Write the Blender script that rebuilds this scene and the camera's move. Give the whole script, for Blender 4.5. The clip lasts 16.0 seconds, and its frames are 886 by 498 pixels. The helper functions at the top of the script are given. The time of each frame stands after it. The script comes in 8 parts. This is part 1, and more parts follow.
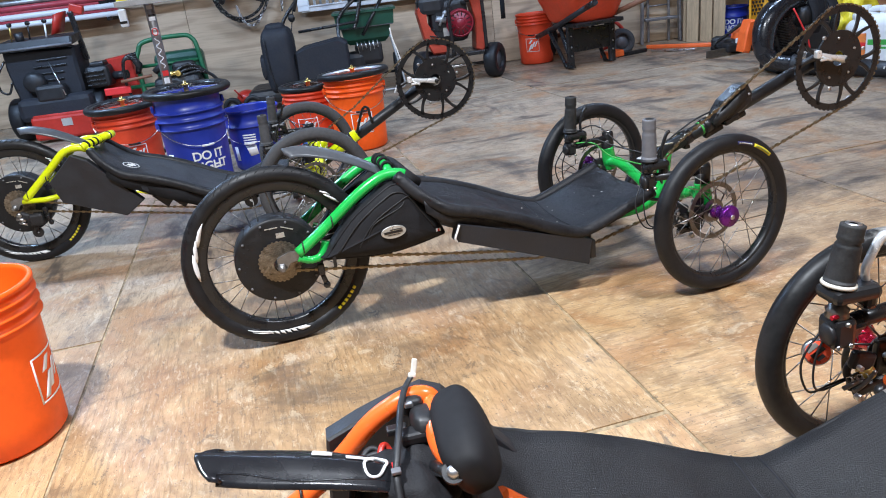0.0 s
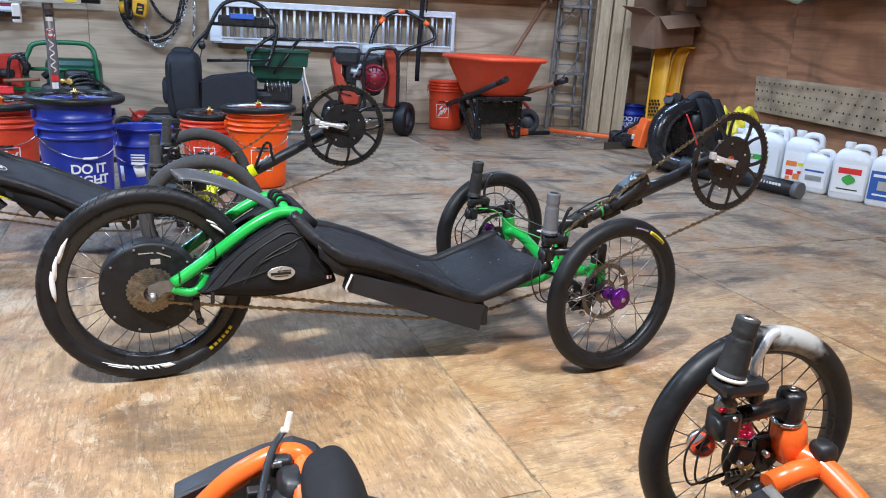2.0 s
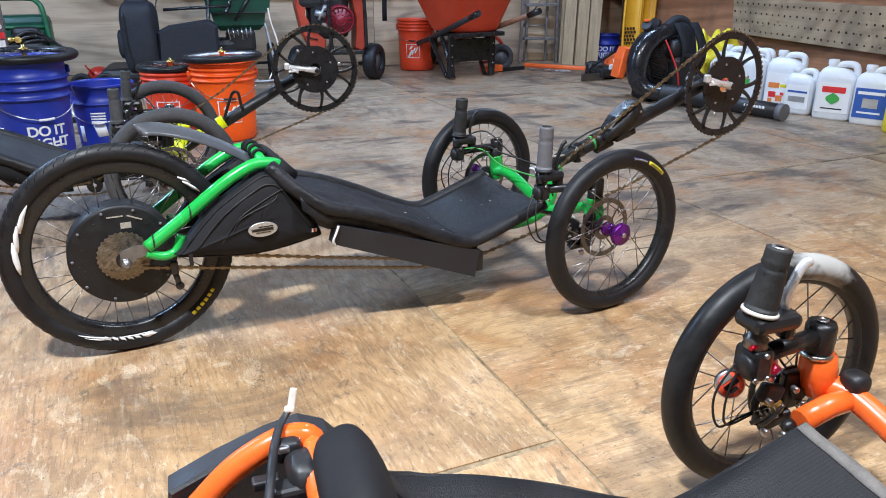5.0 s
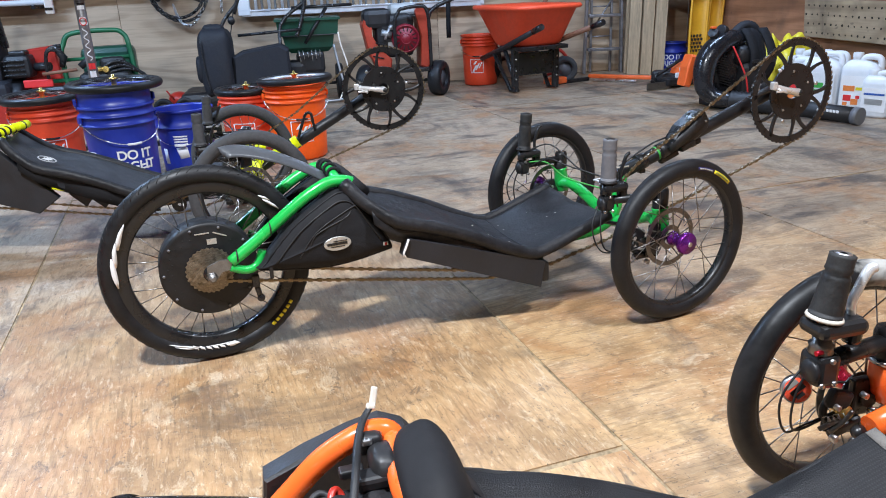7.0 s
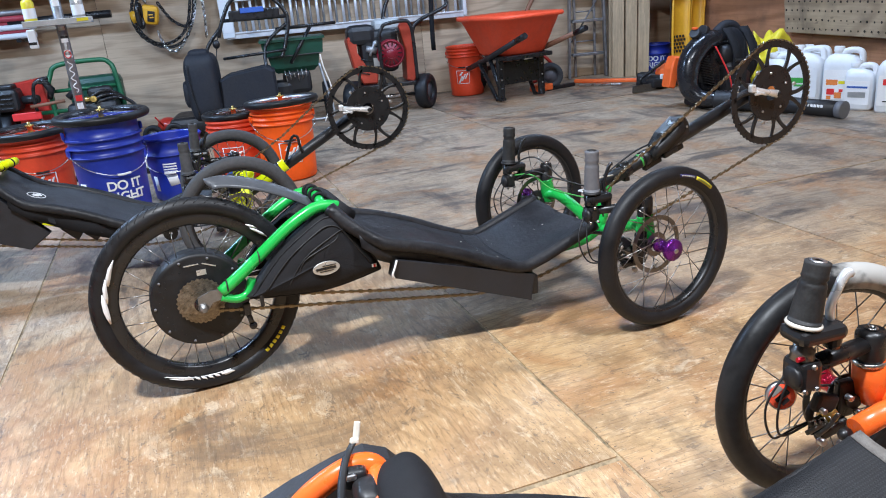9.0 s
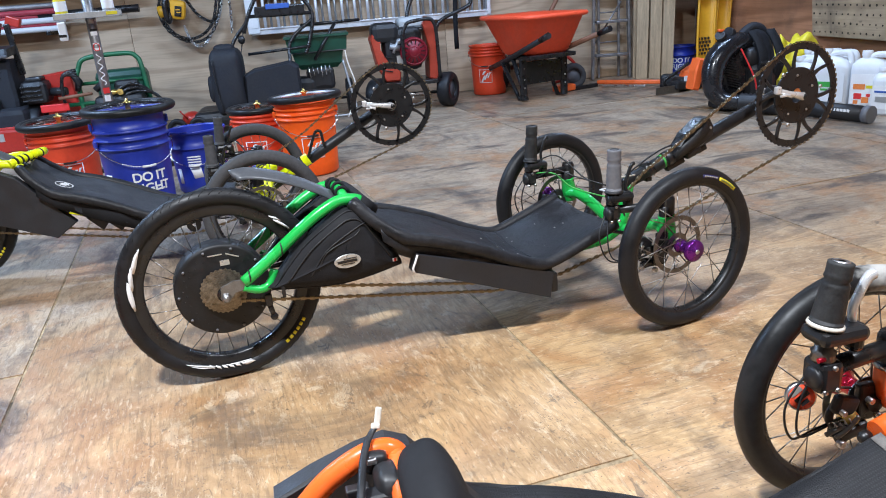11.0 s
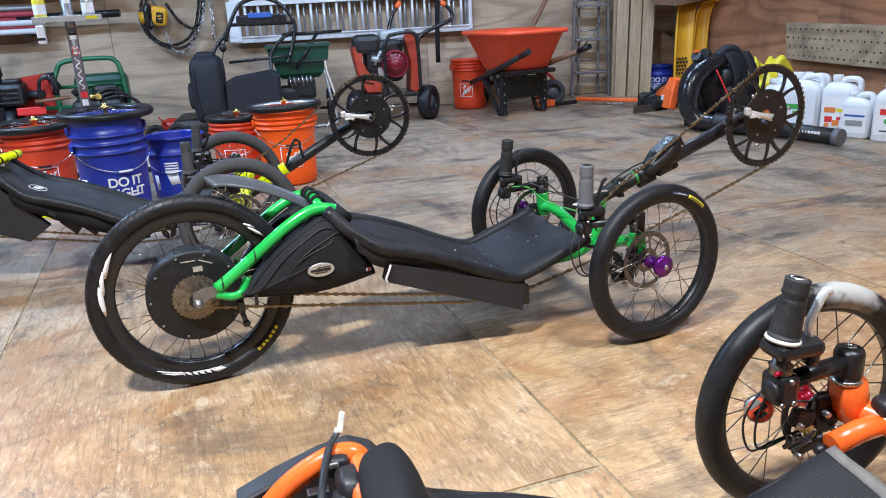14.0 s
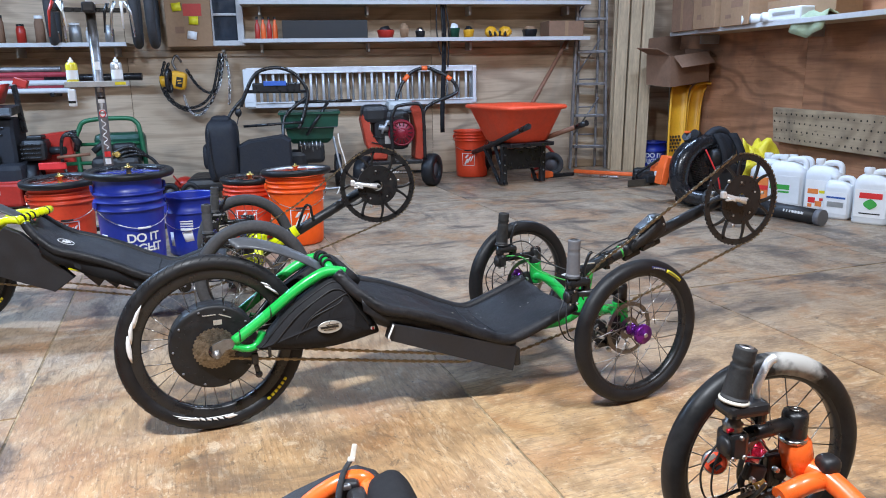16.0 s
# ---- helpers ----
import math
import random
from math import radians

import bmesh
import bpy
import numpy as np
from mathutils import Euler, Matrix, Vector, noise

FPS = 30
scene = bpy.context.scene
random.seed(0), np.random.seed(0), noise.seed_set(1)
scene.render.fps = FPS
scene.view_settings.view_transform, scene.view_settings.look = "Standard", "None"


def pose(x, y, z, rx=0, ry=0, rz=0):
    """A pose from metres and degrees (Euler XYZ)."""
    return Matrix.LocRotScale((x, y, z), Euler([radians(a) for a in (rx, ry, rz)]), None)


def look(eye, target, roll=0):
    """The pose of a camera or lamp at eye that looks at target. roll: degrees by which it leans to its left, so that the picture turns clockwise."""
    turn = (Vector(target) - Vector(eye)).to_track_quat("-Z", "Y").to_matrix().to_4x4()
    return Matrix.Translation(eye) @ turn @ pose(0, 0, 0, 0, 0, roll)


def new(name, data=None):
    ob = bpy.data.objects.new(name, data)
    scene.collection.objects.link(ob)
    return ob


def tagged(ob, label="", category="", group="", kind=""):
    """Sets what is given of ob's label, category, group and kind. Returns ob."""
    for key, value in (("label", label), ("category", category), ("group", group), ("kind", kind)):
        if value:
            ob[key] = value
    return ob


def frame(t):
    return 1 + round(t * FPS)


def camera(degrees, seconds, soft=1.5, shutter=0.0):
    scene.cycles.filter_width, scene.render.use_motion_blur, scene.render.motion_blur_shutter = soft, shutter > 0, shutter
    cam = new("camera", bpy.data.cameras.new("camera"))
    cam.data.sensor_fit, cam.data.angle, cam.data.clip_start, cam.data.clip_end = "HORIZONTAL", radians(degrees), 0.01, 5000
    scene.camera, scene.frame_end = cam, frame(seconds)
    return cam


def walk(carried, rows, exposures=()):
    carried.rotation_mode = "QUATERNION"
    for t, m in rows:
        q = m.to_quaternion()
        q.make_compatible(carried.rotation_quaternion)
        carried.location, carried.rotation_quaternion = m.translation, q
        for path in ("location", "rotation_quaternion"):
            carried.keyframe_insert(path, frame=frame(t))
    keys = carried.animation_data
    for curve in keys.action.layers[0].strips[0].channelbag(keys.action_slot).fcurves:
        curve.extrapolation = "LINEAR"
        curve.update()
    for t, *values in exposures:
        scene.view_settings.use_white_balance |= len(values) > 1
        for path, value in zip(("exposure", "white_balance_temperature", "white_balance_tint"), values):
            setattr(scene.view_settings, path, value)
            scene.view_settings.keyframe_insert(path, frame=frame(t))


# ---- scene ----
cam = camera(61.93, 16.0, soft=1.0)
# seconds, eye x, y, z, yaw, pitch, roll
ROWS = [
    (0, 0.4164, 0.3567, 0.8323, -4.04, -21.01, -7.17),
    (0.5, 0.4449, 0.3828, 0.8212, -7.45, -19.86, -4.17),
    (1, 0.4759, 0.3760, 0.8256, -10.83, -17.15, -1.84),
    (1.5, 0.4558, 0.3721, 0.8310, -12.68, -15.91, 0.66),
    (2, 0.4088, 0.4177, 0.7993, -13.42, -16.73, 2.90),
    (2.5, 0.3787, 0.5007, 0.7570, -13.65, -19.11, 2.99),
    (3, 0.3872, 0.5357, 0.7479, -14.41, -20.73, 1.96),
    (3.5, 0.3973, 0.5318, 0.7432, -15.29, -21.33, 1.34),
    (3.7, 0.4016, 0.5266, 0.7506, -15.58, -21.43, 1.08),
    (5.8, 0.3891, 0.4930, 0.7876, -13.64, -20.41, -1.78),
    (6, 0.3749, 0.4828, 0.7946, -12.20, -20.19, -1.90),
    (6.5, 0.3751, 0.4639, 0.7829, -10.19, -20.02, -1.85),
    (7, 0.3850, 0.4641, 0.7867, -9.96, -19.88, -2.55),
    (7.5, 0.3885, 0.4662, 0.8031, -10.12, -19.64, -3.94),
    (8, 0.3983, 0.4661, 0.8099, -10.29, -19.47, -4.83),
    (8.5, 0.4087, 0.4644, 0.8117, -10.34, -19.31, -5.34),
    (9, 0.4078, 0.4550, 0.8113, -10.17, -19.24, -5.34),
    (11.5, 0.3995, 0.4417, 0.8058, -8.18, -19.17, -4.63),
    (12, 0.3995, 0.4366, 0.8064, -7.70, -19.17, -4.78),
    (12.5, 0.3977, 0.4337, 0.8035, -7.42, -19.09, -4.84),
    (13, 0.3977, 0.4316, 0.8041, -7.60, -18.98, -4.71),
    (13.5, 0.4012, 0.4324, 0.8056, -8.66, -18.78, -4.08),
    (14, 0.4103, 0.4262, 0.8071, -10.43, -18.29, -2.94),
    (14.5, 0.4133, 0.3839, 0.8312, -12.17, -17.36, -1.64),
    (15, 0.4098, 0.3321, 0.8539, -13.45, -16.12, -0.48),
    (15.5, 0.4033, 0.2841, 0.8680, -13.75, -14.32, 0.06),
    (16, 0.3795, 0.2707, 0.8603, -10.70, -13.47, -0.94),
]


def eye_pose(x, y, z, yaw, pitch, roll):
    ya, pa = radians(yaw), radians(pitch)
    ahead = Vector((-math.sin(ya) * math.cos(pa), math.cos(ya) * math.cos(pa), math.sin(pa)))
    return look((x, y, z), Vector((x, y, z)) + ahead, roll)


walk(cam, [(t, eye_pose(*row)) for t, *row in ROWS])

# ---- world, lamps ----
world = bpy.data.worlds.new("world")
scene.world = world
world.use_nodes = True
world.node_tree.nodes["Background"].inputs[0].default_value = (0.75, 0.85, 1.0, 1)
world.node_tree.nodes["Background"].inputs[1].default_value = 0.08
scene.view_settings.exposure = 0.0


def area_lamp(name, x, y, z, sx, sy, power, colour, tilt=0.0):
    data = bpy.data.lights.new(name, "AREA")
    data.shape, data.size, data.size_y, data.energy, data.color = "RECTANGLE", sx, sy, power, colour
    ob = new(name, data)
    ob.matrix_world = pose(x, y, z, tilt)
    return ob


# main lamps out of view, placed by the shadows under the trikes
area_lamp("unseen_area_lamp", -0.4, 0.6, 3.0, 0.3, 0.14, 196, (0.9, 0.97, 1.07))
area_lamp("unseen_area_lamp", 1.7, 0.6, 3.0, 0.34, 0.14, 84, (0.9, 0.96, 1.07))
# unseen fill lamps added to brighten the back; two lean towards the back wall
area_lamp("unseen_area_lamp", 0.9, 4.6, 2.36, 1.2, 0.14, 34, (0.62, 0.86, 1.28), 14)
area_lamp("unseen_area_lamp", -2.0, 4.2, 2.36, 1.2, 0.14, 112, (0.58, 0.86, 1.32))
area_lamp("unseen_area_lamp", 2.55, 4.4, 2.36, 1.2, 0.14, 46, (0.64, 0.87, 1.28), 14)

# ---- mesh tools ----
class M:
    """Vertices and faces of one part."""

    def __init__(self):
        self.v, self.f, self.flat = [], [], set()

    def add(self, vs, fs, flat=False):
        o = len(self.v)
        self.v += [tuple(p) for p in vs]
        for g in fs:
            if flat:
                self.flat.add(len(self.f))
            self.f.append([i + o for i in g])
        return self

    def box(self, c, s, b=0.0, m=None):
        """A box about c of size s with cut edges of width b; m turns it."""
        hx, hy, hz = (d / 2 for d in s)
        b = min(b, hx * 0.9, hy * 0.9, hz * 0.9)
        if b <= 0:
            vs = [(x, y, z) for x in (-hx, hx) for y in (-hy, hy) for z in (-hz, hz)]
            fs = [(0, 1, 3, 2), (4, 6, 7, 5), (0, 4, 5, 1), (2, 3, 7, 6), (0, 2, 6, 4), (1, 5, 7, 3)]
        else:
            bm = bmesh.new()
            bmesh.ops.create_cube(bm, size=1)
            bmesh.ops.scale(bm, vec=s, verts=bm.verts)
            bmesh.ops.bevel(bm, geom=bm.edges[:], offset=b, segments=2, affect="EDGES", profile=0.5)
            bm.verts.ensure_lookup_table()
            vs = [tuple(v.co) for v in bm.verts]
            fs = [[v.index for v in g.verts] for g in bm.faces]
            bm.free()
        c = Vector(c)
        vs = [(m @ Vector(p) if m else Vector(p)) + c for p in vs]
        return self.add(vs, fs, True)

    def tube(self, pts, r, n=10, caps=True, closed=False):
        """A round bar along points; r is one radius or one a point."""
        pts = [Vector(p) for p in pts]
        k = len(pts)
        rs = r if isinstance(r, (list, tuple)) else [r] * k
        tang = []
        for i in range(k):
            a = pts[(i - 1) % k] if closed or i else pts[0]
            b = pts[(i + 1) % k] if closed or i < k - 1 else pts[-1]
            d = b - a
            tang.append(d.normalized() if d.length > 1e-9 else Vector((0, 0, 1)))
        u = tang[0].orthogonal().normalized()
        vs = []
        for i in range(k):
            u = (u - tang[i] * u.dot(tang[i])).normalized()
            w = tang[i].cross(u)
            vs += [pts[i] + (u * math.cos(2 * math.pi * j / n) + w * math.sin(2 * math.pi * j / n)) * rs[i] for j in range(n)]
        fs = []
        for i in range(k if closed else k - 1):
            a, b = i * n, ((i + 1) % k) * n
            fs += [(a + j, a + (j + 1) % n, b + (j + 1) % n, b + j) for j in range(n)]
        self.add(vs, fs)
        if caps and not closed:
            o = len(self.v) - k * n
            self.flat |= {len(self.f), len(self.f) + 1}
            self.f += [[o + j for j in reversed(range(n))], [o + (k - 1) * n + j for j in range(n)]]
        return self

    def bar(self, a, b, r, n=10, r2=None):
        return self.tube([a, b], [r, r if r2 is None else r2], n)

    def lathe(self, prof, n=32, m=None, a0=0.0, a1=2 * math.pi):
        """Turns (radius, height) pairs about z; m places it."""
        full = abs(a1 - a0) > 2 * math.pi - 1e-6
        cols = n if full else n + 1
        vs = []
        for j in range(cols):
            a = a0 + (a1 - a0) * j / n
            vs += [Vector((r * math.cos(a), r * math.sin(a), h)) for r, h in prof]
        k = len(prof)
        fs = []
        for j in range(n):
            p, q = j * k, ((j + 1) % cols) * k
            fs += [(p + i, q + i, q + i + 1, p + i + 1) for i in range(k - 1)]
        return self.add([m @ p for p in vs] if m else vs, fs)

    def disc(self, r0, r1, h0, h1, n=32, m=None):
        """A flat ring (or disc for r0 = 0) between two heights."""
        prof = [(max(r0, 1e-4), h0), (r1, h0), (r1, h0), (r1, h1), (r1, h1), (max(r0, 1e-4), h1)]
        if r0 > 0:
            prof += [(r0, h1), (r0, h0)]
        o = len(self.f)
        self.lathe(prof, n, m)
        self.flat |= set(range(o, len(self.f)))
        return self

    def prism(self, outline, h0, h1, m=None, bev=0.0):
        """An outline in the xy plane raised from h0 to h1."""
        k = len(outline)
        if bev:
            cx, cy = sum(p[0] for p in outline) / k, sum(p[1] for p in outline) / k
            def shr(p):
                d = math.hypot(p[0] - cx, p[1] - cy) or 1
                return (p[0] - (p[0] - cx) / d * bev, p[1] - (p[1] - cy) / d * bev)
            inner = [shr(p) for p in outline]
            rings = [(inner, h0), (outline, h0 + bev), (outline, h1 - bev), (inner, h1)]
        else:
            rings = [(outline, h0), (outline, h1)]
        vs = [Vector((x, y, h)) for ring, h in rings for x, y in ring]
        fs = [list(reversed(range(k))), [(len(rings) - 1) * k + i for i in range(k)]]
        for q in range(len(rings) - 1):
            fs += [(q * k + i, q * k + (i + 1) % k, (q + 1) * k + (i + 1) % k, (q + 1) * k + i) for i in range(k)]
        return self.add([m @ p for p in vs] if m else vs, fs, True)

    def sheet(self, rows, thick):
        """A cloth or panel through a grid of points, given thickness along its normal."""
        nr, nc = len(rows), len(rows[0])
        P = [[Vector(p) for p in r] for r in rows]
        top, low = [], []
        for i in range(nr):
            for j in range(nc):
                du = P[min(i + 1, nr - 1)][j] - P[max(i - 1, 0)][j]
                dv = P[i][min(j + 1, nc - 1)] - P[i][max(j - 1, 0)]
                nrm = du.cross(dv)
                nrm = nrm.normalized() if nrm.length > 1e-12 else Vector((0, 0, 1))
                top.append(P[i][j] + nrm * thick / 2)
                low.append(P[i][j] - nrm * thick / 2)
        o = nr * nc
        fs = []
        for i in range(nr - 1):
            for j in range(nc - 1):
                a, b, c, d = i * nc + j, (i + 1) * nc + j, (i + 1) * nc + j + 1, i * nc + j + 1
                fs += [(a, b, c, d), (o + d, o + c, o + b, o + a)]
        edge = [j for j in range(nc)] + [i * nc + nc - 1 for i in range(1, nr)] + [(nr - 1) * nc + j for j in range(nc - 2, -1, -1)] + [i * nc for i in range(nr - 2, 0, -1)]
        for a, b in zip(edge, edge[1:] + edge[:1]):
            fs.append((a, b, o + b, o + a))
        return self.add(top + low, fs)

    def blob(self, c, s, n=14, wob=0.0, seed=0, m=None, p=1.0):
        """A rounded lump of half sizes s; p below 1 squares it."""
        vs, fs = [], []
        def sg(v):
            return math.copysign(abs(v) ** p, v)
        for i in range(n + 1):
            t = math.pi * i / n
            for j in range(2 * n):
                a = math.pi * j / n
                q = Vector((sg(math.sin(t)) * sg(math.cos(a)), sg(math.sin(t)) * sg(math.sin(a)), sg(math.cos(t))))
                if wob:
                    q *= 1 + wob * noise.noise(q * 2.3 + Vector((seed, seed * 1.7, 3.1)))
                q = Vector((q.x * s[0], q.y * s[1], q.z * s[2]))
                vs.append((m @ q if m else q) + Vector(c))
        for i in range(n):
            for j in range(2 * n):
                a, b = i * 2 * n, (i + 1) * 2 * n
                fs.append((a + j, b + j, b + (j + 1) % (2 * n), a + (j + 1) % (2 * n)))
        return self.add(vs, fs)

    def mesh(self, name):
        me = bpy.data.meshes.new(name)
        me.from_pydata(self.v, [], self.f)
        me.validate()
        sm = np.ones(len(me.polygons), bool)
        if len(me.polygons) == len(self.f):
            for i in self.flat:
                sm[i] = False
        me.polygons.foreach_set("use_smooth", sm)
        bm = bmesh.new()
        bm.from_mesh(me)
        bmesh.ops.remove_doubles(bm, verts=bm.verts, dist=1e-6)
        bmesh.ops.recalc_face_normals(bm, faces=bm.faces)
        bm.to_mesh(me)
        bm.free()
        return me


def part(name, m, material, parent=None, label="", at=None):
    me = m if isinstance(m, bpy.types.Mesh) else m.mesh(name)
    if not me.materials:
        me.materials.append(material)
    ob = new(name, me)
    ob.parent = parent
    if at is not None:
        ob.matrix_basis = at
    if label:
        ob["label"] = label
    return ob


def thing(name, at, label, category, group="", kind=""):
    ob = new(name)
    ob.empty_display_size = 0.1
    ob.matrix_basis = at
    return tagged(ob, label, category, group, kind)


def arc(c, r, a0, a1, n=12, plane="xz"):
    """Points of an arc in degrees about c."""
    out = []
    for i in range(n + 1):
        a = radians(a0 + (a1 - a0) * i / n)
        u, w = r * math.cos(a), r * math.sin(a)
        out.append({"xz": (c[0] + u, c[1], c[2] + w), "xy": (c[0] + u, c[1] + w, c[2]), "yz": (c[0], c[1] + u, c[2] + w)}[plane])
    return out


def smooth(pts, n=6, closed=False):
    """A flowing line through points."""
    P = [Vector(p) for p in pts]
    k, out = len(P), []
    for i in range(k if closed else k - 1):
        p0 = P[(i - 1) % k] if closed or i else P[0]
        p1, p2 = P[i], P[(i + 1) % k]
        p3 = P[(i + 2) % k] if closed or i + 2 < k else P[-1]
        for j in range(n):
            t = j / n
            out.append(0.5 * ((2 * p1) + (p2 - p0) * t + (2 * p0 - 5 * p1 + 4 * p2 - p3) * t * t + (3 * p1 - p0 - 3 * p2 + p3) * t ** 3))
    if not closed:
        out.append(P[-1])
    return out


# axis of a wheel: the mesh's z becomes the thing's y
SIDE = pose(0, 0, 0, 90, 0, 0)


# ---- materials ----
def mat(name, colour, rough=0.5, metal=0.0, vary=0.12, scale=18.0, bump=0.0, bump_scale=120.0, spec=0.5, per_object=0.0, coat=0.0, stretch=(1, 1, 1), alt=None, fleck=0.0):
    m = bpy.data.materials.new(name)
    m.use_nodes = True
    nt = m.node_tree
    ns, ln = nt.nodes, nt.links
    b = ns["Principled BSDF"]
    b.inputs["Roughness"].default_value, b.inputs["Metallic"].default_value = rough, metal
    b.inputs["Specular IOR Level"].default_value = spec
    b.inputs["Coat Weight"].default_value = coat
    tc, mp = ns.new("ShaderNodeTexCoord"), ns.new("ShaderNodeMapping")
    mp.inputs["Scale"].default_value = stretch
    ln.new(tc.outputs["Object"], mp.inputs[0])
    n1, n2 = ns.new("ShaderNodeTexNoise"), ns.new("ShaderNodeTexNoise")
    n1.inputs["Scale"].default_value, n2.inputs["Scale"].default_value = scale, scale * 7
    n1.inputs["Detail"].default_value, n2.inputs["Detail"].default_value = 6, 4
    ln.new(mp.outputs[0], n1.inputs[0]), ln.new(mp.outputs[0], n2.inputs[0])
    mix = ns.new("ShaderNodeMix")
    mix.data_type = "RGBA"
    c = Vector(colour)
    hi = Vector(alt) if alt else c * (1 + vary)
    lo = c * (1 - vary)
    mix.inputs[6].default_value, mix.inputs[7].default_value = (*lo, 1), (*hi, 1)
    avg = ns.new("ShaderNodeMath")
    avg.operation = "MULTIPLY_ADD"
    ln.new(n2.outputs[0], avg.inputs[0])
    avg.inputs[1].default_value = 0.4
    sub = ns.new("ShaderNodeMath")
    sub.operation = "MULTIPLY"
    ln.new(n1.outputs[0], sub.inputs[0])
    sub.inputs[1].default_value = 0.6
    ln.new(sub.outputs[0], avg.inputs[2])
    ramp = ns.new("ShaderNodeMapRange")
    ramp.inputs[1].default_value, ramp.inputs[2].default_value = 0.3, 0.7
    ln.new(avg.outputs[0], ramp.inputs[0])
    ln.new(ramp.outputs[0], mix.inputs[0])
    out = mix.outputs[2]
    if per_object:
        oi, hv, mr = ns.new("ShaderNodeObjectInfo"), ns.new("ShaderNodeHueSaturation"), ns.new("ShaderNodeMapRange")
        mr.inputs[3].default_value, mr.inputs[4].default_value = 1 - per_object, 1 + per_object
        ln.new(oi.outputs["Random"], mr.inputs[0])
        ln.new(mr.outputs[0], hv.inputs["Value"])
        ln.new(out, hv.inputs["Color"])
        out = hv.outputs[0]
    ln.new(out, b.inputs["Base Color"])
    rr = ns.new("ShaderNodeMapRange")
    rr.inputs[1].default_value, rr.inputs[2].default_value = 0.3, 0.7
    rr.inputs[3].default_value, rr.inputs[4].default_value = max(rough - 0.12, 0.03), min(rough + 0.12, 1)
    ln.new(n1.outputs[0], rr.inputs[0])
    ln.new(rr.outputs[0], b.inputs["Roughness"])
    if bump:
        n3, bp = ns.new("ShaderNodeTexNoise"), ns.new("ShaderNodeBump")
        n3.inputs["Scale"].default_value = bump_scale
        n3.inputs["Detail"].default_value = 5
        ln.new(mp.outputs[0], n3.inputs[0])
        bp.inputs["Strength"].default_value, bp.inputs["Distance"].default_value = bump, 0.004
        ln.new(n3.outputs[0], bp.inputs["Height"])
        ln.new(bp.outputs[0], b.inputs["Normal"])
    return m


def ply(name, light, dark, turn=0.0, stain=0.0, per_object=0.1, rough=0.6, wear=None, grain=5.0):
    """Plywood: wide cathedral grain along x, fine fibres, stains and scuffs."""
    m = bpy.data.materials.new(name)
    m.use_nodes = True
    nt = m.node_tree
    ns, ln = nt.nodes, nt.links
    b = ns["Principled BSDF"]
    tc, mp, oi = ns.new("ShaderNodeTexCoord"), ns.new("ShaderNodeMapping"), ns.new("ShaderNodeObjectInfo")
    ln.new(tc.outputs["Object"], mp.inputs[0])
    mp.inputs["Rotation"].default_value = (0, 0, turn)
    off = ns.new("ShaderNodeVectorMath")
    off.operation = "SCALE"
    off.inputs[0].default_value = (13.0, 7.0, 5.0)
    ln.new(oi.outputs["Random"], off.inputs["Scale"])
    ln.new(off.outputs[0], mp.inputs["Location"])

    def noise_of(scale, stretch, detail=5.0, distort=0.0):
        q, n = ns.new("ShaderNodeMapping"), ns.new("ShaderNodeTexNoise")
        q.inputs["Scale"].default_value = stretch
        ln.new(mp.outputs[0], q.inputs[0])
        ln.new(q.outputs[0], n.inputs[0])
        n.inputs["Scale"].default_value, n.inputs["Detail"].default_value, n.inputs["Distortion"].default_value = scale, detail, distort
        return n.outputs[0]

    def rng(v, a, c, lo, hi):
        r = ns.new("ShaderNodeMapRange")
        r.inputs[1].default_value, r.inputs[2].default_value, r.inputs[3].default_value, r.inputs[4].default_value = a, c, lo, hi
        ln.new(v, r.inputs[0])
        return r.outputs[0]

    def blend(f, a, c):
        x = ns.new("ShaderNodeMix")
        x.data_type = "RGBA"
        ln.new(f, x.inputs[0])
        for k, v in ((6, a), (7, c)):
            if isinstance(v, tuple):
                x.inputs[k].default_value = (*v, 1)
            else:
                ln.new(v, x.inputs[k])
        return x.outputs[2]

    field = noise_of(1.5, (0.35, 1.6, 1.6), 2.0, 0.4)
    wave = ns.new("ShaderNodeMath")
    wave.operation = "MULTIPLY"
    ln.new(field, wave.inputs[0])
    wave.inputs[1].default_value = grain * 16
    sine = ns.new("ShaderNodeMath")
    sine.operation = "SINE"
    ln.new(wave.outputs[0], sine.inputs[0])
    rings = rng(sine.outputs[0], -1, 1, 0, 1)
    fibre = noise_of(34, (0.12, 2.2, 2.2), 6.0)
    blot = noise_of(2.2, (1, 1, 1), 6.0)
    c = blend(rng(rings, 0.45, 1.0, 0.0, 0.6), light, dark)
    c = blend(rng(fibre, 0.45, 0.75, 0.0, 0.35), c, tuple(v * 0.6 for v in dark))
    c = blend(rng(blot, 0.42, 0.7, 0.0, 0.5), c, tuple(0.55 * v for v in dark))
    if wear:
        c = blend(rng(noise_of(7, (1, 1, 1), 8.0), 0.56, 0.68, 0.0, 0.75), c, wear)
    if stain:
        c = blend(rng(noise_of(3.2, (1.5, 0.7, 1), 7.0, 0.6), 0.52, 0.72, 0.0, stain), c, (0.055, 0.045, 0.04))
        c = blend(rng(noise_of(38, (0.6, 1, 1), 3.0), 0.66, 0.74, 0.0, stain * 0.8), c, (0.05, 0.04, 0.035))
    hv = ns.new("ShaderNodeHueSaturation")
    ln.new(c, hv.inputs["Color"])
    ln.new(rng(oi.outputs["Random"], 0, 1, 1 - per_object, 1 + per_object), hv.inputs["Value"])
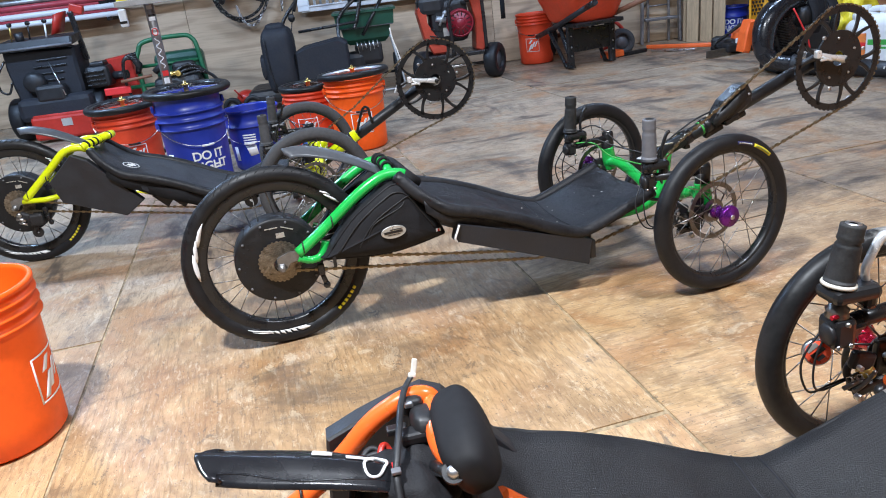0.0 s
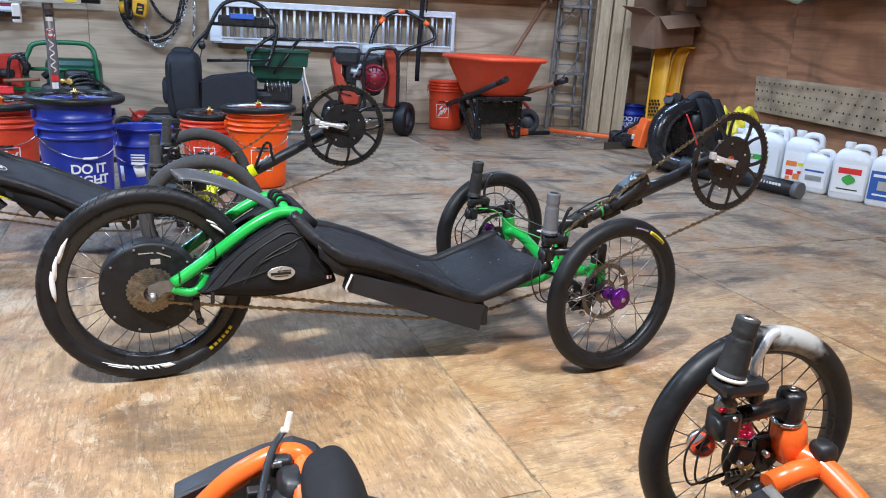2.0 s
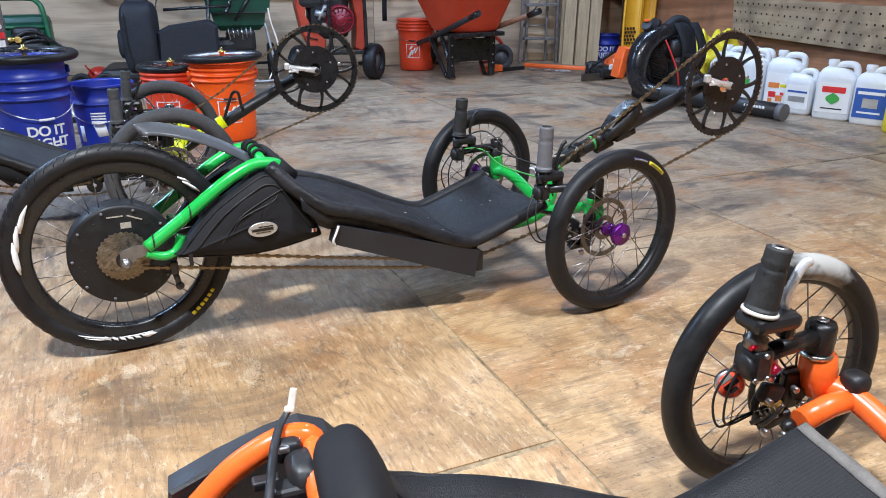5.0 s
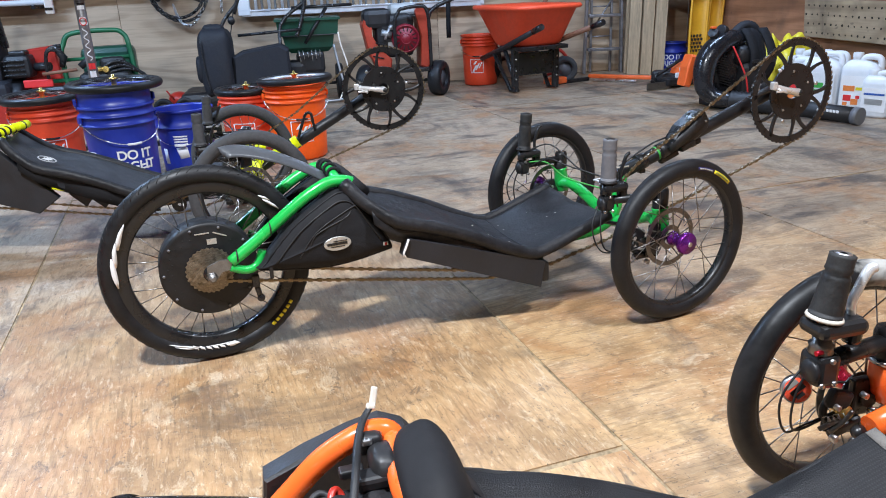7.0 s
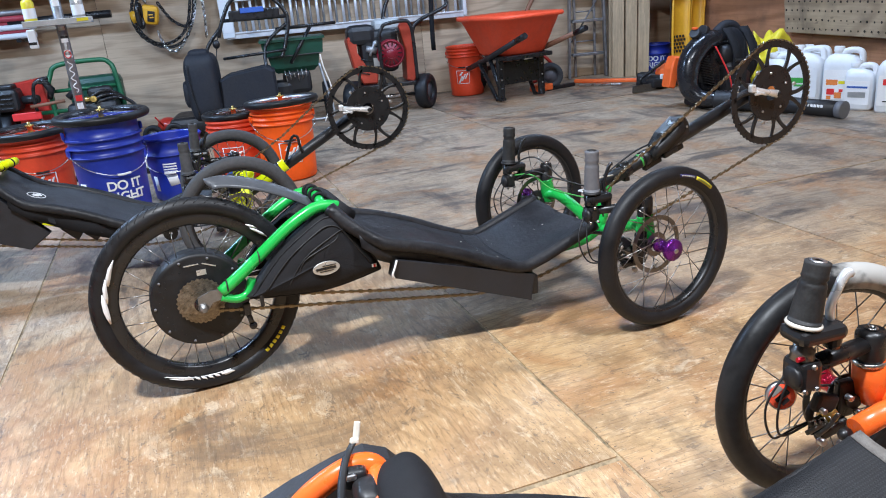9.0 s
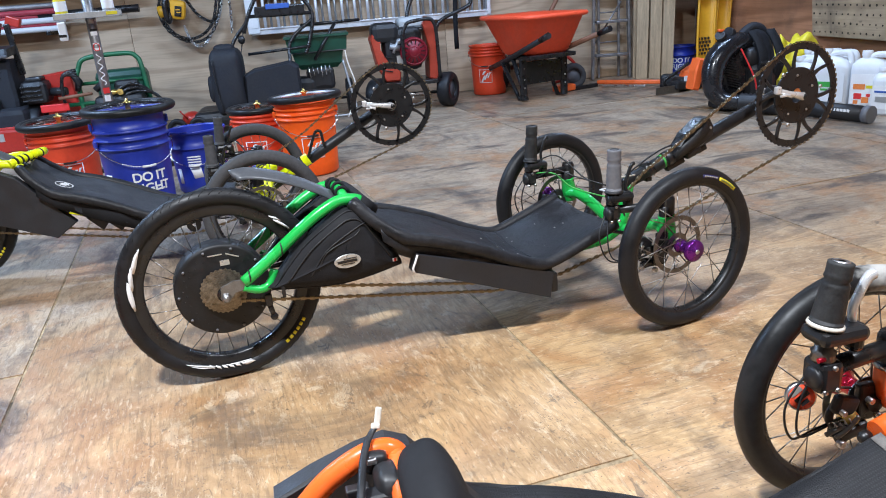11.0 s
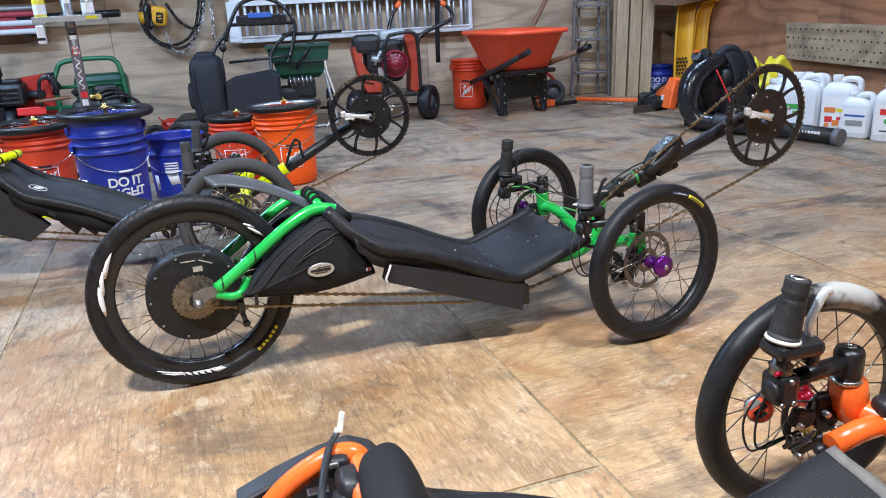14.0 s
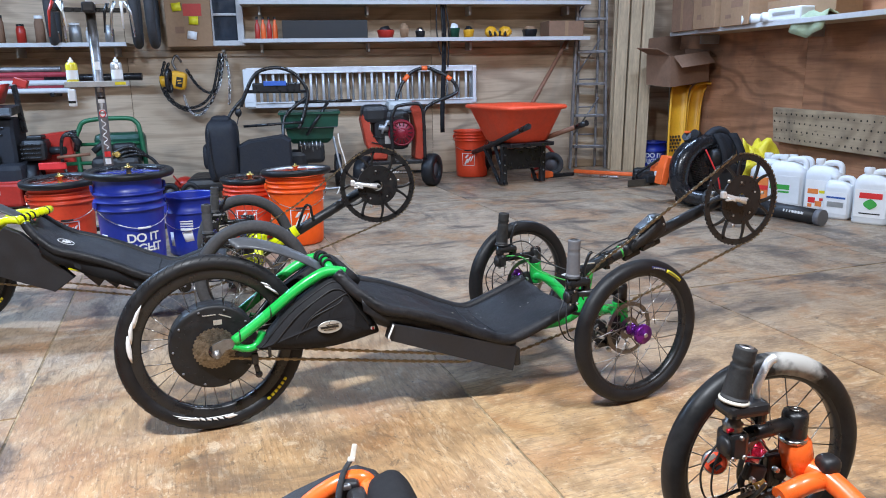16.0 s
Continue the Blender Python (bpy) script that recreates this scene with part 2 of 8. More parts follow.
    ln.new(hv.outputs[0], b.inputs["Base Color"])
    ln.new(rng(blot, 0.3, 0.7, rough - 0.13, rough + 0.12), b.inputs["Roughness"])
    bp = ns.new("ShaderNodeBump")
    bp.inputs["Strength"].default_value, bp.inputs["Distance"].default_value = 0.35, 0.002
    ln.new(fibre, bp.inputs["Height"])
    ln.new(bp.outputs[0], b.inputs["Normal"])
    return m


RUBBER = mat("rubber", (0.0095, 0.0095, 0.011), 0.5, vary=0.4, scale=25, bump=0.15, spec=0.35)
GLOSS_BLACK = mat("glossy_black_plastic", (0.013, 0.0135, 0.016), 0.22, vary=0.25, scale=16)
GRIP = mat("worn_grip_rubber", (0.013, 0.013, 0.0145), 0.6, vary=0.5, scale=40, alt=(0.03, 0.03, 0.03), bump=0.2)
FENDER = mat("blue_grey_plastic", (0.07, 0.075, 0.085), 0.38, vary=0.2)
RUBBER_GREY = mat("dusty_rubber", (0.05, 0.05, 0.053), 0.75, vary=0.4, scale=14, bump=0.15)
TYRE_DIRTY = mat("scuffed_rubber", (0.007, 0.007, 0.008), 0.45, vary=0.5, scale=14, alt=(0.02, 0.02, 0.021), spec=0.32, bump=0.12, bump_scale=70)
BLACK = mat("black_paint", (0.012, 0.012, 0.013), 0.32, vary=0.3, scale=30)
BLACK_MATT = mat("black_plastic", (0.013, 0.013, 0.0145), 0.5, vary=0.25, scale=22, bump=0.1)
GREY_PLASTIC = mat("grey_plastic", (0.13, 0.13, 0.14), 0.45, vary=0.2)
PAD = mat("black_neoprene", (0.008, 0.008, 0.0095), 0.7, vary=0.3, scale=20, bump=0.12, bump_scale=900, spec=0.3)
CHAR = mat("charcoal_board", (0.016, 0.016, 0.019), 0.55, vary=0.2, bump=0.12, bump_scale=300)
# black seat cloth with its grey sheen put into a lighter base colour
SEAT_CLOTH = mat("sheen_grey_seat_cloth", (0.026, 0.027, 0.031), 0.55, vary=0.3, scale=18, bump=0.3, bump_scale=300)
DARK_CLOTH = mat("blue_black_bag_cloth", (0.011, 0.012, 0.017), 0.75, vary=0.4, scale=9, bump=0.4, bump_scale=60)
FABRIC = mat("black_fabric", (0.012, 0.012, 0.014), 0.8, vary=0.35, scale=30, bump=0.25, bump_scale=420, spec=0.3)
MESH_CLOTH = mat("woven_mesh_cloth", (0.014, 0.014, 0.016), 0.6, vary=0.35, scale=12, bump=0.6, bump_scale=500)
VINYL = mat("worn_vinyl", (0.006, 0.006, 0.0072), 0.5, vary=0.6, scale=15, bump=0.55, bump_scale=70, alt=(0.026, 0.026, 0.03), spec=0.3)
HUB = mat("flat_black_hub_enamel", (0.009, 0.009, 0.01), 0.5, vary=0.3, scale=40, bump=0.05, spec=0.4)
BOOM = mat("satin_black_paint", (0.01, 0.01, 0.011), 0.42, vary=0.3)
STEEL = mat("steel", (0.55, 0.55, 0.56), 0.3, 1.0, vary=0.15)
SPOKE = mat("spoke_steel", (0.30, 0.29, 0.28), 0.35, 1.0)
DARK_STEEL = mat("dark_disc_steel", (0.2, 0.19, 0.18), 0.38, 0.95, vary=0.3, scale=90)
ALU = mat("aluminium", (0.62, 0.63, 0.64), 0.42, 0.9, vary=0.12)
POLISH = mat("polished_aluminium", (0.82, 0.82, 0.82), 0.3, 0.55, vary=0.08)
BAND = mat("taupe_webbing", (0.17, 0.155, 0.14), 0.8, vary=0.25, scale=40, bump=0.5, bump_scale=500)
CASSETTE = mat("oily_sprocket_steel", (0.23, 0.195, 0.15), 0.4, 0.8, vary=0.7, scale=110)
DROPOUT = mat("dull_cast_metal", (0.23, 0.225, 0.22), 0.45, 0.75, vary=0.3, scale=60)
CHAIN = mat("oily_chain", (0.26, 0.205, 0.13), 0.42, 0.9, vary=0.4, scale=60)
GREEN = mat("green_powder_coat", (0.012, 0.42, 0.07), 0.28, vary=0.08, coat=0.4)
YELLOW = mat("neon_yellow_paint", (0.70, 0.78, 0.005), 0.3, vary=0.06, coat=0.4)
ORANGE = mat("orange_powder_coat", (0.85, 0.13, 0.02), 0.28, vary=0.07, coat=0.4)
PURPLE = mat("purple_anodised", (0.16, 0.02, 0.24), 0.25, 0.75, vary=0.15)
RED_ANO = mat("red_anodised", (0.45, 0.01, 0.03), 0.25, 0.75, vary=0.15)
RED_PAINT = mat("red_paint", (0.42, 0.026, 0.016), 0.38, vary=0.2, scale=8)
BUCKET_ORANGE = mat("orange_bucket_plastic", (0.95, 0.115, 0.008), 0.42, vary=0.1, scale=9, spec=0.4)
BUCKET_RED = mat("red_orange_bucket_plastic", (0.75, 0.065, 0.02), 0.45, vary=0.12, scale=9)
BUCKET_BLUE = mat("blue_bucket_plastic", (0.012, 0.03, 0.30), 0.42, vary=0.14, scale=9)
WHITE = mat("white_print", (0.8, 0.8, 0.8), 0.5, vary=0.05)
WHITE_PL = mat("white_jug_plastic", (0.72, 0.74, 0.76), 0.4, vary=0.06, scale=7)
SILVER = mat("silver_print", (0.55, 0.55, 0.53), 0.35, 0.6, vary=0.1)
YELLOW_PL = mat("yellow_plastic", (0.74, 0.37, 0.02), 0.45, vary=0.12, scale=7)
YELLOW_BAG = mat("yellow_bag_film", (0.75, 0.62, 0.04), 0.4, vary=0.15, scale=14)
RED_PR = mat("red_print", (0.7, 0.03, 0.03), 0.5)
GREEN_PR = mat("green_print", (0.05, 0.35, 0.06), 0.5)
BLUE_PR = mat("blue_print", (0.03, 0.10, 0.38), 0.5)
ORANGE_PR = mat("orange_print", (0.75, 0.22, 0.05), 0.5)
DARK_GREEN = mat("dark_green_paint", (0.008, 0.06, 0.035), 0.42, vary=0.2)
MACHINE_GREEN = mat("green_machine_paint", (0.012, 0.115, 0.045), 0.4, vary=0.2)
BARROW = mat("orange_red_tray_plastic", (0.9, 0.1, 0.04), 0.42, vary=0.12, scale=6)
CARD = mat("cardboard", (0.30, 0.18, 0.10), 0.85, vary=0.15, scale=6, bump=0.15)
CARD_DARK = mat("brown_cardboard", (0.23, 0.13, 0.08), 0.85, vary=0.2, scale=6, bump=0.15)
LUMBER = mat("pale_lumber", (0.43, 0.32, 0.2), 0.7, vary=0.4, scale=5, stretch=(9, 9, 0.7), bump=0.2)
OLD_WOOD = mat("brown_tool_handle", (0.20, 0.09, 0.05), 0.6, vary=0.25, scale=7)
POLE = mat("scuffed_pole_metal", (0.26, 0.25, 0.25), 0.42, 0.7, vary=0.4, scale=30)
MAROON = mat("maroon_cover", (0.22, 0.008, 0.02), 0.42, vary=0.2)
SHROUD = mat("dull_red_shroud", (0.42, 0.045, 0.02), 0.5, vary=0.2)
TANK = mat("grey_white_tank", (0.42, 0.44, 0.44), 0.45, vary=0.1)
LADDER_ALU = mat("bright_ladder_aluminium", (0.72, 0.73, 0.75), 0.42, 0.35, vary=0.12)
RAW_ALU = mat("dull_aluminium", (0.42, 0.43, 0.44), 0.5, 0.8, vary=0.2)
SHELF_WHITE = mat("white_shelf_edge", (0.5, 0.5, 0.5), 0.55, vary=0.12)
PALE = mat("pale_ring_plastic", (0.62, 0.58, 0.5), 0.45)
BRASS = mat("brass", (0.65, 0.45, 0.14), 0.3, 0.95)
ORANGE_PL = mat("orange_machine_plastic", (0.85, 0.14, 0.03), 0.4, vary=0.1)
REFLECT = mat("orange_red_reflector", (0.85, 0.09, 0.04), 0.25, vary=0.15, scale=60)
NAVY = mat("navy_print", (0.02, 0.02, 0.09), 0.5)
DULL_GREEN = mat("dull_green_print", (0.25, 0.27, 0.05), 0.5)
YELLOW_MARK = mat("yellow_print", (0.75, 0.65, 0.02), 0.5)
PINK = mat("red_pipe_plastic", (0.42, 0.05, 0.07), 0.4, vary=0.2)


def weave(m, pitch, dark, pale):
    """Fine crossing ribs of a woven seat cloth."""
    ns, ln = m.node_tree.nodes, m.node_tree.links
    b = ns["Principled BSDF"]
    old = b.inputs["Base Color"].links[0].from_socket
    tc = ns.new("ShaderNodeTexCoord")
    total = None
    for axis in ("X", "Y"):
        w = ns.new("ShaderNodeTexWave")
        w.bands_direction = axis
        w.inputs["Scale"].default_value, w.inputs["Distortion"].default_value = 0.314 / pitch * (1.0 if axis == "X" else 0.6), 0.4
        ln.new(tc.outputs["Object"], w.inputs[0])
        if total is None:
            total = w.outputs["Fac"]
        else:
            o = ns.new("ShaderNodeMath")
            o.operation = "MULTIPLY"
            ln.new(total, o.inputs[0]), ln.new(w.outputs["Fac"], o.inputs[1])
            total = o.outputs[0]
    mr, mx = ns.new("ShaderNodeMapRange"), ns.new("ShaderNodeMix")
    mr.inputs[1].default_value, mr.inputs[2].default_value, mr.inputs[3].default_value, mr.inputs[4].default_value = 0.2, 0.8, dark, pale
    ln.new(total, mr.inputs[0])
    mx.data_type, mx.blend_type = "RGBA", "MULTIPLY"
    mx.inputs[0].default_value = 1.0
    ln.new(old, mx.inputs[6]), ln.new(mr.outputs[0], mx.inputs[7])
    ln.new(mx.outputs[2], b.inputs["Base Color"])


weave(MESH_CLOTH, 0.0032, 0.5, 1.5)


def dust_patch(m, at, size, colour):
    """A pale dusty scuff round one place of the thing."""
    ns, ln = m.node_tree.nodes, m.node_tree.links
    b = ns["Principled BSDF"]
    old = b.inputs["Base Color"].links[0].from_socket
    tc, dist, nz, ad, mr, mx = ns.new("ShaderNodeTexCoord"), ns.new("ShaderNodeVectorMath"), ns.new("ShaderNodeTexNoise"), ns.new("ShaderNodeMath"), ns.new("ShaderNodeMapRange"), ns.new("ShaderNodeMix")
    dist.operation = "DISTANCE"
    dist.inputs[1].default_value = at
    ln.new(tc.outputs["Object"], dist.inputs[0]), ln.new(tc.outputs["Object"], nz.inputs[0])
    nz.inputs["Scale"].default_value, nz.inputs["Detail"].default_value = 55, 7
    ad.operation = "MULTIPLY_ADD"
    ln.new(nz.outputs[0], ad.inputs[0])
    ad.inputs[1].default_value = size * 1.3
    ln.new(dist.outputs["Value"], ad.inputs[2])
    mr.inputs[1].default_value, mr.inputs[2].default_value, mr.inputs[3].default_value, mr.inputs[4].default_value = size * 1.15, size * 1.75, 0.85, 0.0
    ln.new(ad.outputs[0], mr.inputs[0])
    mx.data_type = "RGBA"
    ln.new(mr.outputs[0], mx.inputs[0]), ln.new(old, mx.inputs[6])
    mx.inputs[7].default_value = (*colour, 1)
    ln.new(mx.outputs[2], b.inputs["Base Color"])


dust_patch(TYRE_DIRTY, (0.05, 0.0, 0.186), 0.062, (0.48, 0.47, 0.44))


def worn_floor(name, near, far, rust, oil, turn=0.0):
    """Trodden plywood: swirling grain, brown blotches, pale scrapes, grey grime and oily spots."""
    m = bpy.data.materials.new(name)
    m.use_nodes = True
    nt = m.node_tree
    ns, ln = nt.nodes, nt.links
    b = ns["Principled BSDF"]
    tc, mp, oi = ns.new("ShaderNodeTexCoord"), ns.new("ShaderNodeMapping"), ns.new("ShaderNodeObjectInfo")
    ln.new(tc.outputs["Object"], mp.inputs[0])
    off = ns.new("ShaderNodeVectorMath")
    off.operation = "SCALE"
    off.inputs[0].default_value = (17.0, 9.0, 5.0)
    mp.inputs["Rotation"].default_value = (0, 0, turn)
    ln.new(oi.outputs["Random"], off.inputs["Scale"])
    ln.new(off.outputs[0], mp.inputs["Location"])

    def nz(scale, stretch=(1, 1, 1), detail=6.0, distort=0.0, rough=0.55):
        q, n = ns.new("ShaderNodeMapping"), ns.new("ShaderNodeTexNoise")
        q.inputs["Scale"].default_value = stretch
        ln.new(mp.outputs[0], q.inputs[0])
        ln.new(q.outputs[0], n.inputs[0])
        n.inputs["Scale"].default_value, n.inputs["Detail"].default_value = scale, detail
        n.inputs["Distortion"].default_value, n.inputs["Roughness"].default_value = distort, rough
        return n.outputs[0]

    def rng(v, lo_in, hi_in, lo, hi):
        r = ns.new("ShaderNodeMapRange")
        r.interpolation_type = "SMOOTHSTEP"
        for k, val in ((1, lo_in), (2, hi_in), (3, lo), (4, hi)):
            r.inputs[k].default_value = val
        ln.new(v, r.inputs[0])
        return r.outputs[0]

    def blend(f, x, y):
        o = ns.new("ShaderNodeMix")
        o.data_type = "RGBA"
        ln.new(f, o.inputs[0])
        for k, v in ((6, x), (7, y)):
            if isinstance(v, tuple):
                o.inputs[k].default_value = (*v, 1)
            else:
                ln.new(v, o.inputs[k])
        return o.outputs[2]

    def mul(x, y):
        o = ns.new("ShaderNodeMath")
        o.operation = "MULTIPLY"
        ln.new(x, o.inputs[0])
        if isinstance(y, float):
            o.inputs[1].default_value = y
        else:
            ln.new(y, o.inputs[1])
        return o.outputs[0]

    def sine(v, k):
        o = ns.new("ShaderNodeMath")
        o.operation = "SINE"
        ln.new(mul(v, k), o.inputs[0])
        return o.outputs[0]

    # traffic dirt and painted light falloff: the back is coloured greyer than the front
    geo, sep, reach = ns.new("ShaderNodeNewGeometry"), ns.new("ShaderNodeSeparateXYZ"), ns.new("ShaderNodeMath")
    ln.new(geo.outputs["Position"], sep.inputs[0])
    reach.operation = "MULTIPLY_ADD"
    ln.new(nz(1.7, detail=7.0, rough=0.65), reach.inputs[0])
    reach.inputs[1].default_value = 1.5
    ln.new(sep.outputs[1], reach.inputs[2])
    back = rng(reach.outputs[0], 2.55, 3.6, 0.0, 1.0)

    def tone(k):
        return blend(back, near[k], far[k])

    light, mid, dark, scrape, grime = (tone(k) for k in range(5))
    field = nz(1.05, (0.5, 1.35, 1), 4.5, 1.3, 0.5)
    rings = rng(sine(field, 150.0), 0.25, 0.95, 0.0, 1.0)
    fibre = nz(120, (0.14, 1.5, 1), 5.0, 0.2, 0.7)
    show = rng(nz(2.3, (0.7, 1.2, 1), 5.0), 0.38, 0.62, 0.1, 1.0)
    big, mid_n = nz(1.6, detail=7.0, rough=0.65), nz(5.5, (0.85, 1.15, 1), 10.0, 0.35, 0.72)
    c = blend(rng(big, 0.35, 0.65, 0.0, 1.0), light, mid)
    c = blend(rng(mid_n, 0.46, 0.66, 0.0, 0.62), c, dark)
    c = blend(mul(mul(rings, show), 0.5), c, dark)
    c = blend(rng(nz(3.1, detail=9.0, distort=0.6, rough=0.7), 0.48, 0.62, 0.0, 0.6), c, rust)
    c = blend(rng(fibre, 0.5, 0.64, 0.0, 0.55), c, dark)
    c = blend(rng(nz(95, (0.35, 1.3, 1), 6.0, 0.5, 0.75), 0.54, 0.66, 0.0, 0.5), c, scrape)
    scr = mul(rng(nz(16, (0.6, 1.3, 1), 12.0, 0.8, 0.8), 0.535, 0.6, 0.0, 0.55), rng(nz(1.9, detail=3.0), 0.4, 0.6, 0.05, 1.0))
    c = blend(scr, c, scrape)
    c = blend(mul(rng(nz(2.2, (1.5, 0.7, 1), 9.0, 0.5, 0.7), 0.5, 0.66, 0.0, 1.0), oil), c, grime)
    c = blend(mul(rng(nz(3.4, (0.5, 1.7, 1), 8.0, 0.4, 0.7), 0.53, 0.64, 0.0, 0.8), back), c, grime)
    c = blend(rng(nz(26, (0.6, 1.1, 1), 8.0, 0.6, 0.75), 0.58, 0.65, 0.0, 0.65), c, grime)
    c = blend(rng(nz(190, detail=2.0), 0.66, 0.71, 0.0, 0.85), c, grime)
    hv = ns.new("ShaderNodeHueSaturation")
    ln.new(c, hv.inputs["Color"])
    ln.new(rng(oi.outputs["Random"], 0, 1, 0.94, 1.05), hv.inputs["Value"])
    ln.new(hv.outputs[0], b.inputs["Base Color"])
    ln.new(rng(mid_n, 0.3, 0.7, 0.32, 0.6), b.inputs["Roughness"])
    bp = ns.new("ShaderNodeBump")
    bp.inputs["Strength"].default_value, bp.inputs["Distance"].default_value = 0.4, 0.002
    ln.new(fibre, bp.inputs["Height"])
    ln.new(bp.outputs[0], b.inputs["Normal"])
    return m


# far tones hold both grime and the dimmer light at the back
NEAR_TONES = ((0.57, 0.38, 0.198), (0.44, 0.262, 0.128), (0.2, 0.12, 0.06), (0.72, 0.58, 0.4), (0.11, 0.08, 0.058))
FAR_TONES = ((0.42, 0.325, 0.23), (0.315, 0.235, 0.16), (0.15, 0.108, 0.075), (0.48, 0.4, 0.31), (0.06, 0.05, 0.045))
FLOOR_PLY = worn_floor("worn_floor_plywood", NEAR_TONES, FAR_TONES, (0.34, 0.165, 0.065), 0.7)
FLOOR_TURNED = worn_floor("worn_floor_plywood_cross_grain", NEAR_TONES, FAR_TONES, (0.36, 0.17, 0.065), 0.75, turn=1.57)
WALL_PLY = ply("wall_plywood", (0.56, 0.415, 0.28), (0.32, 0.218, 0.138), per_object=0.06, rough=0.6, grain=3.6)
WALL_RED = ply("reddish_wall_plywood", (0.48, 0.235, 0.125), (0.2, 0.088, 0.045), stain=0.35, per_object=0.08, rough=0.55, grain=3.0)
# for the walls out of view: dark so that little light bounces back
WALL_DARK = ply("unseen_wall_dark_plywood", (0.15, 0.11, 0.08), (0.08, 0.058, 0.04), per_object=0.06, rough=0.65, grain=3.0)
PEG = ply("drilled_board", (0.42, 0.32, 0.21), (0.24, 0.175, 0.11), stain=0.6, rough=0.75)
GAP = mat("dark_joint", (0.03, 0.022, 0.016), 0.9)
JOINT = mat("dusty_floor_joint", (0.08, 0.052, 0.026), 0.9, vary=0.8, scale=15, alt=(0.6, 0.45, 0.27))
# ceiling out of view, its colour lowered to weaken bounce into the shadows
CEIL = mat("unseen_dark_ceiling", (0.1, 0.085, 0.07), 0.8, vary=0.15, scale=3)


# ---- the room ----
X0, X1, Y0, Y1, H = -3.2, 3.72, -2.2, 6.66, 3.1


def panel_wall(name, label, origin, ux, length, height, thick, material, width):
    """A wall of plywood sheets: a dark backing and one board a sheet, with open joints."""
    ux = Vector(ux)
    nrm = Vector((-ux.y, ux.x, 0))
    rot = Matrix(((ux.x, nrm.x, 0, 0), (ux.y, nrm.y, 0, 0), (0, 0, 1, 0), (0, 0, 0, 1)))
    at = Matrix.Translation(origin) @ rot
    w = part(name, M().box((length / 2, thick / 2 + 0.012, height / 2), (length, thick, height)), GAP, None, at=at)
    tagged(w, label, "wall", kind="structure")
    return w


def sheets(w, length, height, material, width, rows, seed):
    rnd = random.Random(seed)
    x, k = -rnd.uniform(0.1, 0.6), 0
    while x < length:
        a, b = max(x, 0.0), min(x + width, length)
        if b - a > 0.05:
            for z0, z1 in rows:
                part("plywood_sheet", M().box((0, 0.006, 0), (b - a - 0.003, 0.012, z1 - z0 - 0.005), 0.0015), material, w, at=pose((a + b) / 2, 0, (z0 + z1) / 2))
        x += width


wall_back = panel_wall("wall_back", "back wall of bare plywood sheets", (X0, Y1, 0), (1, 0, 0), X1 - X0, H, 0.1, WALL_PLY, 2.44)
wall_right = panel_wall("wall_right", "side wall of reddish brown stained plywood", (X1, Y1, 0), (0, -1, 0), Y1 - Y0, H, 0.1, WALL_RED, 2.44)
# left and front walls are never seen; dark boards deepen the shadows
wall_left = panel_wall("wall_left", "unseen side wall, kept dark to limit bounced light", (X0, Y0, 0), (0, 1, 0), Y1 - Y0, H, 0.1, WALL_DARK, 2.44)
wall_front = panel_wall("wall_front", "unseen end wall, kept dark to limit bounced light", (X1, Y0, 0), (-1, 0, 0), X1 - X0, H, 0.1, WALL_DARK, 2.44)
ceiling = part("ceiling", M().box(((X0 + X1) / 2, (Y0 + Y1) / 2, H + 0.05), (X1 - X0 + 0.3, Y1 - Y0 + 0.3, 0.1)), CEIL)
tagged(ceiling, "unseen plain ceiling, dark to limit bounced light", "ceiling", kind="structure")
floor = part("floor", M().box(((X0 + X1) / 2, (Y0 + Y1) / 2, -0.049), (X1 - X0 + 0.3, Y1 - Y0 + 0.3, 0.0925)), JOINT)
tagged(floor, "worn and stained plywood sheet floor", "floor", kind="structure")


# ---- recumbent trikes ----
def mesh_text(body, size, depth=0.0008):
    cu = bpy.data.curves.new("lettering", "FONT")
    cu.body, cu.size, cu.extrude, cu.align_x, cu.align_y, cu.offset = body, size, depth, "CENTER", "CENTER", size * 0.022
    tmp = bpy.data.objects.new("lettering", cu)
    me = bpy.data.meshes.new_from_object(tmp)
    bpy.data.objects.remove(tmp)
    return me


def tyre_mesh(R, r, knobs=0):
    m = M()
    prof = [(R - r - r * math.cos(radians(q)), r * math.sin(radians(q))) for q in range(30, 331, 20)]
    m.lathe(prof, 72, SIDE)
    for k in range(knobs):
        a = 2 * math.pi * k / knobs
        for s, off in ((-1, 0.0), (1, 0.5)):
            t = a + off * 2 * math.pi / knobs
            pts = []
            for d, h in ((0.0, 0.15), (0.035, 0.5), (0.075, 0.85)):
                q = radians(180 + s * 70 * h)
                rr = R - r - (r + 0.0001) * math.cos(q)
                hh = (r + 0.0001) * math.sin(q)
                pts.append(Vector((rr * math.cos(t + d), -hh, rr * math.sin(t + d))))
            m.tube(pts, 0.0009, 4)
    return m


def ring_patch(r0, r1, a0, a1, y, jag=0.0, n=18, seed=1):
    """A thin curved print on a wheel's side; jag frays its edges."""
    rnd = random.Random(seed)
    rows = [[], []]
    for i in range(n + 1):
        a = radians(a0 + (a1 - a0) * i / n)
        j0, j1 = rnd.uniform(0, jag), rnd.uniform(0, jag)
        for row, rr in ((0, r0 + j0), (1, r1 - j1)):
            rows[row].append((rr * math.cos(a), y, rr * math.sin(a)))
    return M().sheet(rows, 0.0012)


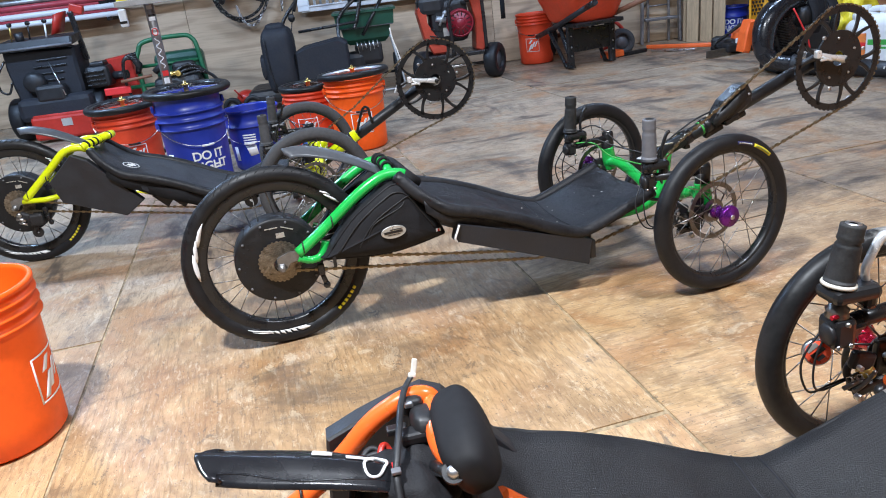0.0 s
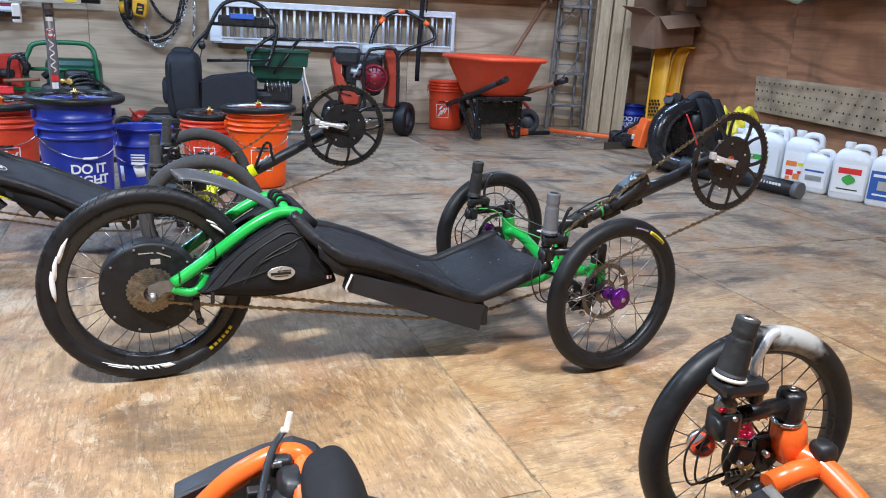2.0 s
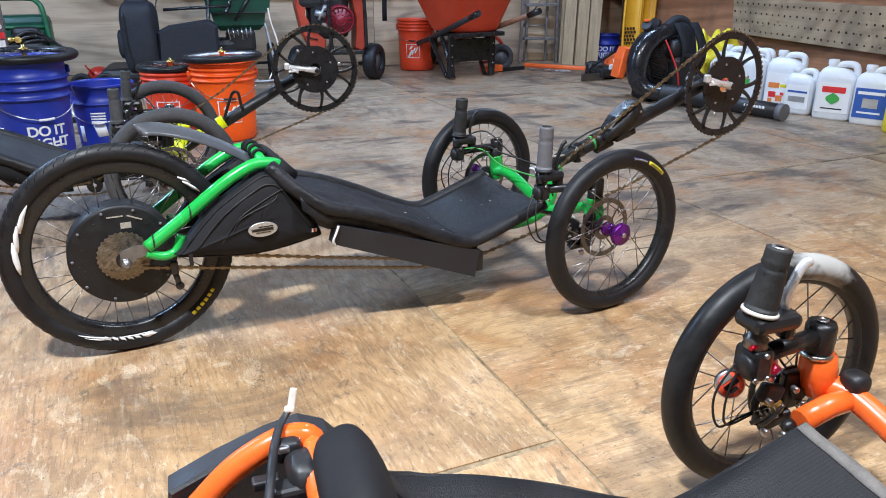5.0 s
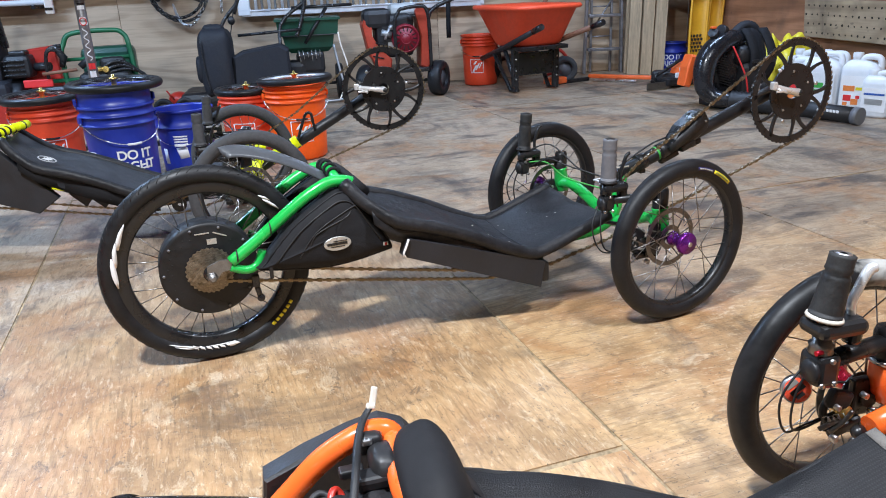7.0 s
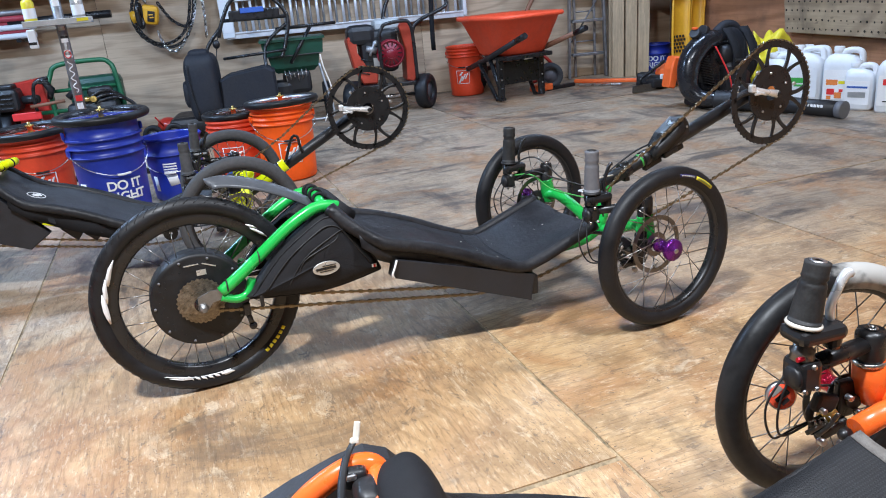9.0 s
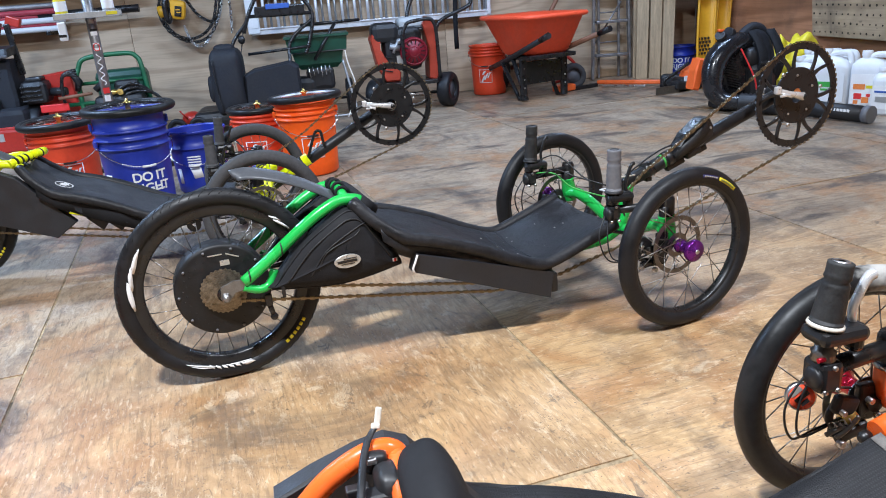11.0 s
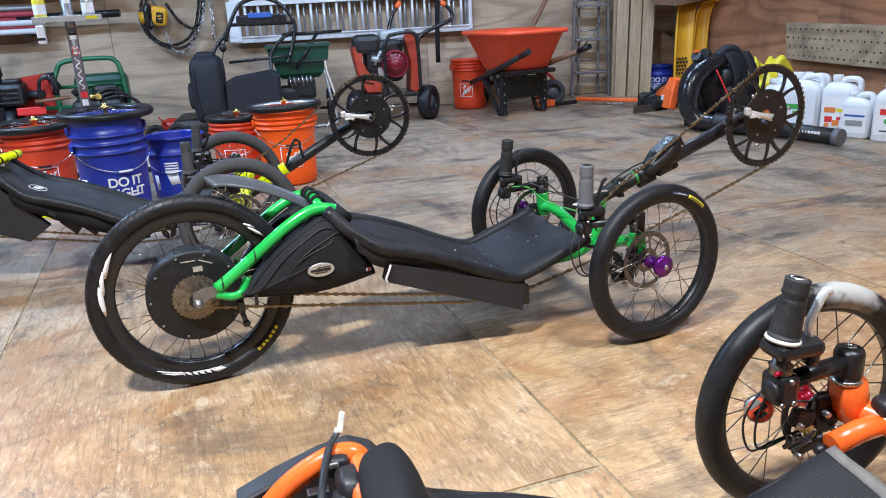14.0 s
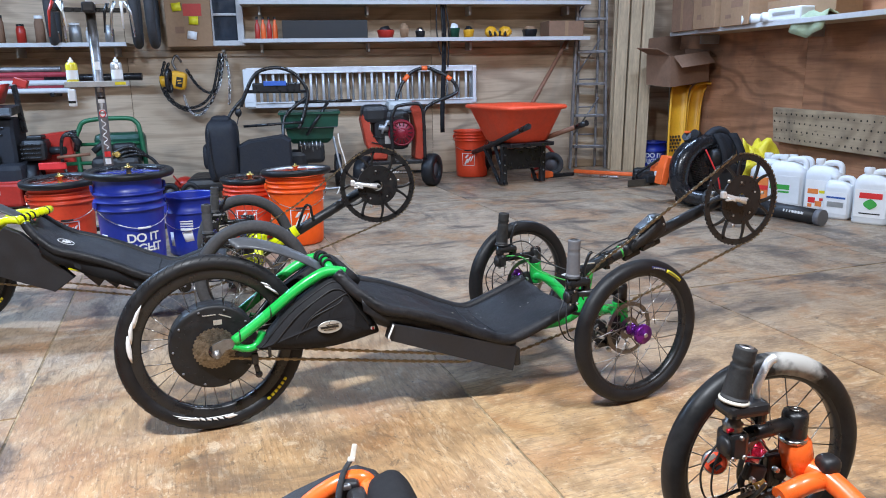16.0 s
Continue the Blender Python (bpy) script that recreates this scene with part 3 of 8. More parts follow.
def wheel(trike, at, name, R, r, rim_in, hub_mat, n_spokes, rear, cover_label, spoke_r0, tread=0, prints=True, tyre_mat=None):
    rim = part(name, M().lathe([(rim_in, -0.008), (rim_in + 0.004, -0.0115), (R - 1.7 * r, -0.0125), (R - 1.4 * r, -0.0105), (R - 1.4 * r, 0.0105), (R - 1.7 * r, 0.0125), (rim_in + 0.004, 0.0115), (rim_in, 0.008), (rim_in, -0.008)], 64, SIDE), BLACK, trike, "black alloy rim", at)
    part("tyre", tyre_mesh(R, r, tread), tyre_mat or RUBBER, rim, "black rubber tyre")
    sp = M().bar((0, 0, spoke_r0), (0, 0, rim_in + 0.002), 0.0011, 5).mesh("spoke")
    sp.materials.append(SPOKE)
    for k in range(n_spokes):
        side = -1 if k % 2 else 1
        lean = math.degrees(math.atan2(side * (0.014 if rear else 0.024), rim_in - spoke_r0))
        skew = 16 * (1 if (k // 2) % 2 else -1) if not rear else 10 * (1 if (k // 2) % 2 else -1)
        m = pose(0, 0, 0, 0, 360 * k / n_spokes, 0) @ Matrix.Translation((0, 0, rim_in)) @ pose(0, 0, 0, lean, skew, 0) @ Matrix.Translation((0, 0, -rim_in))
        part("spoke", sp, SPOKE, rim, at=m)
    return rim


def rear_wheel(trike, R, board):
    at = pose(0, 0, R)
    w = wheel(trike, at, "rear_wheel", R, 0.0195, 0.164, BLACK, 32, True, "", 0.1, tread=64)
    motor = M().lathe([(0.012, -0.03), (0.097, -0.03), (0.102, -0.0285), (0.104, -0.026), (0.104, 0.026), (0.102, 0.0285), (0.097, 0.03), (0.012, 0.03)], 64, SIDE)
    for q in range(44):
        a = 2 * math.pi * q / 44
        motor.lathe([(0.0001, 0.0306), (0.0015, 0.0306), (0.0015, 0.029)], 6, pose((0.085 if q % 2 else 0.078) * math.cos(a), 0, (0.085 if q % 2 else 0.078) * math.sin(a), 90))
    part("motor_hub", motor, HUB, w, "flat black motor hub")
    for q in range(10):
        a = 2 * math.pi * q / 10
        part("bolt", M().lathe([(0.0001, 0.0325), (0.003, 0.0325), (0.003, 0.028)], 8, pose(0.095 * math.cos(a), 0, 0.095 * math.sin(a), 90)), GREY_PLASTIC, w)
    for q, rr in enumerate((0.05, 0.0455, 0.041, 0.0365, 0.032, 0.0275, 0.023)):
        n = 30 - 3 * q
        out = []
        for i in range(2 * n):
            a = math.pi * i / n
            d = rr + (0.0022 if i % 2 else -0.0012)
            out.append((d * math.cos(a), d * math.sin(a)))
        part("sprocket", M().prism(out, 0.036 + 0.0036 * q, 0.0374 + 0.0036 * q, SIDE), CASSETTE, w)
        part("spacer", M().lathe([(0.0001, 0.0374 + 0.0036 * q), (rr - 0.006, 0.0374 + 0.0036 * q), (rr - 0.006, 0.0396 + 0.0036 * q), (0.0001, 0.0396 + 0.0036 * q)], 24, SIDE), BLACK, w)
    part("axle", M().bar((0, -0.098, 0), (0, 0.075, 0), 0.0045).lathe([(0.0001, 0.093), (0.0085, 0.093), (0.0085, 0.083), (0.012, 0.083), (0.012, 0.081)], 6, SIDE), DROPOUT, w, "dull axle and nut")
    part("badge_print", M().box((0.012, -0.0306, 0.062), (0.02, 0.0012, 0.012)).box((-0.006, -0.0306, 0.082), (0.03, 0.0012, 0.0025)).box((0.03, -0.0306, 0.076), (0.03, 0.0012, 0.0025), 0, pose(0, 0, 0, 0, 24, 0).to_3x3()), SILVER, w, "small printed bars")
    def shard(pts, name="script_mark"):
        """A white sliver along (angle, radius, half width) triples."""
        rows = [[], []]
        for a, rr, hw in pts:
            for row, d in ((0, -hw), (1, hw)):
                q = rr + d
                y = -0.0172 - 0.0032 * min(1, max(0, (q - 0.1835) / 0.0165))
                rows[row].append((q * math.cos(radians(a)), y, q * math.sin(radians(a))))
        part(name, M().sheet(rows, 0.0014), WHITE, w, "white slanted script bar")

    for a0 in (236,):
        shard([(a0, 0.1955, 0.0003), (a0 + 6, 0.193, 0.0014), (a0 + 14, 0.1905, 0.0018), (a0 + 20, 0.189, 0.0008)])
        shard([(a0 + 4, 0.1975, 0.0003), (a0 + 12, 0.195, 0.0012), (a0 + 18, 0.1925, 0.0004)])
        for k in range(6):
            b = a0 + 15 + 4.3 * k
            shard([(b, 0.1868, 0.0008), (b + 1.2, 0.190, 0.0028), (b + 3.2, 0.1915, 0.0022), (b + 4.0, 0.195, 0.0007)])
        shard([(a0 + 24, 0.1875, 0.0005), (a0 + 34, 0.1865, 0.0013), (a0 + 44, 0.1865, 0.0006)])
        shard([(a0 + 39, 0.191, 0.0045), (a0 + 41, 0.191, 0.005), (a0 + 44, 0.192, 0.003), (a0 + 46, 0.194, 0.0006)])
    shard([(34, 0.196, 0.0006), (38, 0.193, 0.003), (43, 0.19, 0.0028), (46, 0.188, 0.0008)])
    shard([(42, 0.196, 0.0006), (46, 0.193, 0.0026), (50, 0.19, 0.0008)])
    shard([(141, 0.196, 0.0006), (147, 0.194, 0.004), (153, 0.191, 0.005), (158, 0.188, 0.002)])
    shard([(154, 0.196, 0.001), (160, 0.193, 0.0045), (166, 0.189, 0.0045), (170, 0.186, 0.001)])
    shard([(164, 0.197, 0.001), (169, 0.193, 0.005), (175, 0.19, 0.0055), (180, 0.188, 0.004), (184, 0.187, 0.0012)])
    for q in range(6):
        part("tyre_print", ring_patch(0.196, 0.2035, 306 + 3.6 * q, 308.4 + 3.6 * q, -0.0192, 0.0, 2), YELLOW_MARK, w, "yellow lettering bars")
    return w


def front_wheel(trike, x, y, R, steer, hub_mat, side, tyre_mat=None, dirty=False):
    """side is -1 for the trike's right, +1 for its left; the hub's cap faces out."""
    w = wheel(trike, pose(x, y, R, 0, 0, steer), "front_wheel", R, 0.0205, 0.15, hub_mat, 28, False, "", 0.022, prints=False, tyre_mat=tyre_mat)
    m = pose(0, 0, 0, 90 if side < 0 else -90)
    part("hub", M().lathe([(0.0001, 0.036), (0.009, 0.036), (0.0095, 0.034), (0.0235, 0.032), (0.026, 0.029), (0.0265, 0.021), (0.025, 0.018), (0.0165, 0.014), (0.013, -0.012), (0.017, -0.016), (0.017, -0.022), (0.012, -0.03), (0.0001, -0.03)], 28, m), hub_mat, w, "anodised flanged hub")
    part("axle_bolt", M().lathe([(0.0001, 0.0385), (0.005, 0.0385), (0.0062, 0.0365), (0.0062, 0.034)], 12, m), STEEL, w)
    at = pose(0, -side * 0.031, 0, 90)
    rot = M().disc(0.0605, 0.072, -0.0009, 0.0009, 44, at).disc(0.018, 0.03, -0.0012, 0.0012, 28, at)
    for k in range(10):
        a = 2 * math.pi * k / 10
        rot.tube([at @ Vector((rr * math.cos(a + t), rr * math.sin(a + t), 0)) for rr, t in ((0.028, 0.0), (0.045, 0.16), (0.062, 0.22))], 0.0019, 5)
    part("brake_disc", rot, DARK_STEEL, w, "thin steel brake disc")
    if not dirty:
        part("tyre_print", ring_patch(0.1705, 0.1785, 46, 65, side * 0.0199, 0.0, 8), YELLOW_MARK, w, "yellow printed patch")
        part("tyre_print", ring_patch(0.1722, 0.1768, 48, 63, side * 0.0207, 0.0, 8), DULL_GREEN, w, "dull green print on the yellow patch")
        part("tyre_print", ring_patch(0.1705, 0.1785, 66, 82, side * 0.0199, 0.0, 8), NAVY, w, "dark blue printed patch")
        for q in range(6):
            part("tyre_print", ring_patch(0.173, 0.1762, 67.5 + 2.3 * q, 69 + 2.3 * q, side * 0.0207, 0.0, 2), SILVER, w, "pale lettering bars")
    return w


SEAT = [(0.295, 0.392), (0.33, 0.352), (0.39, 0.308), (0.47, 0.282), (0.56, 0.246), (0.65, 0.202), (0.72, 0.176), (0.765, 0.18), (0.85, 0.209), (0.935, 0.239)]


def chain_run(pts, name, trike, pitch=0.0108):
    """A chain as paired side plates and rollers along a line."""
    line = [Vector(p) for p in pts]
    m = M()
    for a, b in zip(line, line[1:]):
        d = b - a
        n = max(int(d.length / pitch), 1)
        u = d.normalized()
        up = u.cross(Vector((0, 1, 0))).normalized()
        rot = Matrix((u, Vector((0, 1, 0)), up)).transposed()
        for i in range(n):
            c = a + d * ((i + 0.5) / n)
            w = 0.0032 if i % 2 else 0.0022
            for s in (-1, 1):
                m.box(c + Vector((0, s * w, 0)), (pitch * (1.0 if i % 2 else 0.8), 0.0012, 0.0066 if i % 2 else 0.004), 0, rot)
            m.box(c, (0.004, 0.005, 0.0042), 0, rot)
    return part(name, m, CHAIN, trike, "oily brown roller chain")


def chainring(trike, cx, cz, R, y, arm_turn):
    teeth, out = 60, []
    for i in range(2 * teeth):
        a = math.pi * i / teeth
        d = R + (0.002 if i % 2 else -0.0018)
        out.append((d * math.cos(a), d * math.sin(a)))
    at = pose(cx, y, cz)
    rim = M()
    k = len(out)
    inner = [((R - 0.0185) * math.cos(math.pi * i / teeth), (R - 0.0185) * math.sin(math.pi * i / teeth)) for i in range(k)]
    vs = [SIDE @ Vector((x, z, h)) for h in (-0.002, 0.002) for ring in (out, inner) for x, z in ring]
    fs = []
    for i in range(k):
        j = (i + 1) % k
        fs += [(i, j, k + j, k + i), (2 * k + i, 3 * k + i, 3 * k + j, 2 * k + j), (i, 2 * k + i, 2 * k + j, j), (k + i, k + j, 3 * k + j, 3 * k + i)]
    rim.add(vs, fs, True)
    ring = part("chainring", rim, BLACK, trike, "large black toothed chainring", at)
    sp = M()
    for s in (-1, 1):
        rows = []
        for q in range(9):
            f = q / 8
            rr = 0.068 + (R - 0.009 - 0.068) * f
            a = radians(s * (4 + 11 * f ** 1.4))
            hw = 0.0074 - 0.0022 * math.sin(math.pi * f)
            rows.append([(rr * math.cos(a) - s * hw * math.sin(a), -0.0, rr * math.sin(a) + hw * math.cos(a)), (rr * math.cos(a) + s * hw * math.sin(a), 0.0, rr * math.sin(a) - hw * math.cos(a))])
        sp.sheet(rows, 0.004)
    spm = sp.mesh("arm")
    spm.materials.append(BLACK)
    for q in range(6):
        part("arm", spm, BLACK, ring, at=pose(0, 0, 0, 0, 60 * q + 12, 0))
    part("carrier", M().disc(0.02, 0.076, -0.003, 0.003, 40, SIDE), BLACK, ring, "black round carrier plate")
    for q in range(5):
        a = 2 * math.pi * q / 5 + 0.4
        part("bolt", M().lathe([(0.0001, 0.0052), (0.0035, 0.005), (0.0035, 0.002)], 8, pose(0.055 * math.cos(a), 0, 0.055 * math.sin(a), 90)), STEEL, ring)
    for q in range(3):
        a = 2 * math.pi * q / 3 + 0.2
        part("bolt", M().lathe([(0.0001, 0.0065), (0.0055, 0.006), (0.0055, 0.002)], 10, pose(0.082 * math.cos(a), 0, 0.082 * math.sin(a), 90)), STEEL, ring)
    for s, name in ((-1, "crank_arm"), (1, "crank_arm")):
        t = arm_turn + (0 if s < 0 else 180)
        u = Vector((math.cos(radians(t)), 0, math.sin(radians(t))))
        yy = -0.022 if s < 0 else 0.13
        c = part(name, M().tube([Vector((0, yy, 0)) - u * 0.008, Vector((0, yy, 0)), Vector((0, yy * 1.0, 0)) + u * 0.045, Vector((0, yy, 0)) + u * 0.088, Vector((0, yy, 0)) + u * 0.098], [0.006, 0.011, 0.0075, 0.009, 0.005], 12), POLISH, ring, "polished silver crank arm")
        part("crank_bolt", M().lathe([(0.0001, 0.034), (0.0065, 0.034), (0.0075, 0.031), (0.0075, 0.02)], 12, pose(0, 0, 0, 90)) if s < 0 else M().bar((0, 0.1, 0), (0, 0.14, 0), 0.006), BLACK if s < 0 else STEEL, ring)
        if s < 0:
            tip = Vector((0, yy, 0)) + u * 0.092
            part("pedal_clamp", M().box(tip + Vector((-0.004, -0.004, 0.004)), (0.016, 0.014, 0.02), 0.003).box(tip + Vector((0.016, -0.012, -0.012)), (0.034, 0.006, 0.006), 0.002).bar(tip + Vector((0, 0.0, 0)), tip + Vector((0.03, -0.02, -0.016)), 0.003), POLISH, ring, "bright clamp on the crank")
    return ring


def trike_frame(t, paint, name_paint, rise=0.0, under=None):
    tubes = ((-1, "rear_stay"), (1, "rear_stay"))
    for s, nm in tubes:
        y = s * 0.078
        pts = smooth([(0.042, y * 1.0, 0.249), (0.1, y, 0.287), (0.19, y, 0.352), (0.24, y, 0.381), (0.275, y * 0.97, 0.392), (0.315, y * 0.92, 0.385), (0.335, y * 0.85, 0.362)], 5)
        if name_paint == "neon yellow":
            pts = smooth([(0.042, y, 0.247), (0.1, y, 0.296), (0.16, y, 0.348), (0.196, y, 0.38), (0.215, y, 0.391), (0.24, y, 0.397), (0.27, y * 0.98, 0.394), (0.3, y * 0.92, 0.378)], 5)
        if rise:
            k = -0.004 if s > 0 else -0.04
            pts = smooth([(0.042, y, 0.249), (0.1, y, 0.288), (0.15, y, 0.324 + k), (0.186, y, 0.357 + k), (0.217, y, 0.386 + k), (0.245, y, 0.402 + k), (0.268, y, 0.408 + k), (0.284, y * 0.97, 0.403 + k), (0.29, y * 0.93, 0.38 + k)], 5)
        st = part(nm, M().tube(pts, 0.0128 if not rise else 0.0112, 14), paint, t, name_paint + " painted tube")
        low = smooth([(0.04, y, 0.238), (0.07, y, 0.226), (0.095, y * 0.95, 0.232), (0.11, y * 0.9, 0.262)], 4)
        if name_paint == "neon yellow":
            low = [(0.03, y, 0.24), (0.1, y, 0.236), (0.175, y * 0.95, 0.242)]
        part("brace", M().tube(low, 0.0095, 10), paint, st)
        part("dropout", M().prism([(-0.01, -0.01), (0.009, -0.011), (0.02, 0.003), (0.05, 0.008), (0.052, 0.027), (0.02, 0.03), (-0.008, 0.02)], y - 0.0, y + s * 0.005, Matrix.Translation((0, 0, 0.228)) @ pose(0, 0, 0, 90) @ Matrix.Diagonal((1, 1, -1, 1))), DROPOUT, st, "bare metal dropout plate")
        for f, zz in ((0.13, 0.309), (0.055, 0.26)):
            part("cable_tie", M().tube(arc((f, y, zz), 0.0142, 0, 360, 12, "yz"), 0.0016, 5, closed=False), BLACK_MATT, st)
    if not rise:
        part("head_tube", M().tube(smooth([(0.285, -0.073, 0.39), (0.285, -0.03, 0.402), (0.285, 0.03, 0.402), (0.285, 0.073, 0.39)], 5), 0.011, 12), paint, t, name_paint + " cross tube")
    part("main_tube", M().tube(smooth([(0.33, 0, 0.305), (0.42, 0, 0.232), (0.56, 0, 0.175), (0.7, 0, 0.122), (0.84, 0, 0.132), (0.93, 0, 0.142)], 6), 0.019, 16), under or paint, t, "main tube under the seat")
    part("front_tube", M().tube(smooth([(0.92, 0, 0.141), (1.0, 0, 0.148), (1.05, 0, 0.185), (1.07, 0, 0.285)], 6), 0.019, 16), paint, t, name_paint + " front tube")
    fat, kx = (1.32, 1.034) if rise else (1.0, 1.026)
    for s in (-1, 1):
        run = [(1.05, 0, 0.16), (1.05, s * 0.06, 0.175), (1.042, s * 0.13, 0.204), (1.032, s * 0.19, 0.222), (kx - 0.004, s * 0.228, 0.216)]
        if rise:
            run = [(1.05, 0, 0.155), (1.066, s * 0.07, 0.168), (1.068, s * 0.13, 0.186), (1.058, s * 0.19, 0.206), (1.038, s * 0.226, 0.21)]
        arm = part("cross_arm", M().tube(smooth(run, 6), 0.0155 if not rise else 0.0178, 14), paint, t, name_paint + " painted arm")
        part("kingpin", M().lathe([(0.0001, -0.035), (0.016 * fat, -0.035), (0.0185 * fat, -0.03), (0.0205 * fat, 0.0), (0.0185 * fat, 0.026), (0.0195, 0.03), (0.0195, 0.034), (0.012, 0.036), (0.0001, 0.036)], 18, pose(kx, s * 0.23, 0.228, 0, -8, 0)), paint, arm)
        part("kingpin_cap", M().lathe([(0.0001, 0.062), (0.008, 0.062), (0.0165, 0.058), (0.0165, 0.04), (0.0175, 0.038), (0.0175, 0.034)], 16, pose(kx, s * 0.23, 0.228, 0, -8, 0)), BLACK, arm, "black clamp on the kingpin")


def knuckle(t, s, lever=False, reflector=None, grip_mat=None):
    """Steering stem, grip, lever, brake and cables of one side."""
    hx, hy = 1.02, s * 0.23
    gx, gy = 0.892, s * 0.206
    big = 1.0 if lever else 0.82
    stem = part("steering_stem", M().tube([(hx + 0.004, hy, 0.288), (gx, gy, 0.292)], 0.0125 * big, 14).lathe([(0.0001, 0.262), (0.019 * big, 0.262), (0.021 * big, 0.268), (0.021 * big, 0.302), (0.0185 * big, 0.308), (0.0001, 0.308)], 22, pose(hx + 0.004, hy, 0)), BLACK, t, "black steering stem")
    part("bolt", M().lathe([(0.004, 0.308), (0.0085, 0.309), (0.0085, 0.312), (0.004, 0.312), (0.004, 0.308)], 14, pose(hx + 0.004, hy, 0)), STEEL, stem)
    part("clamp_ring", M().lathe([(0.019 * big, 0.256), (0.0225 * big, 0.256), (0.0225 * big, 0.262), (0.019 * big, 0.262)], 22, pose(hx + 0.004, hy, 0)), STEEL, stem, "bright ring under the clamp")
    b = part("clamp_block", M().box((gx - 0.006, gy, 0.286), (0.036 * big, 0.04 * big, 0.046 * big), 0.008), BLACK, stem, "black clamp block")
    part("end_cap", M().lathe([(0.0001, 0.006), (0.014, 0.005), (0.017, 0.0), (0.0001, 0)], 18, pose(gx - 0.006 - 0.018 * big, gy - 0.006, 0.286, 0, -90, 0)), BLACK_MATT, b)
    for dx, dz in ((-0.012, -0.017), (0.008, -0.017), (0.0, 0.017)):
        part("bolt", M().lathe([(0.0001, 0.004), (0.0034, 0.004), (0.0038, 0.0)], 8, pose(gx - 0.006 + dx, gy - 0.0196 * big, 0.286 + dz, 90)), STEEL, b)
    part("collar", M().lathe([(0.0001, 0.0), (0.0155 * big, 0.0), (0.0165 * big, 0.003), (0.0145 * big, 0.008), (0.0165 * big, 0.013), (0.012 * big, 0.016), (0.012 * big, 0.03), (0.0001, 0.03)], 18, pose(gx - 0.008, gy, 0.307)), DARK_STEEL if lever else BLACK, stem, "small clamp collar")
    if lever:
        part("bolt", M().bar((gx - 0.026, gy - 0.012, 0.314), (gx - 0.016, gy - 0.012, 0.314), 0.0035), RED_ANO, stem)
    g0, g1 = Vector((gx - 0.009, gy, 0.36)), Vector((gx + 0.006, gy, 0.444))
    if not lever:
        g0, g1 = Vector((gx - 0.002, gy, 0.338)), Vector((gx + (0.0 if s < 0 else 0.006), gy, 0.436))
    n, ax = (g1 - g0).length, (g1 - g0).normalized()
    rot = Matrix.Translation(g0) @ ax.to_track_quat("Z", "Y").to_matrix().to_4x4()
    r0, r1 = (0.021, 0.0165) if lever else (0.0185, 0.0165)
    prof = [(0.0001, 0.0), (r0, 0.0), (r0, 0.006)]
    for i in range(1, 20):
        f = i / 20
        rr = r0 + (r1 - r0) * min(1, f * 1.25)
        if not lever and i % 2:
            rr -= 0.0007
        if i in (14, 15):
            rr -= 0.0022 if i == 14 else -0.0008
        prof.append((rr, n * f))
    prof += [(r1, n * 0.985), (r1 - 0.0025, n), (r1 - 0.005, n), (0.0001, n - 0.001)]
    grip = part("grip", M().lathe(prof, 22, rot), grip_mat or RUBBER_GREY, t, "ribbed rubber hand grip")
    part("grip_collar", M().lathe([(0.014, -0.004), (r0 + 0.0022, -0.004), (r0 + 0.003, -0.002), (r0 + 0.0022, 0.001), (0.014, 0.002)], 22, rot), PALE if lever else BLACK_MATT, grip, "thin ring under the grip")
    part("grip_cap", M().lathe([(0.005, n + 0.0008), (0.0105, n + 0.0012), (0.0112, n - 0.001)], 16, rot), STEEL if lever else BLACK, grip)
    part("shifter", M().box(g0 + Vector((0.016, 0, -0.015)), (0.074 * big, 0.05 * big, 0.022), 0.009).box(g0 + Vector((0.046 * big, -0.002, -0.026)), (0.02, 0.024, 0.042 * big), 0.007), BLACK, stem, "black lever clamp body")
    lev = [g0 + Vector((0.044 * big, 0.0, -0.014)), g0 + Vector((0.04 * big, 0.0, 0.012)), g0 + Vector((0.048 * big, 0, 0.034)), g0 + Vector((0.056 * big, 0, 0.05)), g0 + Vector((0.062 * big, 0, 0.057)), g0 + Vector((0.068 * big, 0, 0.058))]
    line = smooth(lev, 4)
    wide = [0.0055, 0.0075] if lever else [0.004, 0.0045]
    part("brake_lever", M().tube(line, [wide[0] + (wide[1] - wide[0]) * k / (len(line) - 1) for k in range(len(line))], 8), POLISH if lever else BLACK, stem, "bent brake lever")
    part("caliper", M().box((0.985, s * 0.252, 0.175), (0.034, 0.02, 0.05), 0.006).box((0.97, s * 0.245, 0.155), (0.05, 0.012, 0.016), 0.004).bar((0.975, s * 0.238, 0.19), (0.975, s * 0.262, 0.19), 0.008), BLACK, t, "black disc brake caliper")
    part("mount", M().box((1.0, s * 0.243, 0.197), (0.03, 0.014, 0.06), 0.004).bar((1.005, s * 0.228, 0.196), (1.012, s * 0.262, 0.194), 0.011), BLACK, t, "black axle mount")
    near = -1 if s > 0 else 1
    cal = part("caliper_arm", M().box((0.956, s * 0.24 + near * 0.006, 0.205), (0.04, 0.016, 0.03), 0.006, pose(0, 0, 0, 0, 20, 0).to_3x3()).box((0.975, s * 0.236, 0.155), (0.055, 0.014, 0.018), 0.005, pose(0, 0, 0, 0, -14, 0).to_3x3()).tube(smooth([(0.95, s * 0.24, 0.21), (0.935, s * 0.238, 0.19), (0.945, s * 0.238, 0.168), (0.965, s * 0.24, 0.16)], 4), 0.006, 8), BLACK_MATT, t, "black brake arm with bolts")
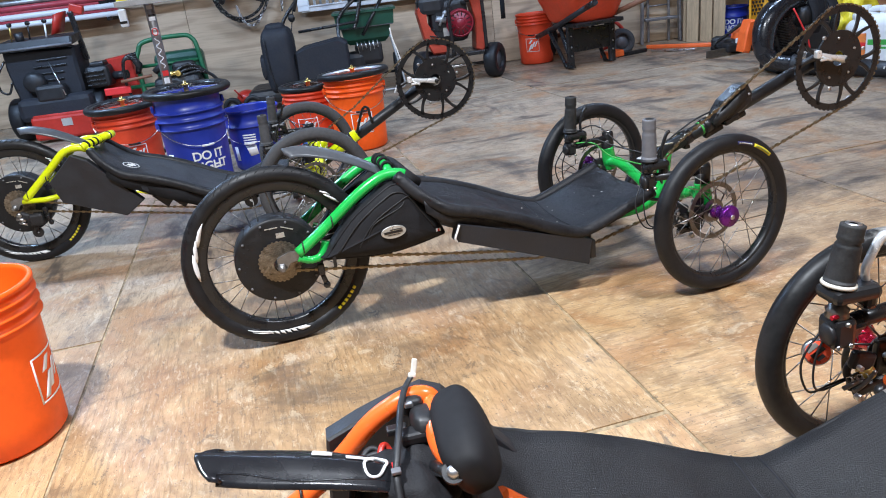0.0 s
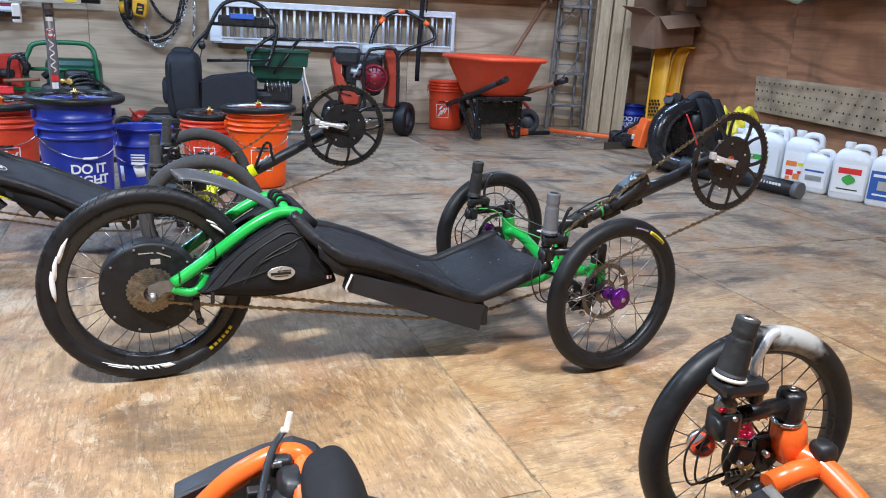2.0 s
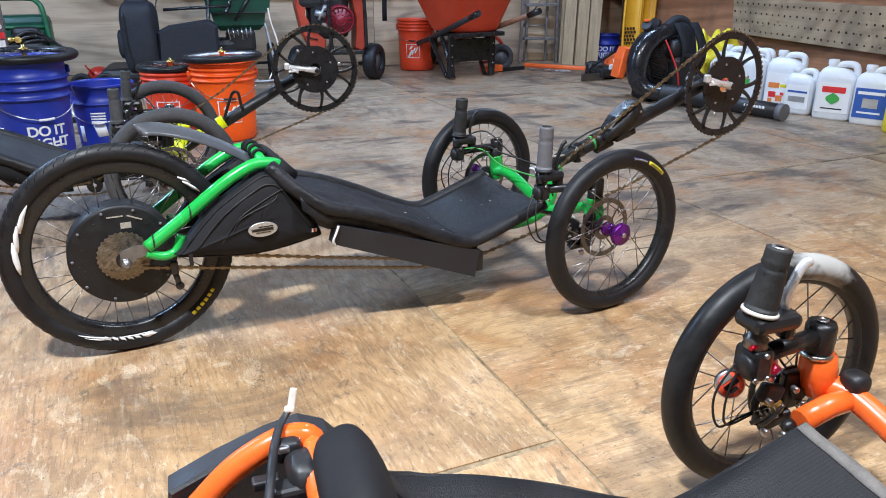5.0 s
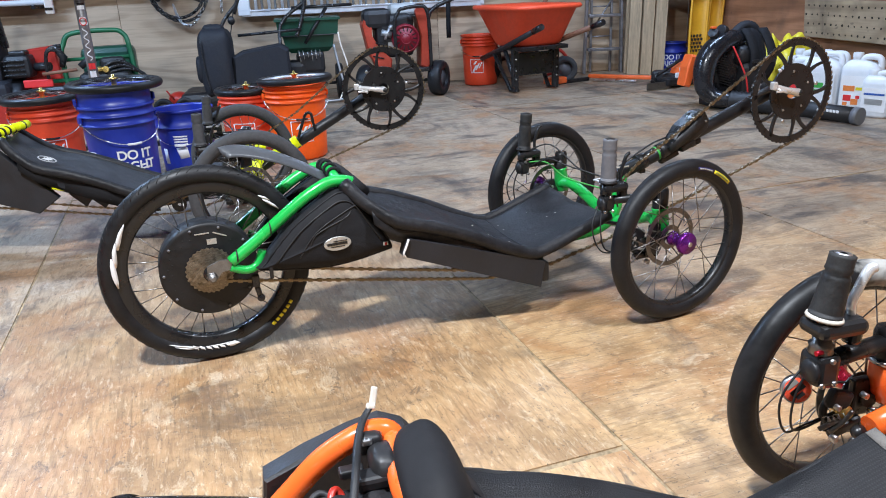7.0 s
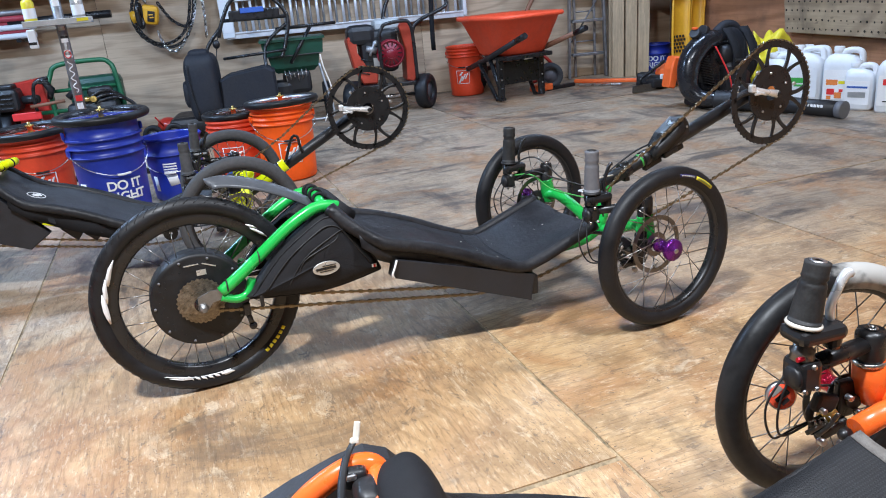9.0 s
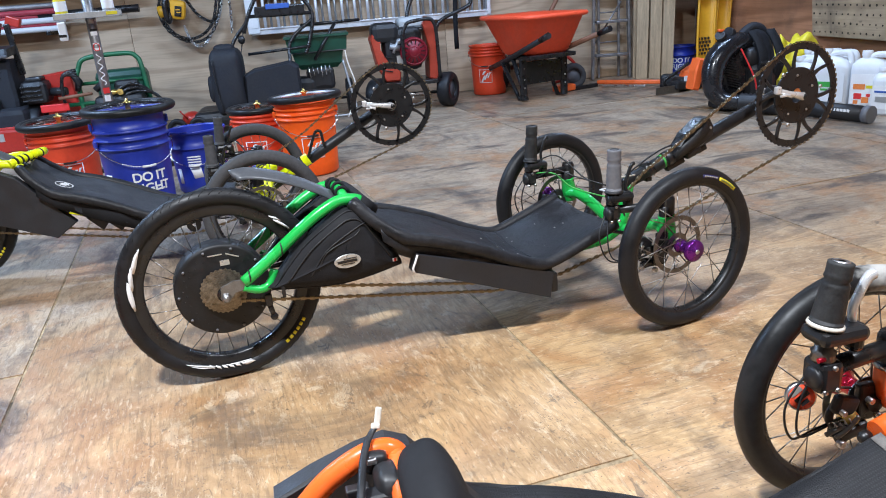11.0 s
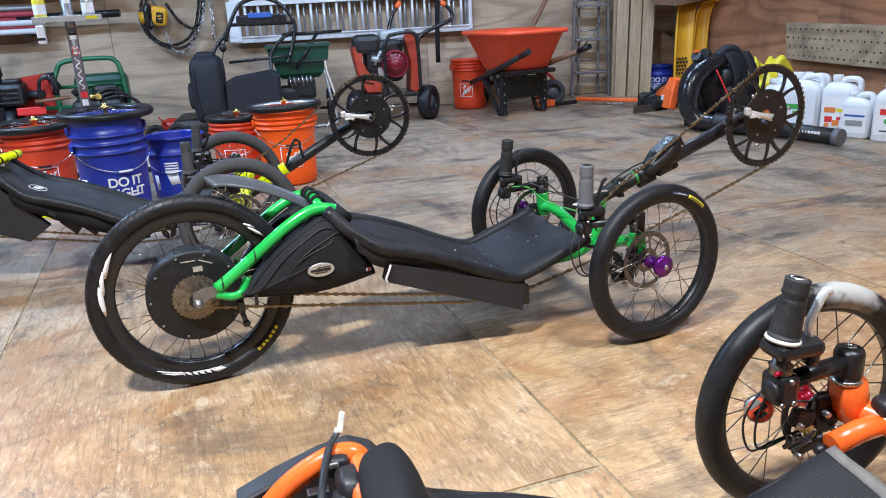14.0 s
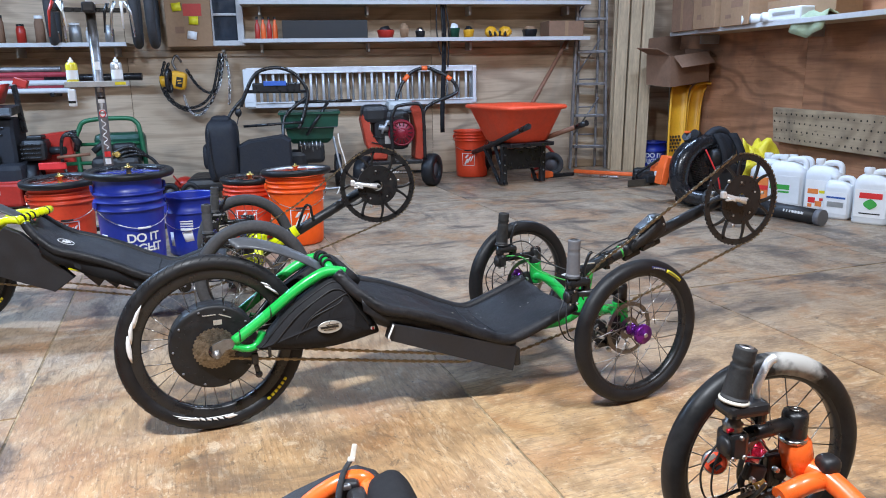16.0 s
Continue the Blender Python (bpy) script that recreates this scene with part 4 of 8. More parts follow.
    part("barrel", M().lathe([(0.0001, 0.016), (0.0105, 0.015), (0.0115, 0.01), (0.0115, -0.012), (0.0001, -0.013)], 18, pose(0.968, s * 0.238, 0.182, 72, 0, -20)), BRASS if lever else DARK_STEEL, cal, "worn metal adjuster barrel")
    for bx, bz, br in ((0.948, 0.148, 0.006), (0.985, 0.133, 0.0065), (0.998, 0.16, 0.005), (0.945, 0.2, 0.0045), (0.99, 0.21, 0.005), (1.008, 0.182, 0.0055)):
        part("bolt", M().lathe([(0.0001, 0.009), (br * 0.45, 0.009), (br * 0.6, 0.0105), (br, 0.009), (br, 0.0)], 10, pose(bx, s * 0.232 - 0.004, bz, 90)), STEEL, cal)
    part("cable_anchor", M().tube(smooth([(0.94, s * 0.226, 0.158), (0.955, s * 0.222, 0.172), (0.972, s * 0.222, 0.19)], 4), 0.0034, 8).bar((0.922, s * 0.226, 0.168), (0.952, s * 0.226, 0.176), 0.0036), DARK_STEEL, cal, "bare steel cable end")
    part("spring", M().tube([(0.93 + 0.0022 * k, s * 0.226 + 0.005 * math.cos(1.6 * k), 0.182 + 0.005 * math.sin(1.6 * k)) for k in range(18)], 0.0011, 5), STEEL, cal)
    for k, (dx, dz, out) in enumerate(((0.0, 0.0, 0.03), (-0.02, 0.0, 0.055))):
        pts = [(gx + dx * 0.4, gy + 0.01, 0.3), (gx - out * 0.9, gy + s * 0.012, 0.24 + dz), (gx - out * 0.55, gy + s * 0.02, 0.178 + dz), (0.93 + dx, s * 0.238, 0.172), (0.98, s * 0.245, 0.18)]
        part("cable", M().tube(smooth(pts, 6), 0.0018, 6), BLACK_MATT, t)
    pts = [(gx, gy, 0.325), (0.95, gy * 0.8, 0.35), (1.0, gy * 0.45, 0.29), (1.05, gy * 0.2, 0.27)]
    if not lever:
        part("cable", M().tube(smooth(pts, 6), 0.0022, 6), BLACK_MATT, t)
    if reflector is not None:
        m = pose(0.872, 0.226, 0.243, 78, 0, -22)
        r = part("reflector", M().lathe([(0.0001, 0.005), (0.019, 0.005), (0.0205, 0.003), (0.0205, -0.003), (0.0001, -0.004)], 24, m), STEEL, t, "round mirror-backed reflector")
        part("reflector_face", M().lathe([(0.0001, 0.0062), (0.0178, 0.0058), (0.0178, 0.0045)], 24, m), reflector, r, "orange red reflector face")
        part("reflector_strip", M().box((-0.008, 0.008, 0.0064), (0.018, 0.007, 0.0012), 0, pose(0, 0, 0, 0, 0, 40).to_3x3()).mesh("reflector_strip"), SILVER, r, "pale reflected strip", at=m)
        part("print", M().box((0, 0.001, 0.0066), (0.022, 0.006, 0.0012), 0, pose(0, 0, 0, 0, 0, 40).to_3x3()).box((0.004, -0.007, 0.0066), (0.012, 0.005, 0.0012), 0, pose(0, 0, 0, 0, 0, 40).to_3x3()).mesh("print"), BLACK, r, at=m)
    low = 0.045 if lever else 0.0
    part("tie_rod_end", M().blob((0.965, s * 0.2, 0.215 - low), (0.012, 0.01, 0.01), 6).bar((0.965, s * 0.2, 0.215 - low), (0.9, 0, 0.195 - low), 0.0045), BLACK, t, "thin steering tie rod")


def seat(t, material, half=0.148, z_off=0.0, band=None):
    line = smooth([(x, 0, z + z_off) for x, z in SEAT], 4)
    rows = []
    n = len(line)
    for i, p in enumerate(line):
        f = i / (n - 1)
        hw = half * (0.62 + 0.38 * min(1, f * 4.5))
        row = []
        for j in range(13):
            v = -1 + j / 6
            sag = 0.013 * (1 - v * v)
            row.append((p.x + 0.0015 * math.sin(7 * v + 23 * f), v * hw, p.z - sag + 0.0025 * noise.noise(Vector((f * 14, v * 2.5, half * 31)))))
        rows.append(row)
    s = part("seat", M().sheet(rows, 0.006), material, t, "black sling seat with sewn edges")
    for sg in (-1, 1):
        edge = [Vector((p.x, sg * half * (0.62 + 0.38 * min(1, 4.5 * i / (n - 1))), p.z - 0.004)) for i, p in enumerate(line)]
        part("edge_roll", M().tube(edge, 0.0155 if band is None else 0.006, 12), VINYL if band is None else material, s, "padded black edge tube")
    k = int(n * 0.68)
    part("seam", M().tube([Vector(p) + Vector((0, 0, 0.0035)) for p in rows[k]], 0.0022, 6), VINYL, s)
    part("seam", M().tube([Vector(p) + Vector((0, 0, 0.0035)) for p in rows[k - 3]], 0.0016, 6), VINYL, s)
    if material is VINYL:
        rnd = random.Random(3)
        for q in range(16):
            i, j = rnd.randrange(int(n * 0.55), n - 3), rnd.randrange(2, 11)
            c = Vector(rows[i][j]) + Vector((rnd.uniform(-0.01, 0.01), rnd.uniform(-0.01, 0.01), 0.0042))
            part("dust_speck", M().box(c, (rnd.uniform(0.001, 0.004), rnd.uniform(0.001, 0.003), 0.0008), 0), PALE, s)
    if band:
        part("front_band", M().sheet([[Vector(q) + Vector((0, 0, 0.0045)) for q in r] for r in rows[-2:]], 0.001), band, s, "grey sewn front band")
    return s


def fender(t, dark, path=None, wide=1.0):
    line = smooth(path or [(0.055, 0, 0.474), (0.1, 0, 0.474), (0.17, 0, 0.452), (0.24, 0, 0.415), (0.3, 0, 0.372)], 5)
    rows = []
    for i, p in enumerate(line):
        f = i / (len(line) - 1)
        w = 0.024 + 0.006 * math.sin(math.pi * min(1, f * 1.3)) if f > 0.04 or path else 0.017
        w *= wide
        rows.append([(p.x + (0.012 * (v * v) if f < 0.1 else 0), v * w, p.z - (0.016 if path is None else 0.009) * v * v + (0.004 if abs(v) < 0.2 else 0)) for v in (-1, -0.8, -0.5, -0.18, 0, 0.18, 0.5, 0.8, 1)])
    fd = part("rear_fender", M().sheet(rows, 0.0025), dark, t, "short plastic rear fender")
    if path is None:
        part("fender_stay", M().tube(smooth([(0.2, 0, 0.434), (0.26, 0, 0.39), (0.285, 0, 0.4)], 4), 0.005, 8), BLACK, fd)
    return fd, rows


def boom(t, cx, cz, box=True, z0=0.272):
    part("boom", M().bar((1.04, 0, z0 + 0.006), (cx - 0.01, 0, cz - 0.005), 0.0185, 18).lathe([(0.0001, -0.034), (0.02, -0.034), (0.021, 0.034), (0.0001, 0.034)], 18, pose(cx, 0, cz, 90)), BOOM, t, "black telescopic boom tube")
    part("bottom_bracket_axle", M().bar((cx, -0.08, cz), (cx, 0.08, cz), 0.008), STEEL, t)
    d = (Vector((cx, 0, cz)) - Vector((1.02, 0, z0))).normalized()
    for k, f in enumerate((0.12, 0.19)):
        c = Vector((1.02, 0, z0)) + d * f
        part("boom_clamp", M().tube([c - d * 0.012, c + d * 0.012], 0.0215, 16).box(c + Vector((0, -0.002, -0.024)), (0.018, 0.02, 0.012), 0.003), BLACK, t, "bolted black boom clamp")
    c = Vector((1.02, 0, z0)) + d * 0.17
    part("cable_tie", M().tube([c - d * 0.003, c + d * 0.003], 0.0195, 14), GREEN_PR, t)
    if box:
        c = Vector((1.02, 0, z0)) + d * 0.265
        rot = Matrix((d, Vector((0, 1, 0)), d.cross(Vector((0, 1, 0))))).transposed()
        put = Matrix.Translation(c) @ rot.to_4x4()
        cage = [(-0.07, 0.01), (-0.06, 0.034), (-0.03, 0.056), (0.03, 0.072), (0.052, 0.066), (0.058, 0.036), (0.05, 0.014), (0.01, 0.004), (-0.03, 0.002)]
        dr = part("derailleur", M().prism([(a, h) for a, h in cage], 0.004, 0.046, put @ pose(0, 0, 0, 90), 0.004), BLACK, t, "black front derailleur cage")
        part("cage_plate", M().sheet([[put @ Vector((-0.085 + 0.03 * k, -0.052 - 0.003 * math.sin(k), 0.004 + 0.007 * k + e)) for e in (0.0, 0.028)] for k in range(5)], 0.003), BLACK_MATT, dr, "curved outer cage plate")
        part("link", M().box(put @ Vector((-0.02, -0.03, -0.004)), (0.05, 0.03, 0.02), 0.006, rot).bar(put @ Vector((0.02, -0.01, 0.0)), put @ Vector((0.03, -0.035, 0.04)), 0.008), BLACK, dr)
        for a, h in ((-0.05, 0.02), (0.02, 0.045), (0.045, 0.055)):
            part("bolt", M().lathe([(0.0001, 0.003), (0.0034, 0.0026), (0.0034, 0)], 8, put @ pose(a, -0.0462, h * 0.7, 90)), STEEL, dr)
        for a, w in ((-0.06, 0.06), (0.03, 0.035)):
            part("under_clamp", M().box(put @ Vector((a, 0, -0.0255)), (w, 0.018, 0.017), 0.004, rot), BLACK_MATT, t, "black bolted clamp under the boom")
        part("cable", M().tube(smooth([c + Vector((0, 0, 0.018)), c + Vector((-0.1, 0.0, 0.0)), c + Vector((-0.2, 0.01, -0.055))], 5), 0.0025, 6), BLACK_MATT, t)


def loom(t):
    """Loose cables between the grips and the boom."""
    for k, (a, b, c, m) in enumerate((((0.9, -0.19, 0.29), (0.97, -0.09, 0.33), (1.08, -0.02, 0.31), PALE), ((0.9, -0.18, 0.28), (0.95, -0.06, 0.3), (1.06, 0.0, 0.28), WHITE_PL), ((0.91, -0.2, 0.27), (0.98, -0.12, 0.24), (1.04, -0.03, 0.22), BLACK_MATT), ((0.9, 0.19, 0.29), (0.97, 0.1, 0.3), (1.05, 0.03, 0.27), BLACK_MATT), ((0.9, 0.2, 0.3), (0.98, 0.13, 0.26), (1.04, 0.05, 0.24), GREEN_PR))):
        part("cable", M().tube(smooth([a, Vector(a).lerp(Vector(b), 0.5) + Vector((0, 0, 0.02)), b, c], 6), 0.0022, 6), m, t, "loose brake cable")


def bag(t, s, printed):
    out = [(0.1, 0.226), (0.25, 0.208), (0.375, 0.224), (0.392, 0.238), (0.355, 0.305), (0.318, 0.362), (0.286, 0.376), (0.25, 0.362), (0.17, 0.309), (0.105, 0.24)]
    ring = smooth([(x, 0, z) for x, z in out], 4, closed=True)
    cx, cz = 0.26, 0.285
    m = M()
    levels = [(1.0, 0.06), (1.01, 0.075), (0.97, 0.1), (0.9, 0.112), (0.7, 0.12), (0.4, 0.124), (0.05, 0.125)]
    k = len(ring)
    vs, fs = [], []
    for q, (f, y) in enumerate(levels):
        for i, p in enumerate(ring):
            wr = 0.0035 * noise.noise(Vector((p.x * 30, p.z * 30, q * 0.6 + s)))
            vs.append((cx + (p.x - cx) * f, s * (y + wr * (q > 1)), cz + (p.z - cz) * f))
    for q in range(len(levels) - 1):
        fs += [(q * k + i, q * k + (i + 1) % k, (q + 1) * k + (i + 1) % k, (q + 1) * k + i) for i in range(k)]
    fs += [list(range(k)), [(len(levels) - 1) * k + i for i in range(k)]]
    m.add(vs, fs)
    b = part("frame_bag", m, FABRIC, t, "black fabric triangular frame bag")
    zp = [(cx + (p.x - cx) * 0.8, s * 0.1185, cz + (p.z - cz) * 0.8) for p in ring]
    part("zip", M().tube(zp[k // 3: k - 2], 0.0018, 5), BLACK_MATT, b)
    part("piping", M().tube([(cx + (p.x - cx) * 0.965, s * 0.103, cz + (p.z - cz) * 0.965) for p in ring], 0.0022, 6, closed=True), VINYL, b)
    for q, (f0, f1) in enumerate(((0.62, 0.72), (0.46, 0.5))):
        part("seam", M().tube(smooth([(cx - 0.13 * f0, s * 0.1215, cz - 0.062 * f0), (cx - 0.04, s * 0.1255, cz + 0.02 * f1), (cx + 0.03, s * 0.1235, cz + 0.085 * f0), (cx + 0.075 * f1, s * 0.1185, cz + 0.06)], 5), 0.0016, 5), BLACK_MATT, b, "raised fabric seam")
    part("pull_tab", M().box((0.118, s * 0.112, 0.222), (0.008, 0.004, 0.026), 0.0015), BLACK, b)
    if printed:
        ov = [(0.03 * math.cos(2 * math.pi * i / 36), 0.0155 * math.sin(2 * math.pi * i / 36)) for i in range(36)]
        mm = pose(0.262, s * 0.1255, 0.268, 90)
        part("badge", M().prism(ov, -0.001, 0.003, mm, 0.0008), SILVER, b, "oval silver badge with dark bars")
        part("badge_print", M().box((-0.001, 0.0, 0.0036), (0.044, 0.0055, 0.0012), 0).box((0.006, 0.006, 0.0036), (0.03, 0.0016, 0.0012), 0).box((0, -0.0062, 0.0036), (0.03, 0.0014, 0.0012), 0).mesh("badge_print"), BLACK, b, at=mm)
        part("tag", M().box((0.372, s * 0.1165, 0.246), (0.011, 0.002, 0.008), 0.0005), WHITE, b, "tiny red and white tag")
        part("tag_print", M().box((0.372, s * 0.118, 0.246), (0.004, 0.002, 0.0065), 0), RED_PR, b)
    return b


def side_box(t):
    out = [(0.412, 0.262), (0.756, 0.148), (0.744, 0.082), (0.40, 0.222)]
    m = M().prism(out, 0.12, 0.158, pose(0, 0, 0, 90), 0.003)
    b = part("side_panel", m, CHAR, t, "flat charcoal panel under the seat")
    part("clip", M().tube(smooth([(0.412, -0.16, 0.262), (0.405, -0.163, 0.248), (0.398, -0.163, 0.232), (0.402, -0.16, 0.222)], 4), 0.0026, 8), WHITE, b, "white edge clip")
    part("bracket", M().box((0.758, -0.138, 0.118), (0.018, 0.03, 0.05), 0.004).bar((0.75, -0.13, 0.15), (0.765, -0.13, 0.09), 0.006), BLACK, b)


def chains(t, cx, cz, R):
    chain_run([(cx - 0.03, -0.062, cz + R), (cx - 0.09, -0.062, cz + R * 0.74), (1.2, -0.058, 0.392), (1.08, -0.055, 0.322), (0.93, -0.052, 0.19), (0.78, -0.055, 0.128), (0.66, -0.058, 0.107), (0.409, -0.06, 0.157), (0.199, -0.06, 0.2), (0.02, -0.06, 0.24)], "chain", t)
    chain_run([(cx + 0.02, -0.062, cz - R), (1.3, -0.058, 0.226), (1.0, -0.055, 0.132), (0.79, -0.055, 0.085), (0.64, -0.058, 0.089), (0.308, -0.06, 0.151), (0.03, -0.06, 0.202)], "chain", t)
    arcs = [(cx + (R + 0.002) * math.cos(radians(a)), -0.062, cz + (R + 0.002) * math.sin(radians(a))) for a in range(-82, 104, 6)]
    chain_run(arcs, "chain", t)
    part("idler", M().disc(0.006, 0.024, -0.004, 0.004, 24, pose(0.78, -0.054, 0.114, 90)), BLACK, t, "black chain idler wheel")
    part("rear_derailleur", M().box((0.088, -0.07, 0.195), (0.016, 0.012, 0.03), 0.004).bar((0.088, -0.068, 0.186), (0.094, -0.066, 0.155), 0.006).blob((0.095, -0.067, 0.152), (0.009, 0.007, 0.009), 6), BLACK, t, "small black rear derailleur")


def trike(x, y, heading, label, paint, paint_name, hub_mat, ring_at, seat_mat, steers, kind):
    t = thing("recumbent_trike", pose(x, y, 0, 0, 0, heading), label, "trike", "parked recumbent trikes")
    rear_wheel(t, 0.2235, None) if kind != "orange" else wheel(t, pose(0, 0, 0.1938), "rear_wheel", 0.1938, 0.0195, 0.15, BLACK, 28, True, "", 0.03)
    for s, dx, st in ((-1, 0.017, steers[0]), (1, -0.017, steers[1])):
        front_wheel(t, 1.017 + (dx if kind != "orange" else 0), s * 0.291, 0.1938, st, hub_mat, s, TYRE_DIRTY if kind == "orange" else RUBBER_GREY if kind == "yellow" else None, kind != "green")
    trike_frame(t, paint, paint_name, 0.018 if kind == "orange" else 0.0, BLACK_MATT if kind != "orange" else None)
    cx, cz = ring_at
    boom(t, cx, cz, kind != "yellow", 0.185 if kind == "yellow" else 0.272)
    chainring(t, cx, cz, 0.141, -0.062, 172 if kind == "yellow" else 166)
    chains(t, cx, cz, 0.141)
    seat(t, seat_mat, 0.148 if kind != "yellow" else 0.142, -0.006 if kind == "yellow" else -0.026 if kind == "orange" else 0.0, BAND if kind == "orange" else None)
    for s in (-1, 1):
        knuckle(t, s, lever=(kind == "orange"), reflector=REFLECT if kind == "orange" and s > 0 else None, grip_mat=GREY_PLASTIC if kind == "green" and s < 0 else RUBBER_GREY if kind == "yellow" else GRIP)
    if kind == "green":
        loom(t)
    return t


green = trike(0.1403, 2.0526, 11.3, "green framed recumbent trike with black sling seat on the floor", GREEN, "green", PURPLE, (1.575, 0.464), VINYL, (4.0, 6.8), "green")
fender(green, FENDER)
for sgn in (-1, 1):
    bag(green, sgn, sgn < 0)
side_box(green)
for q, (yy, zz) in enumerate(((-0.045, 0.405), (-0.015, 0.409), (0.02, 0.409), (0.05, 0.405))):
    part("strap", M().tube(arc((0.285, yy, zz - 0.004), 0.0132, 0, 360, 14, "xz"), 0.0036, 6), FABRIC, green, "black hook and loop strap")
part("head_pad", M().blob((0.322, 0, 0.388), (0.026, 0.07, 0.009), 10, 0.1, 3, pose(0, 0, 0, 0, 45, 0).to_3x3(), 0.8), FABRIC, green, "black folded strap pad")
part("seat_skirt", M().sheet([[(x, -0.146 + 0.006 * math.sin(40 * x + 3 * d), z - d * (0.03 + 0.022 * math.sin(3.14 * min(1, (x - 0.34) / 0.42)))) for d in (0.0, 0.5, 1.0)] for x, z in ((0.34, 0.335), (0.39, 0.3), (0.43, 0.288), (0.47, 0.274), (0.52, 0.257), (0.56, 0.238), (0.61, 0.214), (0.65, 0.194), (0.69, 0.178), (0.73, 0.168))], 0.003), VINYL, green, "black fabric flap below the seat edge")
part("stay_wrap", M().tube([(0.313, -0.072, 0.387), (0.345, -0.064, 0.352)], [0.0165, 0.0175], 14), FABRIC, green)

yellow = trike(-0.851, 3.019, 2.83, "neon yellow recumbent trike with black seat behind the green one", YELLOW, "neon yellow", BLUE_PR, (1.503, 0.449), SEAT_CLOTH, (6.0, 6.0), "yellow")
fender(yellow, FENDER)
panel = [(0.148, 0.300), (0.236, 0.381), (0.286, 0.357), (0.432, 0.192), (0.366, 0.147), (0.172, 0.226)]
yp = part("side_panel", M().prism(panel, 0.092, 0.124, pose(0, 0, 0, 90), 0.003), CHAR, yellow, "flat charcoal five-sided side panel")
for q in range(6):
    f = 0.08 + 0.84 * q / 5
    c, d = Vector((0.278, -0.083, 0.4)).lerp(Vector((0.346, 0.0, 0.413)), f), Vector((0.068, 0.083, 0.013)).normalized()
    part("strap", M().tube([c - d * 0.0032 + Vector((0.002, 0, 0)), c + d * 0.0032], 0.0152, 12), FABRIC, yellow, "black cord wrap")
part("seat_skirt", M().sheet([[(x, -0.138 + 0.006 * math.sin(40 * x + 3 * d), z - d * (0.04 + 0.03 * math.sin(3.14 * min(1, (x - 0.34) / 0.42)))) for d in (0.0, 0.5, 1.0)] for x, z in ((0.34, 0.335), (0.39, 0.3), (0.43, 0.288), (0.47, 0.274), (0.52, 0.257), (0.56, 0.238), (0.61, 0.214), (0.65, 0.194), (0.69, 0.178), (0.73, 0.168))], 0.003), FABRIC, yellow, "black fabric flap below the seat edge")
part("under_tray", M().tube(smooth([(0.4, -0.07, 0.235), (0.5, -0.09, 0.2), (0.62, -0.09, 0.165)], 4), 0.018, 12), BLACK_MATT, yellow, "black frame tube with wiring")
part("head_tube", M().tube(smooth([(0.27, -0.088, 0.396), (0.3, -0.055, 0.405), (0.346, 0.0, 0.413), (0.33, 0.06, 0.405), (0.28, 0.076, 0.394)], 5), 0.0135, 12), YELLOW, yellow, "neon yellow head tube")
part("under_tube", M().tube(smooth([(0.39, -0.085, 0.25), (0.45, -0.088, 0.228), (0.52, -0.088, 0.206)], 5), 0.014, 12), YELLOW, yellow, "neon yellow tube under the seat")
for q in range(5):
    part("net_cord", M().bar((0.4 + 0.026 * q, -0.11, 0.266 - 0.009 * q), (0.415 + 0.026 * q, -0.108, 0.22 - 0.009 * q), 0.0028, 6), BLACK_MATT, yellow, "black lacing cord")
part("battery_pack", M().box((0.55, -0.1, 0.188), (0.13, 0.05, 0.03), 0.008, pose(0, 0, 0, 0, 22, 0).to_3x3()).prism([(0.46, 0.2), (0.53, 0.18), (0.505, 0.152)], 0.1, 0.112, pose(0, 0, 0, 90)).prism([(0.52, 0.18), (0.58, 0.162), (0.56, 0.142)], 0.1, 0.112, pose(0, 0, 0, 90)), BLACK_MATT, yellow, "black pack with brackets under the seat")
part("connector", M().box((0.53, -0.13, 0.212), (0.022, 0.014, 0.014), 0.003), GREY_PLASTIC, yellow, "grey plug")
yd = part("gear_changer", M().box((0.03, -0.088, 0.188), (0.05, 0.018, 0.03), 0.008, pose(0, 0, 0, 0, 30, 0).to_3x3()).box((0.06, -0.09, 0.175), (0.05, 0.022, 0.045), 0.012).bar((0.05, -0.085, 0.16), (0.045, -0.082, 0.13), 0.007), BLACK_MATT, yellow, "black rear derailleur body")
part("link", M().bar((0.0, -0.098, 0.19), (0.03, -0.1, 0.178), 0.006).bar((0.005, -0.098, 0.175), (0.03, -0.1, 0.165), 0.005).lathe([(0.0001, 0.006), (0.009, 0.005), (0.009, 0)], 12, pose(0.012, -0.098, 0.2, 90)), STEEL, yd, "bright derailleur links")
for zz in (0.165, 0.125):
    part("jockey_wheel", M().disc(0.004, 0.018, -0.003, 0.003, 20, pose(0.046, -0.075, zz, 90)), BLACK, yd)
ov = [(0.022 * math.cos(2 * math.pi * i / 30), 0.016 * math.sin(2 * math.pi * i / 30)) for i in range(30)]
mk = pose(0.406, -0.062, 0.3075, 0, 23, 0)
part("seat_print", M().disc(0.0255, 0.0275, 0.0, 0.0014, 36, mk).box(mk @ Vector((0.002, 0.004, 0.001)), (0.026, 0.008, 0.0015), 0, mk.to_3x3()).box(mk @ Vector((-0.002, -0.008, 0.001)), (0.02, 0.007, 0.0015), 0, mk.to_3x3()).box(mk @ Vector((0.003, 0.014, 0.001)), (0.014, 0.005, 0.0015), 0, mk.to_3x3()), WHITE, yellow, "round white printed emblem")
